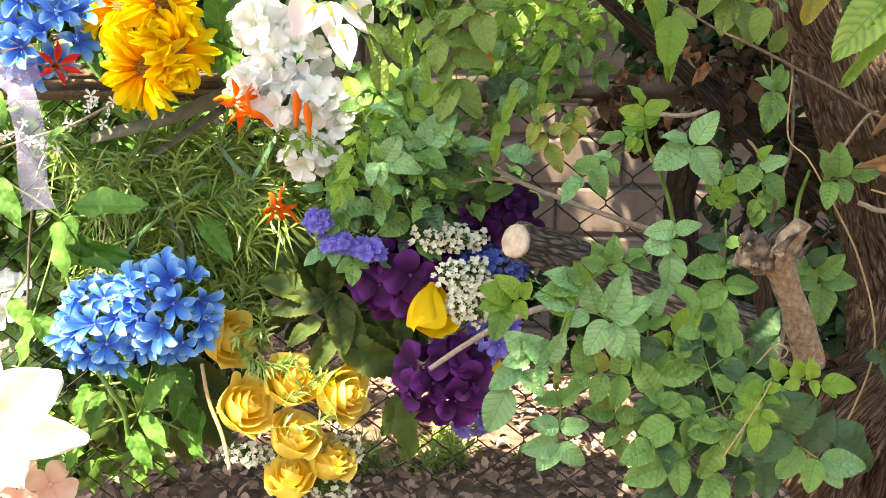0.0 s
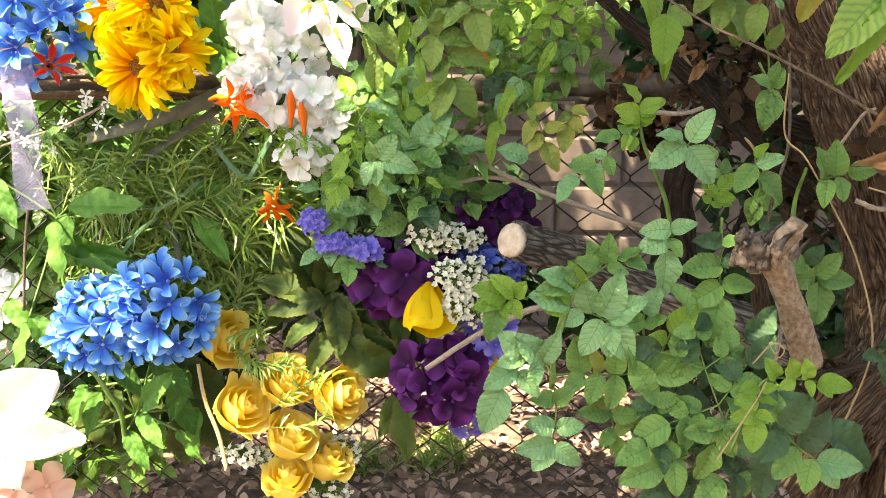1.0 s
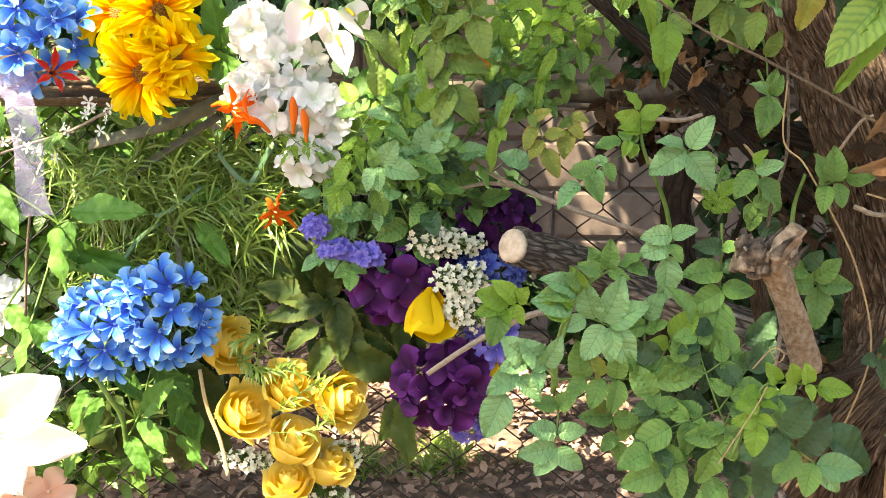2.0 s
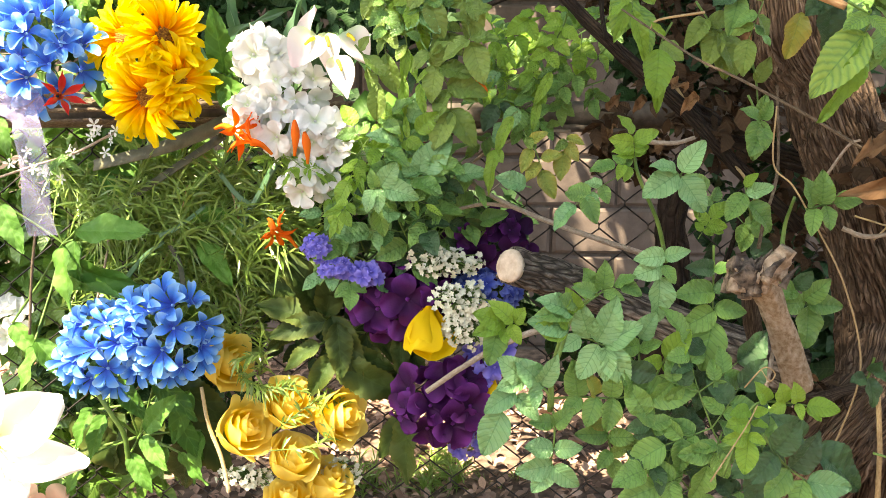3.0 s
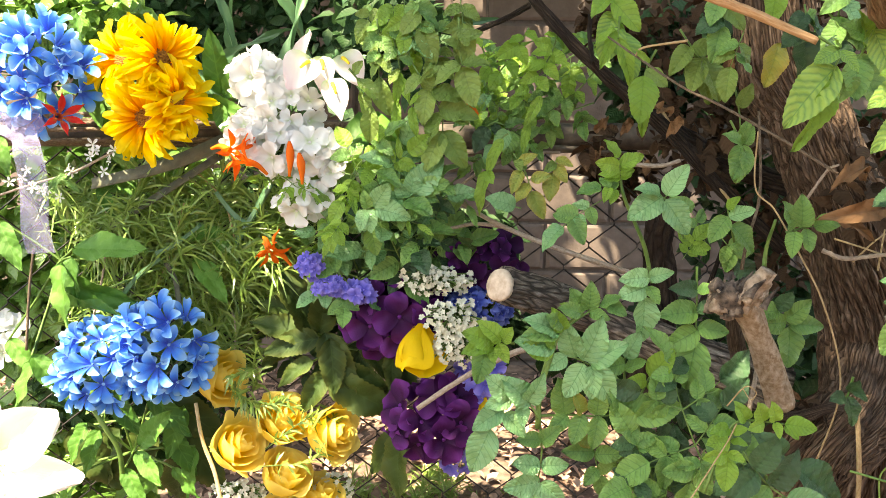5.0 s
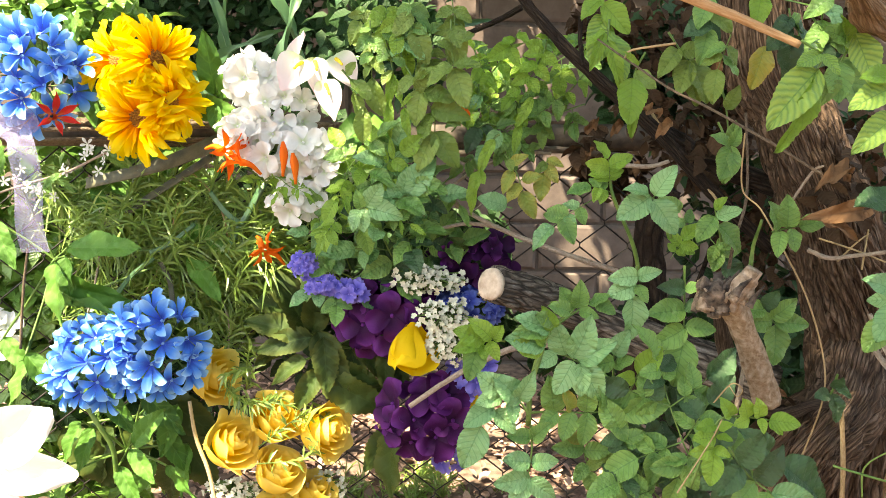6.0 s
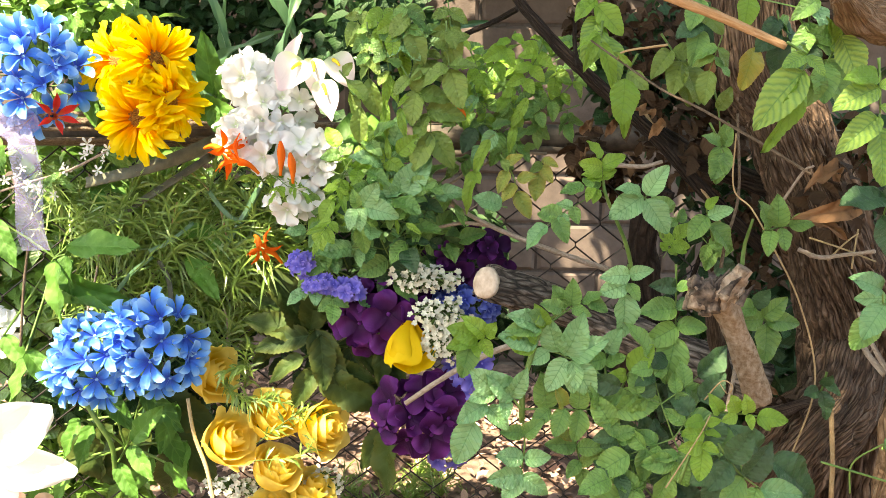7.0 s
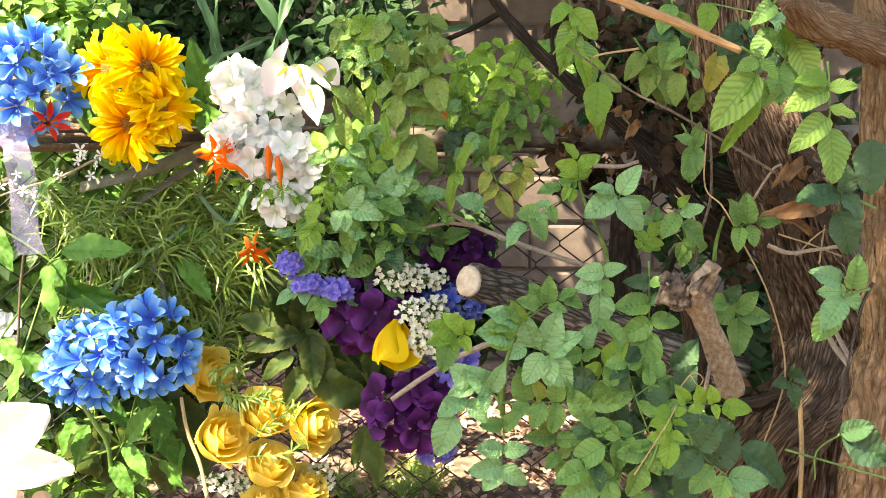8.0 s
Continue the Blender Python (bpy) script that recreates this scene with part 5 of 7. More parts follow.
# sheer ribbon
def build_ribbon():
    ob = thing("ribbon", (-0.507, 1.080, 0.910), "sheer pale lilac organza ribbon hanging down", "ribbon")
    for k, (pts, w) in enumerate(((((-0.548, 1.090, 0.913), (-0.502, 1.070, 0.896), (-0.482, 1.060, 0.866), (-0.482, 1.060, 0.804), (-0.483, 1.070, 0.740)), 0.017), (((-0.525, 1.080, 0.903), (-0.488, 1.060, 0.910), (-0.475, 1.070, 0.890)), 0.016))):
        line = curve(pts, 8)
        sh = Shape()
        grid, uvs = [], []
        for i, p in enumerate(line):
            t = (line[min(i + 1, len(line) - 1)] - line[max(i - 1, 0)]).normalized()
            side = t.cross(Vector((0.15, -1, 0.1))).normalized()
            grid.append([p + side * w * s + Vector((0, 0.004 * math.sin(3 * s + i * 0.5), 0)) for s in (-1, -0.5, 0, 0.5, 1)])
            uvs.append([(s, i / len(line)) for s in (-1, -0.5, 0, 0.5, 1)])
        sh.sheet(grid, uvs)
        part("tail", sh, SHEER, ob)


build_ribbon()

# white-blossom twig along the rail
tw = thing("blossom_twig", (-0.550, 1.100, 0.806), "thin brown twig with small white cloth blossoms", "twig")
line = curve([(-0.558, 1.090, 0.805), (-0.498, 1.090, 0.825), (-0.442, 1.080, 0.841), (-0.390, 1.080, 0.866), (-0.366, 1.090, 0.872)], 8)
sh = Shape()
sh.tube(line, 0.0016, 6)
part("stem", sh, TWIG, tw)
WHITESTAR = floret_kinds("blossom", WHITE, 3, petals=5, width=0.45, cup=0.3, lift=0.5, droop=0.2)
for i in range(20):
    p = line[rng.randrange(4, len(line))] + Vector((rng.uniform(-0.02, 0.03), -0.005, rng.uniform(-0.025, 0.03)))
    attach(new("blossom", rng.choice(WHITESTAR)), tw, turn_to(p, jitter(UP, 0.6), jitter((0, -1, 0.3), 0.5), rng.uniform(0.011, 0.017)))
for i in range(14):
    p = line[rng.randrange(8, len(line))]
    attach(new("leaf", rng.choice(LEAVES["narrow"])), tw, turn_to(p, jitter((0.5, -0.2, -0.4), 0.6), jitter(FACE, 0.3), rng.uniform(0.02, 0.035)))

# ---- dark cloth leaves ----
def cloth_leaves(root, tips, tone, label, size_up=1.0, name="cloth_foliage"):
    ob = thing(name, root, label, "cloth foliage", "cloth foliage")
    sh = Shape()
    for i, (a, b) in enumerate(tips):
        d = Vector(b) - Vector(a)
        attach(new("leaf", LEAVES[tone][(i * 3 + 1) % 4]), ob, turn_to(a, d, jitter((0, -1, 0.35), 0.35), d.length * size_up))
        sh.tube([root, (Vector(root) + Vector(a)) / 2 + Vector((0, 0.005, 0)), a], 0.0016, 5, caps=False)
    part("stem", sh, STEM, ob)
    return ob


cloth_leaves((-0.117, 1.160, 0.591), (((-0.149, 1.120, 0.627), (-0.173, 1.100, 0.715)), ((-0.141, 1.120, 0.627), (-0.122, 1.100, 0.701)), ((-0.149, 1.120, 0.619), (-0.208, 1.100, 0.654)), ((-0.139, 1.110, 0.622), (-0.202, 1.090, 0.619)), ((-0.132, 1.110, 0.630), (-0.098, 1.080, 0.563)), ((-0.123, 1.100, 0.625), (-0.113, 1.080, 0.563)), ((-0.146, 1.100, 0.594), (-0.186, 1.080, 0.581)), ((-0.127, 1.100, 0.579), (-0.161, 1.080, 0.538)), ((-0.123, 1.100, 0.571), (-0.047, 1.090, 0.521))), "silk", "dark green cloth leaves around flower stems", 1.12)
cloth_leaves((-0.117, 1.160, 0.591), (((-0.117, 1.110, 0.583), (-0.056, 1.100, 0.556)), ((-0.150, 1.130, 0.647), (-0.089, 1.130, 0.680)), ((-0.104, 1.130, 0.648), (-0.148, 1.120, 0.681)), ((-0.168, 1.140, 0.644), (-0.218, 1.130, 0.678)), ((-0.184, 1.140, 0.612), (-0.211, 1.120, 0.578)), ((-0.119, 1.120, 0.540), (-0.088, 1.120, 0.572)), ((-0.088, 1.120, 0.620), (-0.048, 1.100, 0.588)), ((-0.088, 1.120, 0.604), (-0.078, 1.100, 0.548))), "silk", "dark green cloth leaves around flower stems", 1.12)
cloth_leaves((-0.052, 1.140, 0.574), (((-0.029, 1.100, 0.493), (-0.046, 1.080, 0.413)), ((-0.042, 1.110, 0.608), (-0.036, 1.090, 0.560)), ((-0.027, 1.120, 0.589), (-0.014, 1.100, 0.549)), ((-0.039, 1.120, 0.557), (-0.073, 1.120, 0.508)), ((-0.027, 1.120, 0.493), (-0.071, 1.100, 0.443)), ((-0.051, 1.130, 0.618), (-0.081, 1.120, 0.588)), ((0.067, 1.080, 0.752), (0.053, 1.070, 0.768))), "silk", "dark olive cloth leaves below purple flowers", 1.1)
cloth_leaves((-0.275, 1.170, 0.924), (((-0.269, 1.140, 0.942), (-0.264, 1.100, 1.005)), ((-0.262, 1.130, 0.938), (-0.234, 1.100, 0.972)), ((-0.302, 1.140, 0.930), (-0.239, 1.100, 0.916)), ((-0.266, 1.120, 0.930), (-0.255, 1.100, 0.892)), ((-0.430, 1.130, 0.950), (-0.420, 1.110, 0.904)), ((-0.448, 1.140, 0.972), (-0.453, 1.130, 1.037)), ((-0.450, 1.140, 0.943), (-0.413, 1.120, 0.907))), "cloth", "green cloth leaves beside sunflowers", 1.15)
cloth_leaves((-0.507, 1.160, 0.714), (((-0.465, 1.080, 0.726), (-0.456, 1.050, 0.656)), ((-0.451, 1.090, 0.744), (-0.359, 1.070, 0.752)), ((-0.460, 1.100, 0.730), (-0.457, 1.080, 0.678)), ((-0.470, 1.100, 0.696), (-0.389, 1.090, 0.662)), ((-0.577, 1.140, 0.771), (-0.547, 1.120, 0.713)), ((-0.524, 1.100, 0.587), (-0.540, 1.080, 0.531)), ((-0.523, 1.100, 0.595), (-0.476, 1.090, 0.544)), ((-0.576, 1.140, 0.605), (-0.537, 1.120, 0.564)), ((-0.561, 1.130, 0.884), (-0.545, 1.110, 0.841))), "cloth", "pointed green leaves hanging by a dark stem", 1.1)
cloth_leaves((-0.422, 1.160, 0.432), (((-0.377, 1.080, 0.479), (-0.337, 1.060, 0.524)), ((-0.377, 1.070, 0.475), (-0.344, 1.050, 0.446)), ((-0.398, 1.080, 0.446), (-0.373, 1.060, 0.409)), ((-0.454, 1.100, 0.501), (-0.483, 1.090, 0.456)), ((-0.449, 1.120, 0.484), (-0.466, 1.100, 0.435)), ((-0.341, 1.100, 0.438), (-0.305, 1.080, 0.408)), ((-0.362, 1.140, 0.477), (-0.326, 1.120, 0.428))), "cloth", "green cloth leaves below blue flowers", 1.2)
cloth_leaves((-0.422, 1.160, 0.432), (((-0.337, 1.140, 0.511), (-0.356, 1.120, 0.453)), ((-0.384, 1.140, 0.527), (-0.331, 1.120, 0.486)), ((-0.430, 1.120, 0.533), (-0.392, 1.100, 0.494)), ((-0.373, 1.140, 0.426), (-0.407, 1.120, 0.384)), ((-0.324, 1.140, 0.452), (-0.335, 1.120, 0.394)), ((-0.474, 1.100, 0.426), (-0.490, 1.080, 0.387)), ((-0.538, 1.100, 0.417), (-0.506, 1.080, 0.387))), "cloth", "green cloth leaves below blue flowers", 1.2)
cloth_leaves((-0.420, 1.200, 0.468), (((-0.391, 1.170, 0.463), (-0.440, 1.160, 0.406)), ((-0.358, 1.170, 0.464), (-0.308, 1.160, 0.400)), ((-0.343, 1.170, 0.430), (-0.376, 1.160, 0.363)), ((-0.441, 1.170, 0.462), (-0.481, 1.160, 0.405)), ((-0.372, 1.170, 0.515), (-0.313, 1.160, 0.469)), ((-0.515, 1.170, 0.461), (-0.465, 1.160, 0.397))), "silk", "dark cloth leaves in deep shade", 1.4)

# ---- living vine: leaf sprays and shoots ----
GL = "green vine leaves in light shade"
R4 = "fresh green serrated vine leaves over the fence"
# near mass, leaf by leaf
vine_leaf([(0.131, 0.800, 0.704), (0.149, 0.800, 0.702), (0.164, 0.800, 0.695)], [((0.142, 0.798, 0.704), (0.126, 0.788, 0.696), "skysheen"), ((0.150, 0.798, 0.703), (0.140, 0.788, 0.730), "skysheen"), ((0.157, 0.798, 0.700), (0.173, 0.788, 0.731), "skysheen"), ((0.163, 0.798, 0.697), (0.185, 0.788, 0.717), "skysheen"), ((0.158, 0.798, 0.697), (0.144, 0.788, 0.672), "skysheen"), ((0.165, 0.798, 0.695), (0.163, 0.788, 0.671), "skysheen"), ((0.165, 0.798, 0.695), (0.181, 0.788, 0.666), "skysheen")], 700, R4)
vine_leaf([(0.118, 0.805, 0.643), (0.147, 0.805, 0.645), (0.176, 0.805, 0.644), (0.204, 0.805, 0.649)], [((0.143, 0.803, 0.646), (0.139, 0.793, 0.676), "green"), ((0.146, 0.803, 0.645), (0.130, 0.793, 0.636), "green"), ((0.159, 0.803, 0.647), (0.156, 0.793, 0.666), "yellowing"), ((0.160, 0.803, 0.646), (0.152, 0.793, 0.625), "green"), ((0.173, 0.803, 0.646), (0.173, 0.793, 0.669), "green"), ((0.175, 0.803, 0.645), (0.170, 0.793, 0.621), "green"), ((0.194, 0.803, 0.647), (0.193, 0.793, 0.678), "green"), ((0.196, 0.803, 0.647), (0.209, 0.793, 0.626), "green"), ((0.203, 0.803, 0.650), (0.242, 0.793, 0.657), "green")], 701, R4)
vine_leaf([(0.117, 0.785, 0.650), (0.109, 0.785, 0.661), (0.092, 0.785, 0.668), (0.082, 0.785, 0.652), (0.074, 0.785, 0.638)], [((0.109, 0.783, 0.662), (0.093, 0.773, 0.687), "skysheen"), ((0.105, 0.783, 0.665), (0.119, 0.773, 0.684), "skysheen"), ((0.094, 0.783, 0.669), (0.073, 0.773, 0.688), "skysheen"), ((0.092, 0.783, 0.668), (0.072, 0.773, 0.667), "skysheen"), ((0.085, 0.783, 0.657), (0.061, 0.773, 0.649), "skysheen"), ((0.086, 0.783, 0.654), (0.102, 0.773, 0.641), "skysheen"), ((0.101, 0.783, 0.664), (0.103, 0.773, 0.649), "skysheen"), ((0.074, 0.783, 0.639), (0.058, 0.773, 0.607), "skysheen")], 702, R4)
vine_leaf([(0.095, 0.800, 0.714), (0.079, 0.800, 0.716), (0.069, 0.800, 0.711)], [((0.082, 0.798, 0.717), (0.070, 0.788, 0.735), "lime"), ((0.084, 0.798, 0.716), (0.089, 0.788, 0.730), "lime"), ((0.077, 0.798, 0.715), (0.054, 0.788, 0.727), "lime"), ((0.080, 0.798, 0.714), (0.086, 0.788, 0.703), "lime"), ((0.073, 0.798, 0.713), (0.053, 0.788, 0.713), "lime"), ((0.074, 0.798, 0.711), (0.076, 0.788, 0.702), "lime"), ((0.069, 0.798, 0.711), (0.063, 0.788, 0.684), "green")], 703, "light green young vine leaves")
vine_leaf([(0.118, 0.790, 0.642), (0.118, 0.790, 0.670), (0.127, 0.790, 0.705), (0.135, 0.790, 0.730), (0.153, 0.790, 0.746)], [((0.129, 0.788, 0.711), (0.104, 0.778, 0.718), "lime"), ((0.130, 0.788, 0.715), (0.101, 0.778, 0.725), "skysheen"), ((0.133, 0.788, 0.728), (0.111, 0.778, 0.746), "skysheen"), ((0.133, 0.788, 0.729), (0.108, 0.778, 0.733), "green"), ((0.139, 0.788, 0.736), (0.123, 0.778, 0.744), "green"), ((0.129, 0.788, 0.716), (0.122, 0.778, 0.724), "lime"), ((0.151, 0.788, 0.746), (0.137, 0.778, 0.755), "green"), ((0.136, 0.788, 0.730), (0.130, 0.778, 0.746), "lime")], 704, R4, thick=0.0019)
vine_leaf([(0.143, 0.830, 0.719), (0.166, 0.830, 0.737), (0.187, 0.830, 0.750)], [((0.160, 0.828, 0.737), (0.151, 0.818, 0.757), "green"), ((0.165, 0.828, 0.740), (0.168, 0.818, 0.761), "green"), ((0.167, 0.828, 0.737), (0.179, 0.818, 0.736), "green"), ((0.176, 0.828, 0.744), (0.189, 0.818, 0.755), "green"), ((0.181, 0.828, 0.747), (0.196, 0.818, 0.740), "green"), ((0.155, 0.828, 0.733), (0.145, 0.818, 0.746), "lime")], 705, R4)
vine_leaf([(0.219, 0.830, 0.781), (0.219, 0.830, 0.765), (0.218, 0.830, 0.753)], [((0.220, 0.828, 0.771), (0.198, 0.818, 0.774), "skysheen"), ((0.220, 0.828, 0.771), (0.234, 0.818, 0.778), "skysheen"), ((0.219, 0.828, 0.763), (0.195, 0.818, 0.756), "skysheen"), ((0.220, 0.828, 0.763), (0.227, 0.818, 0.752), "green"), ((0.217, 0.828, 0.753), (0.218, 0.818, 0.718), "skysheen")], 706, R4)
vine_leaf([(0.266, 0.835, 0.781), (0.268, 0.835, 0.751), (0.270, 0.835, 0.711)], [((0.267, 0.833, 0.759), (0.248, 0.823, 0.764), "dark"), ((0.267, 0.833, 0.759), (0.278, 0.823, 0.764), "green"), ((0.269, 0.833, 0.738), (0.238, 0.823, 0.740), "green"), ((0.268, 0.833, 0.739), (0.281, 0.823, 0.748), "dark"), ((0.270, 0.833, 0.720), (0.244, 0.823, 0.707), "green"), ((0.270, 0.833, 0.722), (0.292, 0.823, 0.723), "green"), ((0.270, 0.833, 0.710), (0.261, 0.823, 0.671), "green")], 707, R4)
vine_leaf([(0.202, 0.820, 0.665), (0.200, 0.820, 0.685), (0.200, 0.820, 0.699)], [((0.200, 0.818, 0.686), (0.213, 0.808, 0.697), "green"), ((0.200, 0.818, 0.697), (0.207, 0.808, 0.719), "skysheen"), ((0.200, 0.818, 0.691), (0.180, 0.808, 0.690), "green")], 708, R4)
vine_leaf([(0.213, 0.810, 0.661), (0.220, 0.810, 0.678), (0.222, 0.810, 0.683)], [((0.221, 0.808, 0.682), (0.235, 0.798, 0.706), "lime"), ((0.218, 0.808, 0.678), (0.203, 0.798, 0.682), "lime"), ((0.220, 0.808, 0.675), (0.226, 0.798, 0.671), "lime")], 709, "lime green young vine leaves")
vine_leaf([(0.121, 0.800, 0.633), (0.123, 0.800, 0.610), (0.121, 0.800, 0.585)], [((0.121, 0.798, 0.622), (0.105, 0.788, 0.629), "green"), ((0.122, 0.798, 0.620), (0.132, 0.788, 0.635), "green"), ((0.122, 0.798, 0.597), (0.100, 0.788, 0.603), "skysheen"), ((0.123, 0.798, 0.597), (0.142, 0.788, 0.602), "skysheen"), ((0.122, 0.798, 0.581), (0.095, 0.788, 0.580), "skysheen"), ((0.122, 0.798, 0.580), (0.141, 0.788, 0.567), "skysheen"), ((0.121, 0.798, 0.580), (0.106, 0.788, 0.562), "skysheen")], 710, R4)
vine_leaf([(0.177, 0.840, 0.605), (0.181, 0.840, 0.587), (0.186, 0.840, 0.569)], [((0.179, 0.838, 0.594), (0.156, 0.828, 0.598), "green"), ((0.180, 0.838, 0.591), (0.200, 0.828, 0.596), "green"), ((0.184, 0.838, 0.576), (0.171, 0.828, 0.567), "green"), ((0.184, 0.838, 0.574), (0.195, 0.828, 0.584), "olive"), ((0.185, 0.838, 0.569), (0.190, 0.828, 0.551), "green"), ((0.177, 0.838, 0.603), (0.161, 0.828, 0.610), "yellowing")], 711, GL)
vine_leaf([(0.216, 0.850, 0.595), (0.220, 0.850, 0.574), (0.227, 0.850, 0.558)], [((0.218, 0.848, 0.584), (0.198, 0.838, 0.579), "olive"), ((0.220, 0.848, 0.581), (0.237, 0.838, 0.577), "dark"), ((0.223, 0.848, 0.565), (0.205, 0.838, 0.552), "olive"), ((0.225, 0.848, 0.564), (0.233, 0.838, 0.546), "olive"), ((0.217, 0.848, 0.590), (0.224, 0.838, 0.603), "dark")], 712, GL)
vine_leaf([(0.312, 0.870, 0.618), (0.288, 0.870, 0.630), (0.265, 0.870, 0.633)], [((0.299, 0.868, 0.625), (0.291, 0.858, 0.656), "dark"), ((0.296, 0.868, 0.627), (0.305, 0.858, 0.647), "dark"), ((0.287, 0.868, 0.631), (0.275, 0.858, 0.653), "dark"), ((0.288, 0.868, 0.630), (0.286, 0.858, 0.608), "dark"), ((0.276, 0.868, 0.632), (0.260, 0.858, 0.649), "dark"), ((0.274, 0.868, 0.632), (0.270, 0.858, 0.615), "dark"), ((0.299, 0.868, 0.624), (0.303, 0.858, 0.605), "dark")], 713, "vine leaves with shade put into their dark green")
vine_leaf([(0.293, 0.870, 0.562), (0.263, 0.870, 0.580), (0.233, 0.870, 0.586)], [((0.268, 0.868, 0.578), (0.257, 0.858, 0.610), "dark"), ((0.262, 0.868, 0.580), (0.282, 0.858, 0.577), "dark"), ((0.256, 0.868, 0.583), (0.243, 0.858, 0.561), "dark"), ((0.245, 0.868, 0.584), (0.229, 0.858, 0.610), "dark"), ((0.280, 0.868, 0.569), (0.273, 0.858, 0.546), "dark"), ((0.289, 0.868, 0.566), (0.304, 0.858, 0.562), "dark"), ((0.247, 0.868, 0.584), (0.219, 0.858, 0.585), "dark")], 714, "vine leaves with shade put into their dark green")
vine_leaf([(0.236, 0.690, 0.629), (0.248, 0.690, 0.670), (0.257, 0.690, 0.688), (0.280, 0.690, 0.689), (0.293, 0.690, 0.687)], [((0.263, 0.688, 0.690), (0.255, 0.678, 0.706), "lime"), ((0.276, 0.688, 0.690), (0.268, 0.678, 0.708), "lime"), ((0.277, 0.688, 0.689), (0.263, 0.678, 0.687), "lime"), ((0.285, 0.688, 0.690), (0.282, 0.678, 0.707), "lime"), ((0.286, 0.688, 0.689), (0.286, 0.678, 0.682), "lime"), ((0.293, 0.688, 0.688), (0.315, 0.678, 0.689), "lime"), ((0.293, 0.688, 0.687), (0.301, 0.678, 0.680), "lime"), ((0.251, 0.688, 0.683), (0.235, 0.678, 0.687), "lime")], 715, "lime green young vine leaves", grow=0.92)
vine_leaf([(0.257, 0.690, 0.686), (0.253, 0.690, 0.672), (0.252, 0.690, 0.658)], [((0.252, 0.688, 0.673), (0.231, 0.678, 0.675), "lime"), ((0.253, 0.688, 0.674), (0.262, 0.678, 0.676), "lime"), ((0.252, 0.688, 0.663), (0.232, 0.678, 0.664), "lime"), ((0.252, 0.688, 0.664), (0.261, 0.678, 0.662), "lime"), ((0.252, 0.688, 0.659), (0.248, 0.678, 0.634), "lime"), ((0.254, 0.688, 0.681), (0.260, 0.678, 0.688), "lime")], 716, "lime green young vine leaves", grow=0.92)
vine_leaf([(0.276, 0.720, 0.651), (0.290, 0.720, 0.631), (0.301, 0.720, 0.620), (0.317, 0.720, 0.609)], [((0.286, 0.718, 0.636), (0.297, 0.708, 0.660), "dark"), ((0.288, 0.718, 0.633), (0.269, 0.708, 0.620), "dark"), ((0.300, 0.718, 0.622), (0.317, 0.708, 0.645), "dark"), ((0.299, 0.718, 0.621), (0.282, 0.708, 0.603), "green"), ((0.314, 0.718, 0.611), (0.341, 0.708, 0.611), "skysheen"), ((0.311, 0.718, 0.612), (0.302, 0.708, 0.594), "green"), ((0.317, 0.718, 0.609), (0.327, 0.708, 0.595), "skysheen")], 717, R4)
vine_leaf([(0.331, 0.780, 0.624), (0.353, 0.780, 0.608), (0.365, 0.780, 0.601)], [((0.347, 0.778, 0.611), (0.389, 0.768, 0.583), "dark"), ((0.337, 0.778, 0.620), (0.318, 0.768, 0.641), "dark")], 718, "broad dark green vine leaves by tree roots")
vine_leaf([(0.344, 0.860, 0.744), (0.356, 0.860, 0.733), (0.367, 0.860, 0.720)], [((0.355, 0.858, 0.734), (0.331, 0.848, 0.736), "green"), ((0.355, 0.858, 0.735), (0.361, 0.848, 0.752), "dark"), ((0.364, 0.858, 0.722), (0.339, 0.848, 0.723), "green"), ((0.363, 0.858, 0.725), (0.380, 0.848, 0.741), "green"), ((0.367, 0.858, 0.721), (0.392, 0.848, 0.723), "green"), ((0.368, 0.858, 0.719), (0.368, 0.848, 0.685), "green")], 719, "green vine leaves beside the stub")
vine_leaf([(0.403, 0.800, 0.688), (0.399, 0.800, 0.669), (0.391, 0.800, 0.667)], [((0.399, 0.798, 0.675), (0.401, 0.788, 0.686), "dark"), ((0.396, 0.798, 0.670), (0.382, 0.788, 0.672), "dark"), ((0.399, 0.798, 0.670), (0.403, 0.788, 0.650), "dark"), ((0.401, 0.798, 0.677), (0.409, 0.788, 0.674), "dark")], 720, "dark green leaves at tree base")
vine_leaf([(0.348, 0.840, 0.814), (0.362, 0.840, 0.818), (0.373, 0.840, 0.820)], [((0.353, 0.838, 0.817), (0.345, 0.828, 0.840), "green"), ((0.361, 0.838, 0.819), (0.358, 0.828, 0.843), "green"), ((0.356, 0.838, 0.815), (0.349, 0.828, 0.799), "green"), ((0.365, 0.838, 0.818), (0.367, 0.828, 0.801), "green"), ((0.372, 0.838, 0.820), (0.391, 0.828, 0.828), "green")], 721, "green vine leaves on the trunk")
vine_leaf([(0.310, 0.900, 0.916), (0.321, 0.900, 0.897), (0.327, 0.900, 0.885)], [((0.325, 0.898, 0.893), (0.328, 0.888, 0.906), "green"), ((0.323, 0.898, 0.891), (0.310, 0.888, 0.904), "green"), ((0.326, 0.898, 0.885), (0.315, 0.888, 0.863), "green"), ((0.327, 0.898, 0.886), (0.326, 0.888, 0.869), "green")], 722, "rounded green leaves before the trunk")
vine_shoot([(0.315, 0.800, 0.549), (0.272, 0.790, 0.604), (0.254, 0.790, 0.641), (0.245, 0.800, 0.669)], ["dark", "green"], 0.031, 0.034, 109, "vine leaves by tree roots, green darkened for shade")
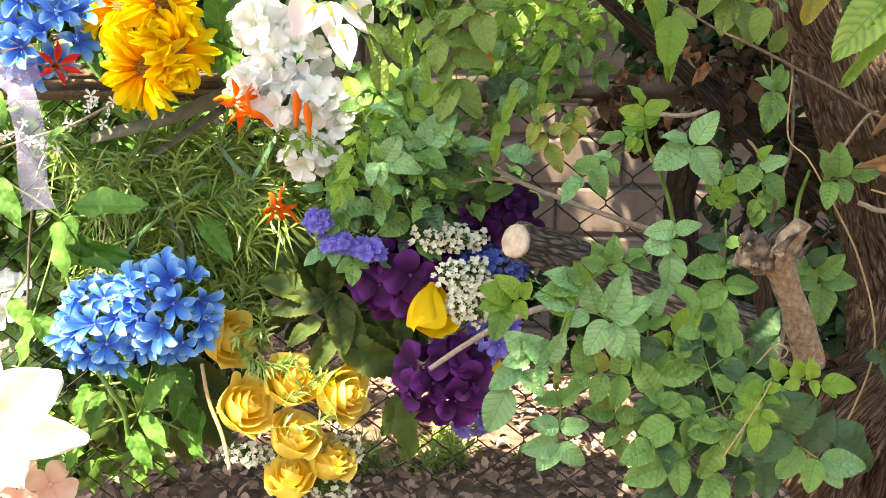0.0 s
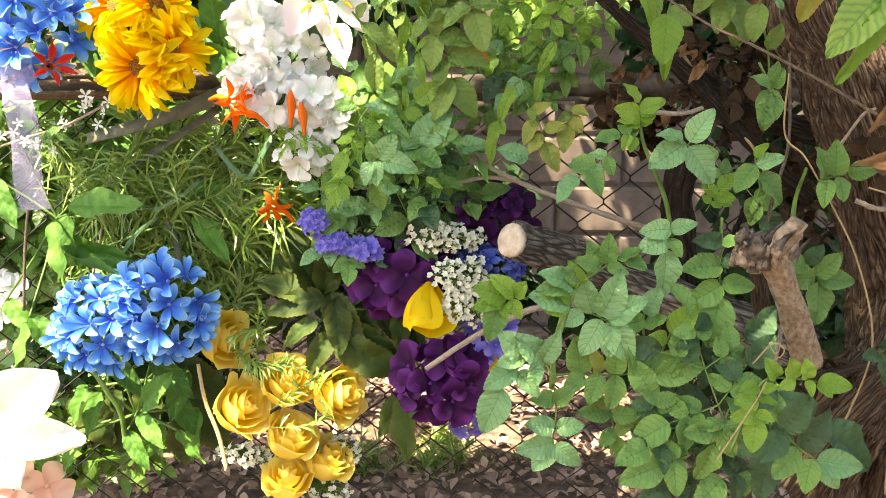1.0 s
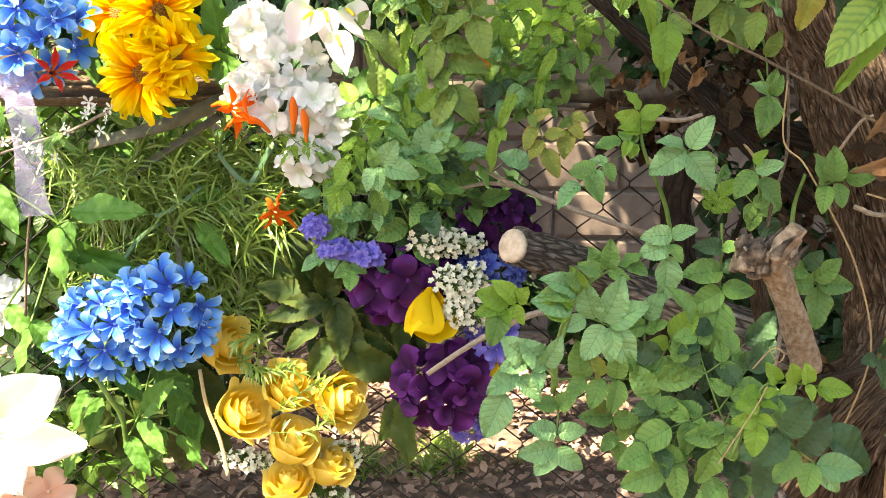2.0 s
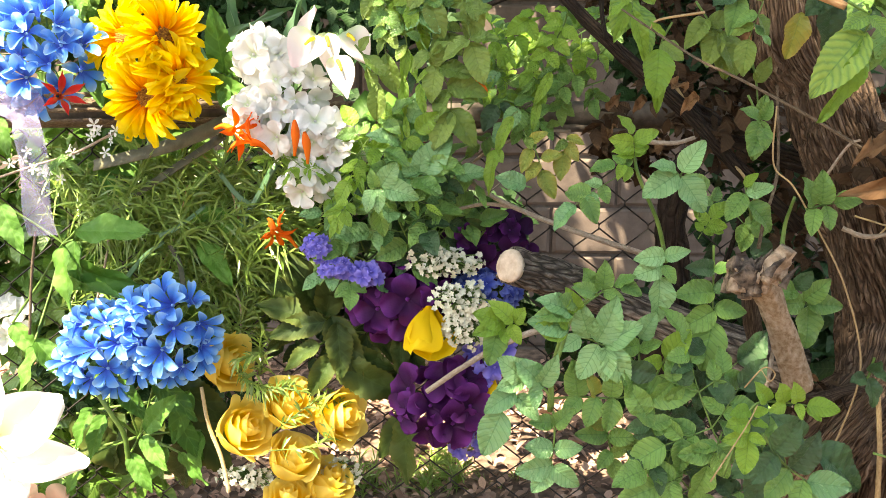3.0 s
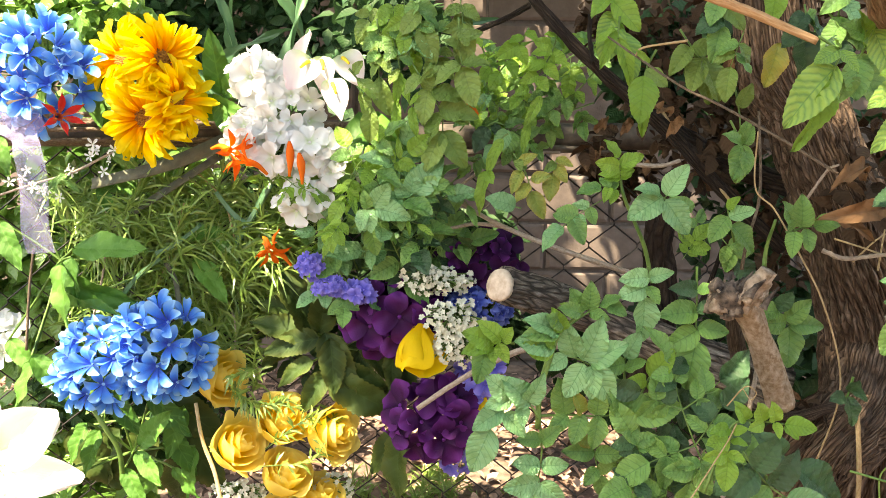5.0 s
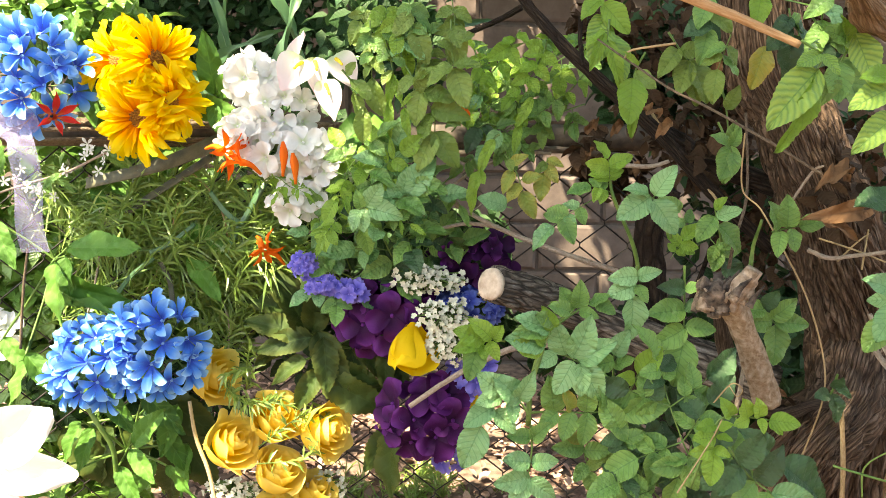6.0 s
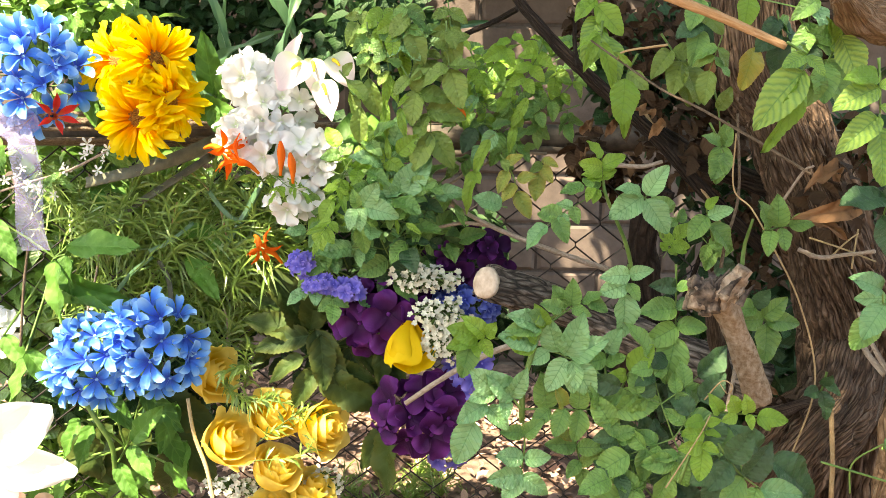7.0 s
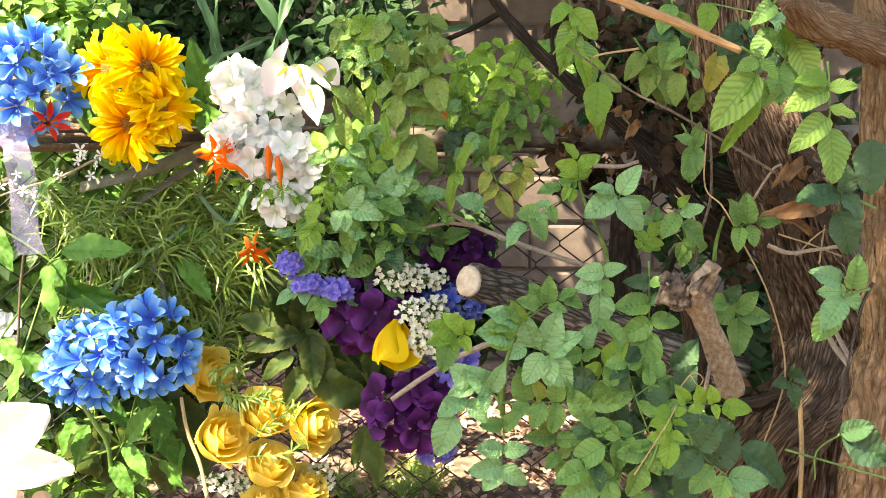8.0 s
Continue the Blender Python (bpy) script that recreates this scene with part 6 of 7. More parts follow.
vine_shoot([(0.264, 0.800, 0.542), (0.235, 0.800, 0.575), (0.218, 0.800, 0.603)], ["green", "dark"], 0.028, 0.034, 111, R4)
leaf_spray((0.206, 0.900, 0.843), (0.199, 0.890, 0.893), ["lime"], 0.02, 4, 130, "bright lime young shoot tip")
leaf_spray((0.209, 0.900, 0.843), (0.176, 0.890, 0.855), ["lime", "green"], 0.022, 2, 131, "bright lime young leaves")
leaf_spray((0.194, 0.920, 0.835), (0.135, 0.900, 0.802), ["green", "skysheen"], 0.026, 3, 132, GL)
leaf_spray((0.266, 0.880, 0.779), (0.281, 0.880, 0.807), ["lime"], 0.018, 3, 133, "small lime green young leaves")
leaf_spray((0.301, 0.920, 0.790), (0.280, 0.920, 0.836), ["dark", "green"], 0.024, 2, 134, GL)
leaf_spray((0.321, 0.930, 0.794), (0.347, 0.930, 0.765), ["green", "dark"], 0.03, 2, 136, GL)
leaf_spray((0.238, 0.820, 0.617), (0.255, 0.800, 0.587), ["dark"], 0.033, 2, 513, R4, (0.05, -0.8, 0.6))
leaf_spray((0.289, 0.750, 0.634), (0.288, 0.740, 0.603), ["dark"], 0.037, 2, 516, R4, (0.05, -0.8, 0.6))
leaf_spray((0.263, 0.770, 0.629), (0.248, 0.760, 0.592), ["green"], 0.033, 2, 517, R4, (0.05, -0.8, 0.6))
leaf_spray((0.235, 0.780, 0.581), (0.207, 0.770, 0.574), ["green"], 0.031, 2, 528, R4, (0.05, -0.8, 0.6))
# near sprays at the upper edge
vine_leaf([(0.194, 0.950, 1.053), (0.202, 0.950, 1.024), (0.209, 0.950, 1.001)], [((0.198, 0.948, 1.036), (0.221, 0.938, 1.012), "lime"), ((0.200, 0.948, 1.024), (0.186, 0.938, 0.997), "veined"), ((0.203, 0.948, 1.017), (0.191, 0.938, 0.978), "veined"), ((0.207, 0.948, 1.004), (0.223, 0.938, 0.967), "veined"), ((0.197, 0.948, 1.041), (0.176, 0.938, 1.028), "lime")], 850, "light green leaves by dark limb")
vine_leaf([(0.263, 0.930, 1.006), (0.276, 0.930, 0.989), (0.287, 0.930, 0.977)], [((0.274, 0.928, 0.989), (0.256, 0.918, 0.970), "olive"), ((0.275, 0.928, 0.988), (0.298, 0.918, 0.988), "olive"), ((0.285, 0.928, 0.978), (0.275, 0.918, 0.950), "olive"), ((0.288, 0.928, 0.977), (0.305, 0.918, 0.944), "olive")], 851, "olive leaves before the trunk")
vine_leaf([(0.321, 0.930, 0.955), (0.329, 0.930, 0.926), (0.333, 0.930, 0.897)], [((0.328, 0.928, 0.929), (0.334, 0.918, 0.949), "olive"), ((0.332, 0.928, 0.897), (0.320, 0.918, 0.904), "green"), ((0.333, 0.928, 0.897), (0.336, 0.918, 0.912), "green"), ((0.333, 0.928, 0.892), (0.330, 0.918, 0.861), "green")], 852, "rounded green leaves before the trunk")
vine_leaf([(0.291, 0.900, 1.046), (0.295, 0.900, 1.025), (0.294, 0.900, 1.003)], [((0.293, 0.898, 1.035), (0.279, 0.888, 1.012), "green"), ((0.294, 0.898, 1.027), (0.309, 0.888, 1.007), "olive"), ((0.293, 0.898, 1.006), (0.286, 0.888, 0.980), "green"), ((0.294, 0.898, 1.014), (0.271, 0.888, 1.001), "dark")], 853, "olive leaves before the trunk")
vine_leaf([(0.273, 0.650, 0.970), (0.287, 0.650, 0.961), (0.286, 0.650, 0.953), (0.284, 0.650, 0.949)], [((0.286, 0.648, 0.962), (0.268, 0.640, 0.953), "veined"), ((0.287, 0.648, 0.961), (0.297, 0.640, 0.949), "veined"), ((0.285, 0.648, 0.951), (0.251, 0.640, 0.918), "veined"), ((0.285, 0.648, 0.949), (0.273, 0.640, 0.896), "narrowlime"), ((0.287, 0.648, 0.963), (0.279, 0.640, 0.968), "narrowlime")], 800, "light green leaves with dark veins close by", thick=0.0008, grow=0.98)
vine_leaf([(0.325, 0.630, 0.959), (0.328, 0.630, 0.941), (0.331, 0.630, 0.914)], [((0.326, 0.628, 0.940), (0.295, 0.620, 0.929), "veined"), ((0.326, 0.628, 0.941), (0.343, 0.620, 0.943), "veined"), ((0.328, 0.628, 0.921), (0.302, 0.620, 0.903), "veined"), ((0.328, 0.628, 0.928), (0.344, 0.620, 0.923), "veined"), ((0.330, 0.628, 0.914), (0.335, 0.620, 0.876), "veined"), ((0.325, 0.628, 0.946), (0.303, 0.620, 0.950), "lime")], 801, "light green leaves with dark veins close by", thick=0.0008, grow=0.98)
vine_leaf([(0.328, 0.680, 0.984), (0.321, 0.680, 0.970), (0.311, 0.680, 0.949)], [((0.323, 0.678, 0.978), (0.335, 0.670, 0.949), "veined"), ((0.318, 0.678, 0.966), (0.317, 0.670, 0.985), "lime"), ((0.313, 0.678, 0.959), (0.313, 0.670, 0.935), "green"), ((0.322, 0.678, 0.972), (0.303, 0.670, 0.981), "green"), ((0.312, 0.678, 0.951), (0.301, 0.670, 0.935), "olive")], 802, "green leaves close by")
vine_leaf([(0.326, 0.720, 1.017), (0.319, 0.720, 1.001), (0.319, 0.720, 0.976)], [((0.322, 0.718, 1.009), (0.307, 0.710, 0.999), "green"), ((0.320, 0.718, 1.005), (0.328, 0.710, 0.989), "skysheen"), ((0.318, 0.718, 0.992), (0.315, 0.710, 0.971), "green"), ((0.271, 0.718, 1.010), (0.266, 0.710, 0.991), "lime")], 803, "green leaves before the trunk")
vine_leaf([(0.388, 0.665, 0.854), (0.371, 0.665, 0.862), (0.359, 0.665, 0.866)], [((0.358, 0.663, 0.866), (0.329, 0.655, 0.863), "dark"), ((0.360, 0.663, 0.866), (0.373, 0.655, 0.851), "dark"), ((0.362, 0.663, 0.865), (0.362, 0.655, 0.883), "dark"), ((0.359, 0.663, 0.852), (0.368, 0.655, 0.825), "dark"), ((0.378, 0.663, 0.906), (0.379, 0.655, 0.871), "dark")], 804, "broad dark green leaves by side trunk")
vine_leaf([(0.410, 0.700, 0.785), (0.396, 0.700, 0.780), (0.385, 0.700, 0.776)], [((0.388, 0.698, 0.777), (0.371, 0.690, 0.758), "skysheen"), ((0.385, 0.698, 0.789), (0.365, 0.690, 0.802), "skysheen"), ((0.394, 0.698, 0.785), (0.396, 0.690, 0.807), "green")], 805, "green leaves on side trunk")
vine_leaf([(0.369, 0.630, 0.694), (0.360, 0.630, 0.690), (0.358, 0.630, 0.688)], [((0.359, 0.628, 0.691), (0.392, 0.620, 0.672), "dark"), ((0.358, 0.628, 0.691), (0.375, 0.620, 0.699), "dark")], 806, "green leaf at tree base")
vine_leaf([(0.259, 0.860, 0.803), (0.250, 0.860, 0.832), (0.236, 0.860, 0.844)], [((0.240, 0.858, 0.845), (0.251, 0.850, 0.870), "skysheen"), ((0.236, 0.858, 0.844), (0.208, 0.850, 0.826), "skysheen"), ((0.239, 0.858, 0.841), (0.259, 0.850, 0.814), "skysheen"), ((0.234, 0.858, 0.846), (0.215, 0.850, 0.856), "skysheen")], 807, GL)
vine_leaf([(0.312, 0.870, 0.799), (0.306, 0.870, 0.821), (0.303, 0.870, 0.831)], [((0.304, 0.868, 0.824), (0.322, 0.860, 0.833), "skysheen"), ((0.303, 0.868, 0.824), (0.286, 0.860, 0.806), "green"), ((0.302, 0.868, 0.832), (0.307, 0.860, 0.842), "lime"), ((0.307, 0.868, 0.816), (0.329, 0.860, 0.798), "green")], 808, GL)
leaf_spray((0.310, 0.720, 0.996), (0.332, 0.700, 0.955), ["green", "dark"], 0.036, 2, 154, "green leaves before the trunk")
leaf_spray((0.407, 0.720, 0.786), (0.391, 0.720, 0.756), ["skysheen", "green"], 0.03, 1, 156, "green leaves on side trunk")
single_leaf((0.217, 0.880, 0.957), (0.216, 0.870, 0.913), "lime", 0, "narrow lime leaf hanging from twig")
leaf_spray((0.273, 0.930, 0.983), (0.292, 0.930, 0.961), ["olive"], 0.034, 1, 158, "olive rounded leaves before the trunk")
leaf_spray((0.309, 0.880, 0.999), (0.296, 0.880, 0.958), ["olive", "green"], 0.03, 2, 159, "olive leaves before the trunk")
single_leaf((0.310, 0.800, 0.981), (0.304, 0.800, 0.944), "yellowing", 1, "yellowing leaf on trunk")
leaf_spray((0.306, 0.750, 1.005), (0.312, 0.750, 0.980), ["dark", "green"], 0.036, 2, 162, "green leaves before the trunk")
# hanging sprays over the rail
HANG = "hanging olive green vine leaves over the rail"
leaf_spray((-0.010, 1.020, 1.054), (0.004, 1.000, 1.004), ["olive", "green"], 0.034, 2, 200, HANG, (0.1, -0.95, 0.3))
leaf_spray((0.041, 1.020, 1.049), (0.047, 1.000, 1.010), ["olive"], 0.036, 1, 201, HANG, (0.1, -0.95, 0.3))
leaf_spray((-0.049, 1.040, 1.033), (-0.054, 1.020, 0.987), ["green", "round"], 0.024, 3, 202, HANG, (0.1, -0.95, 0.3))
leaf_spray((-0.023, 1.040, 1.033), (-0.022, 1.020, 0.994), ["green", "olive"], 0.024, 2, 203, HANG, (0.1, -0.95, 0.3))
leaf_spray((-0.057, 1.050, 1.046), (-0.069, 1.040, 1.020), ["green", "olive"], 0.024, 2, 204, HANG, (0.1, -0.95, 0.3))
leaf_spray((-0.021, 1.020, 1.045), (-0.021, 1.000, 0.998), ["lime"], 0.023, 2, 205, HANG, (0.1, -0.95, 0.3))
leaf_spray((0.046, 1.030, 1.043), (0.045, 1.010, 0.993), ["olive"], 0.024, 2, 206, HANG, (0.1, -0.95, 0.3))
leaf_spray((-0.013, 1.060, 1.029), (-0.010, 1.040, 0.977), ["lime"], 0.025, 3, 207, HANG, (0.1, -0.95, 0.3))
leaf_spray((-0.034, 1.040, 1.049), (-0.035, 1.020, 1.012), ["lime"], 0.031, 2, 208, HANG, (0.1, -0.95, 0.3))
vine_leaf([(0.040, 1.000, 1.024), (0.041, 1.000, 0.994), (0.045, 1.000, 0.973)], [((0.042, 0.998, 1.013), (0.050, 0.988, 0.996), "olive"), ((0.043, 0.998, 0.992), (0.028, 0.988, 1.000), "olive"), ((0.044, 0.998, 0.974), (0.068, 0.988, 0.978), "olive"), ((0.043, 0.998, 0.973), (0.017, 0.988, 0.962), "olive"), ((0.045, 0.998, 0.971), (0.058, 0.988, 0.934), "olive"), ((0.042, 0.998, 1.001), (0.061, 0.988, 1.007), "olive")], 820, HANG)
vine_leaf([(-0.016, 1.010, 1.002), (-0.014, 1.010, 0.981), (0.006, 1.010, 0.948), (0.022, 1.010, 0.921), (0.024, 1.010, 0.900)], [((-0.011, 1.008, 0.975), (-0.021, 0.998, 0.980), "green"), ((-0.001, 1.008, 0.961), (-0.018, 0.998, 0.948), "olive"), ((0.001, 1.008, 0.957), (0.017, 0.998, 0.973), "olive"), ((0.010, 1.008, 0.945), (0.043, 0.998, 0.940), "olive"), ((0.007, 1.008, 0.947), (-0.000, 0.998, 0.914), "olive"), ((0.020, 1.008, 0.925), (0.047, 0.998, 0.914), "olive"), ((0.019, 1.008, 0.926), (0.055, 0.998, 0.922), "olive"), ((0.020, 1.008, 0.921), (0.007, 0.998, 0.892), "olive"), ((0.023, 1.008, 0.900), (0.004, 0.998, 0.864), "olive"), ((0.025, 1.008, 0.900), (0.045, 0.998, 0.866), "olive")], 821, HANG)
vine_leaf([(-0.052, 1.020, 1.024), (-0.050, 1.020, 0.989), (-0.050, 1.020, 0.960)], [((-0.051, 1.018, 1.007), (-0.064, 1.008, 0.994), "green"), ((-0.051, 1.018, 1.003), (-0.036, 1.008, 0.990), "green"), ((-0.050, 1.018, 0.988), (-0.060, 1.008, 0.977), "green"), ((-0.050, 1.018, 0.984), (-0.038, 1.008, 0.969), "olive"), ((-0.049, 1.018, 0.961), (-0.044, 1.008, 0.925), "round"), ((-0.050, 1.018, 0.974), (-0.058, 1.008, 0.965), "olive"), ((-0.052, 1.018, 1.015), (-0.060, 1.008, 1.011), "green")], 822, HANG)
vine_leaf([(-0.039, 1.020, 1.024), (-0.030, 1.020, 0.989), (-0.024, 1.020, 0.960)], [((-0.035, 1.018, 1.012), (-0.024, 1.008, 1.002), "green"), ((-0.031, 1.018, 0.993), (-0.040, 1.008, 0.980), "green"), ((-0.029, 1.018, 0.986), (-0.016, 1.008, 0.981), "olive"), ((-0.025, 1.018, 0.965), (-0.031, 1.008, 0.934), "narrowlime"), ((-0.030, 1.018, 0.934), (-0.030, 1.008, 0.901), "narrowlime"), ((-0.023, 1.018, 0.960), (-0.016, 1.008, 0.933), "narrowlime"), ((-0.026, 1.018, 0.969), (-0.036, 1.008, 0.957), "round")], 823, HANG)
vine_leaf([(-0.004, 1.015, 1.024), (-0.011, 1.015, 1.010), (-0.012, 1.015, 1.003)], [((-0.013, 1.013, 1.002), (-0.024, 1.003, 0.987), "skysheen"), ((-0.010, 1.013, 1.002), (0.008, 1.003, 0.986), "skysheen"), ((-0.009, 1.013, 1.012), (0.004, 1.003, 1.001), "skysheen"), ((-0.011, 1.013, 1.009), (-0.022, 1.003, 1.005), "green"), ((-0.006, 1.013, 1.019), (0.009, 1.003, 1.011), "green")], 824, HANG)
vine_leaf([(-0.082, 1.005, 0.968), (-0.065, 1.005, 0.947), (-0.057, 1.005, 0.928)], [((-0.074, 1.003, 0.958), (-0.052, 0.993, 0.941), "round"), ((-0.070, 1.003, 0.944), (-0.061, 0.993, 0.922), "round"), ((-0.057, 1.003, 0.928), (-0.059, 0.993, 0.896), "round"), ((-0.077, 1.003, 0.963), (-0.068, 0.993, 0.974), "olive")], 825, HANG)
vine_leaf([(0.006, 1.010, 0.948), (-0.009, 1.010, 0.938), (-0.012, 1.010, 0.926)], [((-0.011, 1.008, 0.927), (-0.010, 0.998, 0.898), "narrowlime"), ((-0.001, 1.008, 0.943), (-0.012, 0.998, 0.934), "narrowlime"), ((0.004, 1.008, 0.945), (0.010, 0.998, 0.965), "olive")], 826, HANG)
vine_leaf([(0.013, 1.030, 1.026), (0.015, 1.030, 1.005), (0.018, 1.030, 0.983)], [((0.014, 1.028, 1.014), (0.028, 1.018, 1.020), "green"), ((0.015, 1.028, 1.007), (0.003, 1.018, 0.994), "olive"), ((0.017, 1.028, 0.992), (0.031, 1.018, 0.987), "olive"), ((0.018, 1.028, 0.983), (0.003, 1.018, 0.961), "olive"), ((0.016, 1.028, 0.997), (0.006, 1.018, 0.979), "green"), ((0.018, 1.028, 0.983), (0.033, 1.018, 0.963), "olive")], 827, HANG)
vine_leaf([(0.124, 1.070, 1.022), (0.107, 1.070, 0.992), (0.086, 1.070, 0.964), (0.076, 1.070, 0.941)], [((0.117, 1.068, 1.012), (0.101, 1.058, 1.005), "lime"), ((0.113, 1.068, 1.003), (0.087, 1.058, 0.988), "lime"), ((0.111, 1.068, 1.001), (0.120, 1.058, 0.981), "lime"), ((0.101, 1.068, 0.984), (0.111, 1.058, 0.966), "lime"), ((0.099, 1.068, 0.980), (0.085, 1.058, 0.980), "narrowlime"), ((0.091, 1.068, 0.970), (0.078, 1.058, 0.950), "lime"), ((0.086, 1.068, 0.961), (0.099, 1.058, 0.951), "lime"), ((0.079, 1.068, 0.943), (0.064, 1.058, 0.927), "skysheen"), ((0.076, 1.068, 0.941), (0.058, 1.058, 0.916), "narrowlime"), ((0.121, 1.068, 1.018), (0.133, 1.058, 1.008), "lime")], 828, "fine light green trailing vine leaflets", grow=1.0)
vine_leaf([(0.159, 1.060, 1.019), (0.150, 1.060, 0.991), (0.135, 1.060, 0.966), (0.118, 1.060, 0.943)], [((0.156, 1.058, 1.011), (0.142, 1.048, 1.015), "lime"), ((0.155, 1.058, 1.009), (0.165, 1.048, 1.000), "lime"), ((0.151, 1.058, 0.994), (0.130, 1.048, 0.995), "lime"), ((0.151, 1.058, 0.992), (0.168, 1.048, 0.981), "lime"), ((0.145, 1.058, 0.981), (0.123, 1.048, 0.975), "lime"), ((0.143, 1.058, 0.979), (0.157, 1.048, 0.963), "lime"), ((0.136, 1.058, 0.967), (0.116, 1.048, 0.960), "lime"), ((0.135, 1.058, 0.965), (0.147, 1.048, 0.948), "lime"), ((0.125, 1.058, 0.952), (0.109, 1.048, 0.945), "lime"), ((0.117, 1.058, 0.943), (0.101, 1.048, 0.930), "lime")], 829, "fine light green trailing vine leaflets", grow=1.0)
vine_leaf([(0.067, 1.080, 1.006), (0.074, 1.080, 0.988), (0.083, 1.080, 0.971)], [((0.069, 1.078, 1.001), (0.060, 1.068, 1.012), "lime"), ((0.070, 1.078, 0.998), (0.080, 1.068, 1.007), "narrowlime"), ((0.073, 1.078, 0.990), (0.060, 1.068, 0.976), "lime"), ((0.076, 1.078, 0.986), (0.088, 1.068, 0.994), "narrowlime"), ((0.078, 1.078, 0.977), (0.066, 1.068, 0.964), "lime")], 830, "fine light green trailing vine leaflets", grow=1.0)
vine_leaf([(0.204, 1.070, 0.972), (0.187, 1.070, 0.952), (0.171, 1.070, 0.939), (0.148, 1.070, 0.921)], [((0.196, 1.068, 0.963), (0.208, 1.058, 0.949), "lime"), ((0.194, 1.068, 0.961), (0.179, 1.058, 0.966), "lime"), ((0.184, 1.068, 0.949), (0.191, 1.058, 0.936), "lime"), ((0.181, 1.068, 0.948), (0.166, 1.058, 0.956), "lime"), ((0.171, 1.068, 0.939), (0.174, 1.058, 0.918), "green"), ((0.163, 1.068, 0.932), (0.149, 1.058, 0.941), "green"), ((0.156, 1.068, 0.926), (0.160, 1.058, 0.908), "green"), ((0.148, 1.068, 0.921), (0.134, 1.058, 0.923), "green")], 831, "fine light green trailing vine leaflets", grow=1.0)
vine_leaf([(0.140, 1.050, 0.943), (0.134, 1.050, 0.928), (0.125, 1.050, 0.912), (0.122, 1.050, 0.902)], [((0.139, 1.048, 0.942), (0.123, 1.038, 0.911), "narrowlime"), ((0.125, 1.048, 0.911), (0.118, 1.038, 0.882), "narrowlime")], 832, "narrow light green leaf hanging")
vine_leaf([(0.067, 1.090, 0.896), (0.089, 1.090, 0.910), (0.116, 1.090, 0.897), (0.139, 1.090, 0.881)], [((0.078, 1.088, 0.904), (0.063, 1.078, 0.880), "dark"), ((0.086, 1.088, 0.908), (0.091, 1.078, 0.896), "dark"), ((0.100, 1.088, 0.905), (0.115, 1.078, 0.915), "green"), ((0.111, 1.088, 0.899), (0.102, 1.078, 0.875), "green"), ((0.122, 1.088, 0.894), (0.139, 1.078, 0.902), "green"), ((0.133, 1.088, 0.885), (0.146, 1.078, 0.870), "green"), ((0.127, 1.088, 0.889), (0.116, 1.078, 0.870), "green"), ((0.139, 1.088, 0.881), (0.153, 1.078, 0.884), "olive")], 833, "green vine leaves in light shade")
vine_leaf([(0.103, 1.060, 0.902), (0.090, 1.060, 0.886), (0.077, 1.060, 0.865)], [((0.102, 1.058, 0.901), (0.087, 1.048, 0.881), "skysheen"), ((0.087, 1.058, 0.885), (0.076, 1.048, 0.860), "skysheen")], 834, "green vine leaves in light shade")
vine_leaf([(0.107, 1.030, 0.875), (0.121, 1.030, 0.854), (0.129, 1.030, 0.832)], [((0.117, 1.028, 0.855), (0.105, 1.018, 0.837), "yellowing"), ((0.126, 1.028, 0.840), (0.112, 1.018, 0.823), "yellowing"), ((0.128, 1.028, 0.846), (0.146, 1.018, 0.850), "yellowing"), ((0.129, 1.028, 0.831), (0.140, 1.018, 0.805), "yellowing"), ((0.114, 1.028, 0.864), (0.127, 1.018, 0.873), "yellowing"), ((0.111, 1.028, 0.869), (0.115, 1.018, 0.858), "olive")], 835, "yellowing green leaves hanging by the mesh")
vine_leaf([(0.160, 1.040, 0.871), (0.156, 1.040, 0.858), (0.156, 1.040, 0.853)], [((0.155, 1.038, 0.853), (0.151, 1.028, 0.825), "yellowing"), ((0.157, 1.038, 0.862), (0.168, 1.028, 0.846), "yellowing"), ((0.158, 1.038, 0.864), (0.146, 1.028, 0.858), "olive"), ((0.159, 1.038, 0.869), (0.172, 1.028, 0.865), "yellowing")], 836, "yellowing green leaves hanging by the mesh")
vine_leaf([(0.116, 1.010, 0.813), (0.111, 1.010, 0.814), (0.109, 1.010, 0.815)], [((0.109, 1.008, 0.815), (0.082, 0.998, 0.827), "skysheen")], 837, "rounded green leaf on the fence")
vine_leaf([(0.100, 1.030, 0.898), (0.092, 1.030, 0.890), (0.077, 1.030, 0.857), (0.071, 1.030, 0.842)], [((0.094, 1.028, 0.892), (0.073, 1.018, 0.860), "narrowlime"), ((0.077, 1.028, 0.855), (0.061, 1.018, 0.815), "narrowlime"), ((0.076, 1.028, 0.854), (0.082, 1.018, 0.843), "lime")], 838, "narrow light green leaf hanging")
vine_leaf([(-0.070, 0.990, 0.808), (-0.056, 0.990, 0.813), (-0.051, 0.990, 0.813)], [((-0.051, 0.988, 0.813), (-0.019, 0.978, 0.809), "skysheen"), ((-0.053, 0.988, 0.814), (-0.038, 0.978, 0.838), "skysheen"), ((-0.055, 0.988, 0.812), (-0.057, 0.978, 0.791), "skysheen"), ((-0.062, 0.988, 0.811), (-0.070, 0.978, 0.793), "skysheen"), ((-0.060, 0.988, 0.813), (-0.061, 0.978, 0.828), "green")], 839, "bright green vine leaves below white flowers")
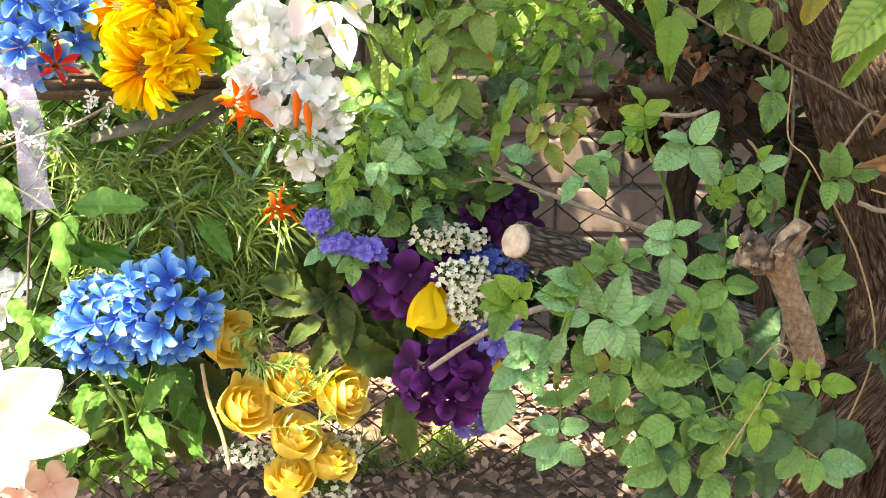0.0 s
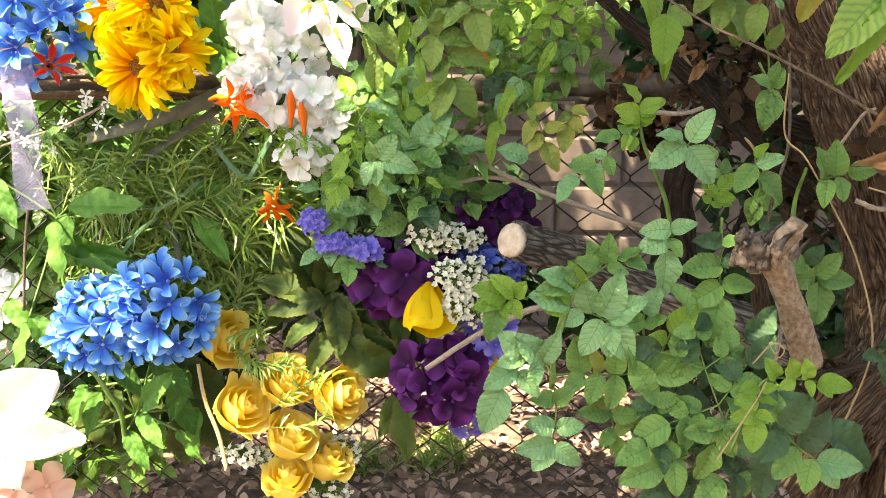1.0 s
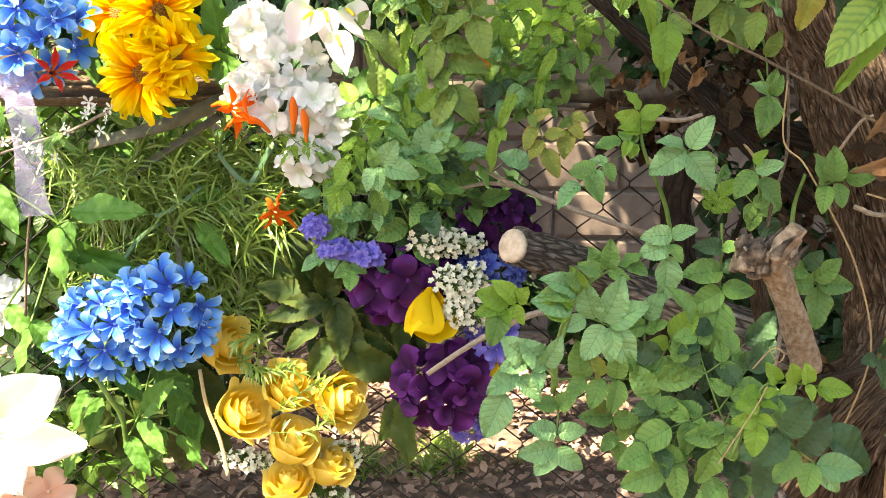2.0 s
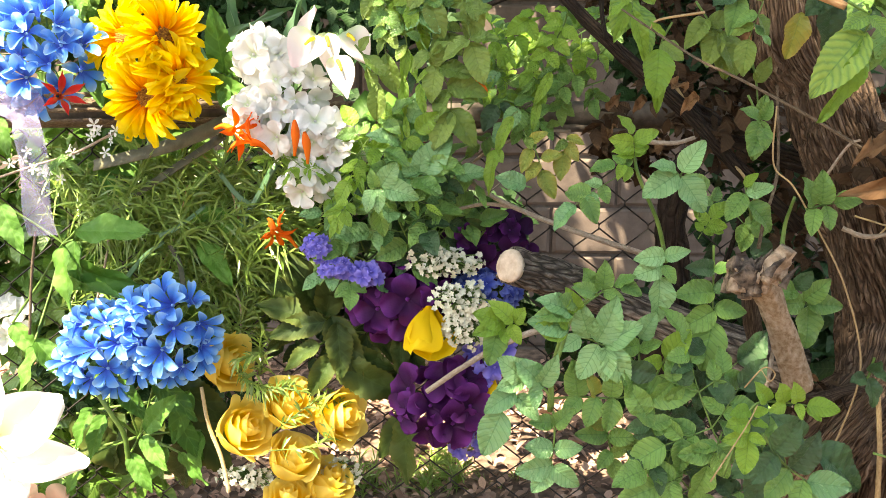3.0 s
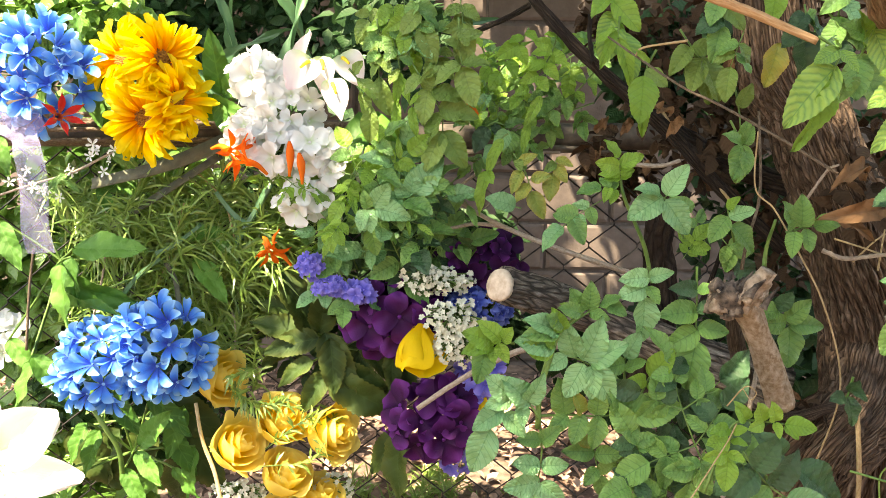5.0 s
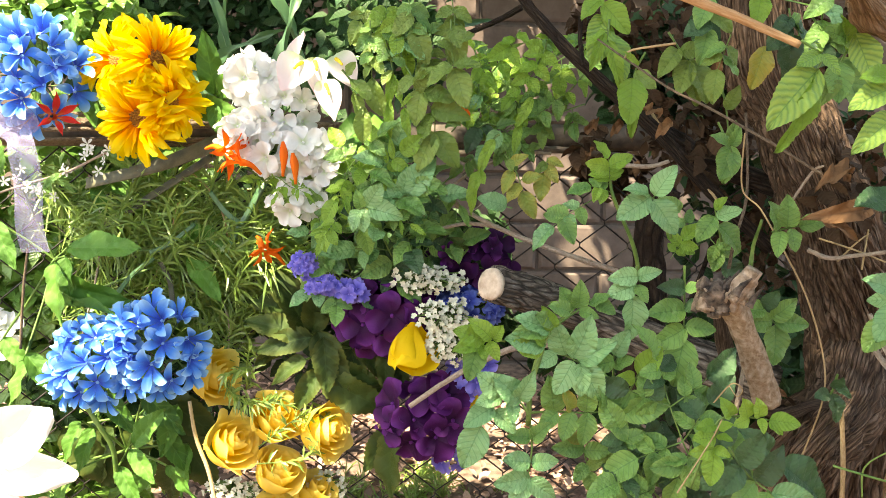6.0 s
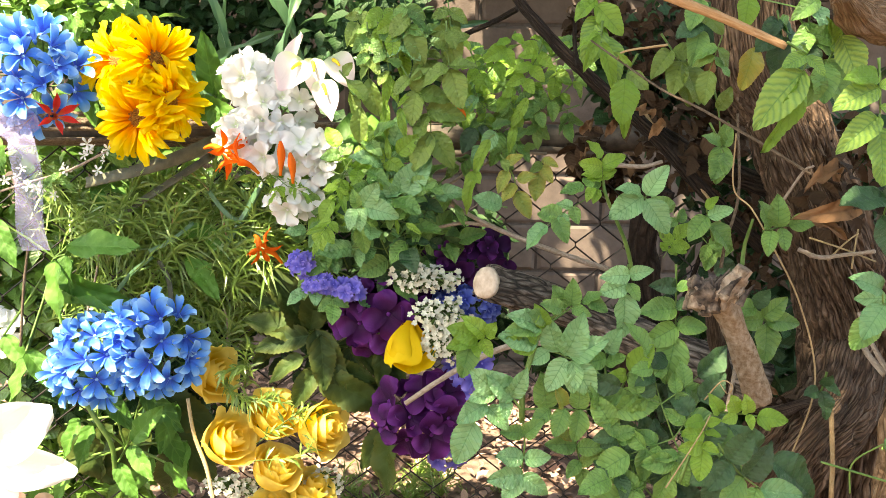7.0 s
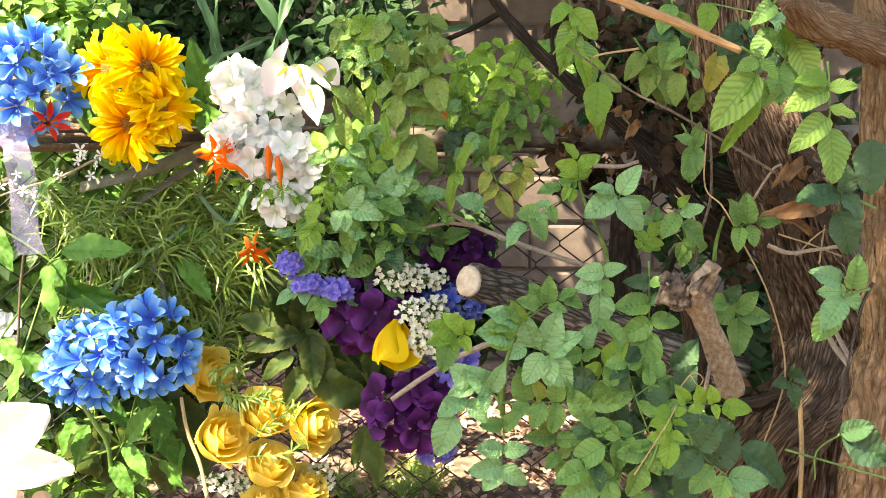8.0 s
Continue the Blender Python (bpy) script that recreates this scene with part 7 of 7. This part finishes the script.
vine_leaf([(-0.034, 1.010, 0.811), (-0.013, 1.010, 0.826), (0.013, 1.010, 0.841)], [((-0.025, 1.008, 0.816), (-0.033, 0.998, 0.829), "skysheen"), ((-0.019, 1.008, 0.821), (-0.025, 0.998, 0.839), "skysheen"), ((-0.013, 1.008, 0.826), (-0.006, 0.998, 0.851), "skysheen"), ((-0.008, 1.008, 0.829), (0.017, 0.998, 0.863), "skysheen"), ((-0.002, 1.008, 0.833), (0.026, 0.998, 0.843), "green"), ((0.013, 1.008, 0.841), (0.036, 0.998, 0.834), "green"), ((-0.006, 1.008, 0.828), (0.013, 0.998, 0.823), "green"), ((-0.021, 1.008, 0.819), (-0.004, 0.998, 0.817), "green")], 840, "bright green vine leaves below white flowers")
vine_leaf([(0.008, 1.040, 0.808), (0.026, 1.040, 0.820), (0.039, 1.040, 0.825)], [((0.023, 1.038, 0.819), (0.008, 1.028, 0.817), "dark"), ((0.030, 1.038, 0.823), (0.058, 1.028, 0.830), "skysheen"), ((0.019, 1.038, 0.815), (0.035, 1.028, 0.809), "dark")], 841, "green vine leaves in light shade")
vine_leaf([(0.202, 0.930, 1.018), (0.201, 0.930, 1.002), (0.198, 0.930, 0.991)], [((0.198, 0.928, 1.004), (0.185, 0.918, 0.975), "narrowlime"), ((0.202, 0.928, 0.996), (0.216, 0.918, 0.957), "narrowlime"), ((0.197, 0.928, 1.007), (0.178, 0.918, 0.992), "narrowlime")], 842, "light green leaves by dark limb")
vine_leaf([(0.233, 0.900, 0.983), (0.225, 0.900, 0.967), (0.222, 0.900, 0.954)], [((0.221, 0.898, 0.954), (0.222, 0.888, 0.910), "narrowlime"), ((0.223, 0.898, 0.964), (0.240, 0.888, 0.951), "olive"), ((0.226, 0.898, 0.970), (0.214, 0.888, 0.981), "narrowlime")], 843, "light green leaves by dark limb")
cloth_leaves((-0.291, 1.190, 0.735), (((-0.296, 1.150, 0.765), (-0.262, 1.135, 0.730)), ((-0.312, 1.140, 0.725), (-0.268, 1.125, 0.673)), ((-0.331, 1.160, 0.746), (-0.284, 1.145, 0.766)), ((-0.445, 1.160, 0.817), (-0.427, 1.145, 0.782)), ((-0.394, 1.170, 0.810), (-0.442, 1.155, 0.825)), ((-0.462, 1.110, 0.724), (-0.463, 1.095, 0.681)), ((-0.476, 1.100, 0.664), (-0.386, 1.085, 0.676))), "cloth", "pointed green leaves among feathery fern", 1.1)
flat_blade([(-0.253, 1.130, 0.745), (-0.231, 1.130, 0.782), (-0.205, 1.130, 0.824)], 0.0035, 0.0022, STRAP, "dark narrow blade crossing the fern")
flat_blade([(-0.238, 1.130, 0.772), (-0.258, 1.130, 0.789), (-0.277, 1.130, 0.815)], 0.0035, 0.0022, STRAP, "dark narrow blade crossing the fern")
flat_blade([(-0.362, 1.130, 0.730), (-0.334, 1.130, 0.744), (-0.299, 1.130, 0.771)], 0.0035, 0.0022, STRAP, "dark narrow blade crossing the fern")
flat_blade([(-0.415, 1.130, 0.666), (-0.385, 1.130, 0.702), (-0.356, 1.130, 0.723)], 0.0035, 0.0022, STRAP, "dark narrow blade crossing the fern")
flat_blade([(-0.333, 1.130, 0.657), (-0.337, 1.130, 0.695), (-0.349, 1.130, 0.719)], 0.0035, 0.0022, BLADE, "dark narrow blade crossing the fern")
vine_shoot([(0.221, 1.100, 1.017), (0.167, 1.100, 0.983), (0.126, 1.100, 0.955), (0.085, 1.100, 0.927)], ["lime", "green"], 0.023, 0.032, 300, "light green trailing vine leaves along the fence top", pairs=3)
vine_shoot([(0.211, 1.100, 0.936), (0.169, 1.100, 0.921), (0.121, 1.100, 0.907), (0.080, 1.100, 0.871)], ["green", "olive"], 0.020, 0.032, 301, "light green trailing vine leaves along the fence top", pairs=3)
vine_shoot([(0.044, 1.140, 0.898), (0.072, 1.130, 0.935), (0.100, 1.130, 0.977)], ["green", "lime"], 0.020, 0.032, 308, "light green trailing vine leaves along the fence top", pairs=3)
# middle sprays below the white flowers
for i, (pts, tones, s) in enumerate((([(-0.139, 1.080, 0.778), (-0.097, 1.040, 0.825), (-0.074, 1.020, 0.860), (-0.061, 1.020, 0.873)], ["lime", "narrowlime", "green"], 0.026),
        ([(-0.025, 1.080, 0.729), (-0.043, 1.040, 0.785), (-0.041, 1.020, 0.821), (-0.034, 1.020, 0.841)], ["skysheen", "green"], 0.034),
        ([(0.017, 1.100, 0.726), (-0.003, 1.070, 0.767), (-0.030, 1.050, 0.784)], ["dark", "green"], 0.034),
        ([(-0.085, 1.100, 0.717), (-0.095, 1.070, 0.759), (-0.107, 1.060, 0.788)], ["green", "skysheen"], 0.026),
        ([(0.031, 1.100, 0.792), (0.003, 1.060, 0.825), (-0.016, 1.040, 0.846)], ["narrow", "skysheen"], 0.030)), 0):
    vine_shoot(pts, tones, s, 0.04, 400 + i, "bright green vine shoots below white flowers")
for i, (pts, tones, s) in enumerate((([(-0.043, 1.120, 0.713), (-0.012, 1.100, 0.740), (0.032, 1.090, 0.750)], ["dark", "green"], 0.032),
        ([(-0.087, 1.120, 0.773), (-0.070, 1.100, 0.747), (-0.047, 1.090, 0.734)], ["dark", "green"], 0.03),
        ([(-0.103, 1.040, 0.852), (-0.075, 1.030, 0.846), (-0.041, 1.020, 0.854)], ["narrowlime", "lime"], 0.026),
        ([(0.045, 1.100, 0.843), (0.024, 1.070, 0.831), (-0.003, 1.050, 0.852)], ["narrow", "green"], 0.03),
        ([(-0.147, 1.120, 0.712), (-0.128, 1.100, 0.746), (-0.096, 1.080, 0.779)], ["green", "narrowlime"], 0.024)), 5):
    vine_shoot(pts, tones, s, 0.04, 400 + i, "bright green vine shoots below white flowers")
for i, (pts, tones, s) in enumerate((([(-0.201, 1.080, 0.827), (-0.173, 1.050, 0.843), (-0.151, 1.040, 0.831)], ["narrowlime", "lime"], 0.016),
        ([(-0.143, 1.100, 0.738), (-0.111, 1.080, 0.721), (-0.101, 1.060, 0.696)], ["green", "skysheen"], 0.026)), 10):
    vine_shoot(pts, tones, s, 0.04, 400 + i, "bright green vine shoots below white flowers")

leaf_spray((-0.074, 1.020, 0.854), (-0.097, 1.000, 0.810), ["lime", "narrowlime"], 0.024, 2, 640, "bright green vine leaflets below white flowers")
leaf_spray((-0.021, 1.020, 0.854), (-0.033, 1.000, 0.817), ["lime", "narrowlime"], 0.024, 3, 642, "bright green vine leaflets below white flowers")
leaf_spray((-0.084, 1.000, 0.803), (-0.107, 0.980, 0.774), ["lime", "narrowlime"], 0.023, 3, 645, "bright green vine leaflets below white flowers")
leaf_spray((-0.061, 1.020, 0.821), (-0.059, 1.000, 0.778), ["green", "narrowlime"], 0.027, 2, 646, "bright green vine leaflets below white flowers")
leaf_spray((-0.033, 1.000, 0.804), (0.007, 0.980, 0.794), ["green", "narrowlime"], 0.022, 2, 648, "bright green vine leaflets below white flowers")
# dead twigs, straws and roots at the tree
stick("twig", [(0.393, 0.860, 0.794), (0.409, 0.850, 0.788), (0.426, 0.840, 0.792), (0.434, 0.800, 0.803)], 0.00238, 0.00182, TWIG, "knobbly dead grey twig on the trunk", rough=0.4)
stick("straw", [(0.398, 0.850, 0.807), (0.425, 0.840, 0.799), (0.448, 0.820, 0.790)], 0.0009, 0.0008, STRAW, "thin dry straw on the trunk", "straw")
stick("straw", [(0.418, 0.850, 0.785), (0.428, 0.840, 0.804), (0.440, 0.840, 0.814)], 0.0009, 0.0007, STRAW, "thin dry straw on the trunk", "straw")
stick("straw", [(0.437, 0.840, 0.779), (0.438, 0.840, 0.802), (0.439, 0.840, 0.818)], 0.0009, 0.0007, STRAW, "thin dry straw on the trunk", "straw")
stick("green_shoot", [(0.343, 0.870, 0.775), (0.344, 0.870, 0.796), (0.346, 0.860, 0.823)], 0.0024, 0.0014, STEM, "young green shoot before the trunk", "shoot")
stick("twig", [(0.333, 0.900, 0.766), (0.336, 0.900, 0.794), (0.349, 0.910, 0.844), (0.345, 0.920, 0.926)], 0.0020, 0.0014, CANE, "upright brown stem before the trunk")
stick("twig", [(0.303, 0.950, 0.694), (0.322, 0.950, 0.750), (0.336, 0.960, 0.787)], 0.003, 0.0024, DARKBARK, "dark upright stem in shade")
stick("tendril", [(0.287, 0.790, 0.662), (0.298, 0.780, 0.684), (0.308, 0.780, 0.679), (0.304, 0.780, 0.672), (0.296, 0.780, 0.682)], 0.00066, 0.00044, TANVINE, "curled dry tan tendril", "tendril")
stick("twig", [(0.428, 0.800, 0.724), (0.434, 0.790, 0.708), (0.439, 0.770, 0.696)], 0.0024, 0.003, TWIG, "forked dead twig at the side trunk")
stick("tendril", [(0.391, 0.720, 0.608), (0.390, 0.720, 0.634), (0.403, 0.710, 0.654), (0.414, 0.700, 0.666)], 0.00077, 0.00070, STEM, "thin looping green tendril", "tendril")
stick("twig", [(0.273, 1.020, 0.928), (0.309, 1.000, 0.870), (0.339, 0.970, 0.832), (0.353, 0.950, 0.792)], 0.002, 0.0015, TANVINE, "thin pale vine over dark limb")
stick("twig", [(0.188, 1.020, 1.032), (0.188, 1.020, 1.008), (0.190, 1.000, 0.976)], 0.0028, 0.0024, DARKBARK, "dark hanging twig by limb")
stick("twig", [(0.235, 0.980, 0.867), (0.266, 0.980, 0.866), (0.287, 0.980, 0.872)], 0.00270, 0.00210, TWIG, "short pale broken stick behind leaves")
stick("twig", [(0.295, 0.940, 0.979), (0.316, 0.940, 0.984), (0.333, 0.930, 0.978)], 0.0012, 0.0012, STRAW, "curved pale dry stalk")
stick("twig", [(0.350, 0.900, 0.586), (0.355, 0.900, 0.633), (0.362, 0.910, 0.667)], 0.003, 0.002, TWIG, "grey dead twig beside stub")
stick("root", [(0.369, 0.880, 0.620), (0.397, 0.880, 0.617), (0.431, 0.880, 0.627), (0.460, 0.880, 0.613)], 0.005, 0.007, BARK, "gnarled surface root at tree base", "root", rough=0.4)
stick("twig", [(0.391, 0.900, 0.837), (0.400, 0.880, 0.869), (0.400, 0.860, 0.876)], 0.0016, 0.0012, TWIG, "thin twig against the trunk")
for i, (a, b) in enumerate((((-0.156, 1.160, 0.639), (-0.224, 1.160, 0.742)), ((-0.275, 1.180, 0.565), (-0.295, 1.180, 0.681)), ((-0.410, 1.180, 0.629), (-0.334, 1.170, 0.794)), ((-0.486, 1.180, 0.595), (-0.447, 1.180, 0.814)), ((-0.263, 1.160, 0.749), (-0.313, 1.160, 0.841)), ((-0.052, 1.140, 0.694), (-0.084, 1.100, 0.827)))):
    stick("bare_vine", [a, Vector(a).lerp(Vector(b), 0.5) + Vector((0.012, 0, 0.004)), b], 0.0019, 0.0012, TWIG if i % 2 else TANVINE, "thin bare vine stem among fern foliage", "vine", group="bare vines")

# dry leaves caught at the tree
for i, (a, b) in enumerate((((0.272, 0.970, 0.922), (0.238, 0.960, 0.939)), ((0.287, 0.980, 0.916), (0.261, 0.970, 0.898)), ((0.405, 0.820, 0.874), (0.365, 0.800, 0.879)), ((0.412, 0.800, 0.841), (0.364, 0.780, 0.840)), ((0.217, 1.050, 0.882), (0.196, 1.040, 0.869)), ((0.246, 1.040, 0.915), (0.226, 1.030, 0.896)), ((0.372, 0.880, 0.647), (0.391, 0.860, 0.649)), ((0.380, 0.820, 0.830), (0.409, 0.790, 0.829)), ((0.401, 0.840, 0.878), (0.415, 0.820, 0.863)), ((0.209, 1.080, 0.901), (0.233, 1.070, 0.922)), ((0.329, 0.990, 0.965), (0.347, 0.980, 0.994)))):
    single_leaf(a, b, "dry", i, "curled dry brown leaf caught by the tree", jitter(FACE, 0.5), "dry leaf", "curled_dry_leaf")
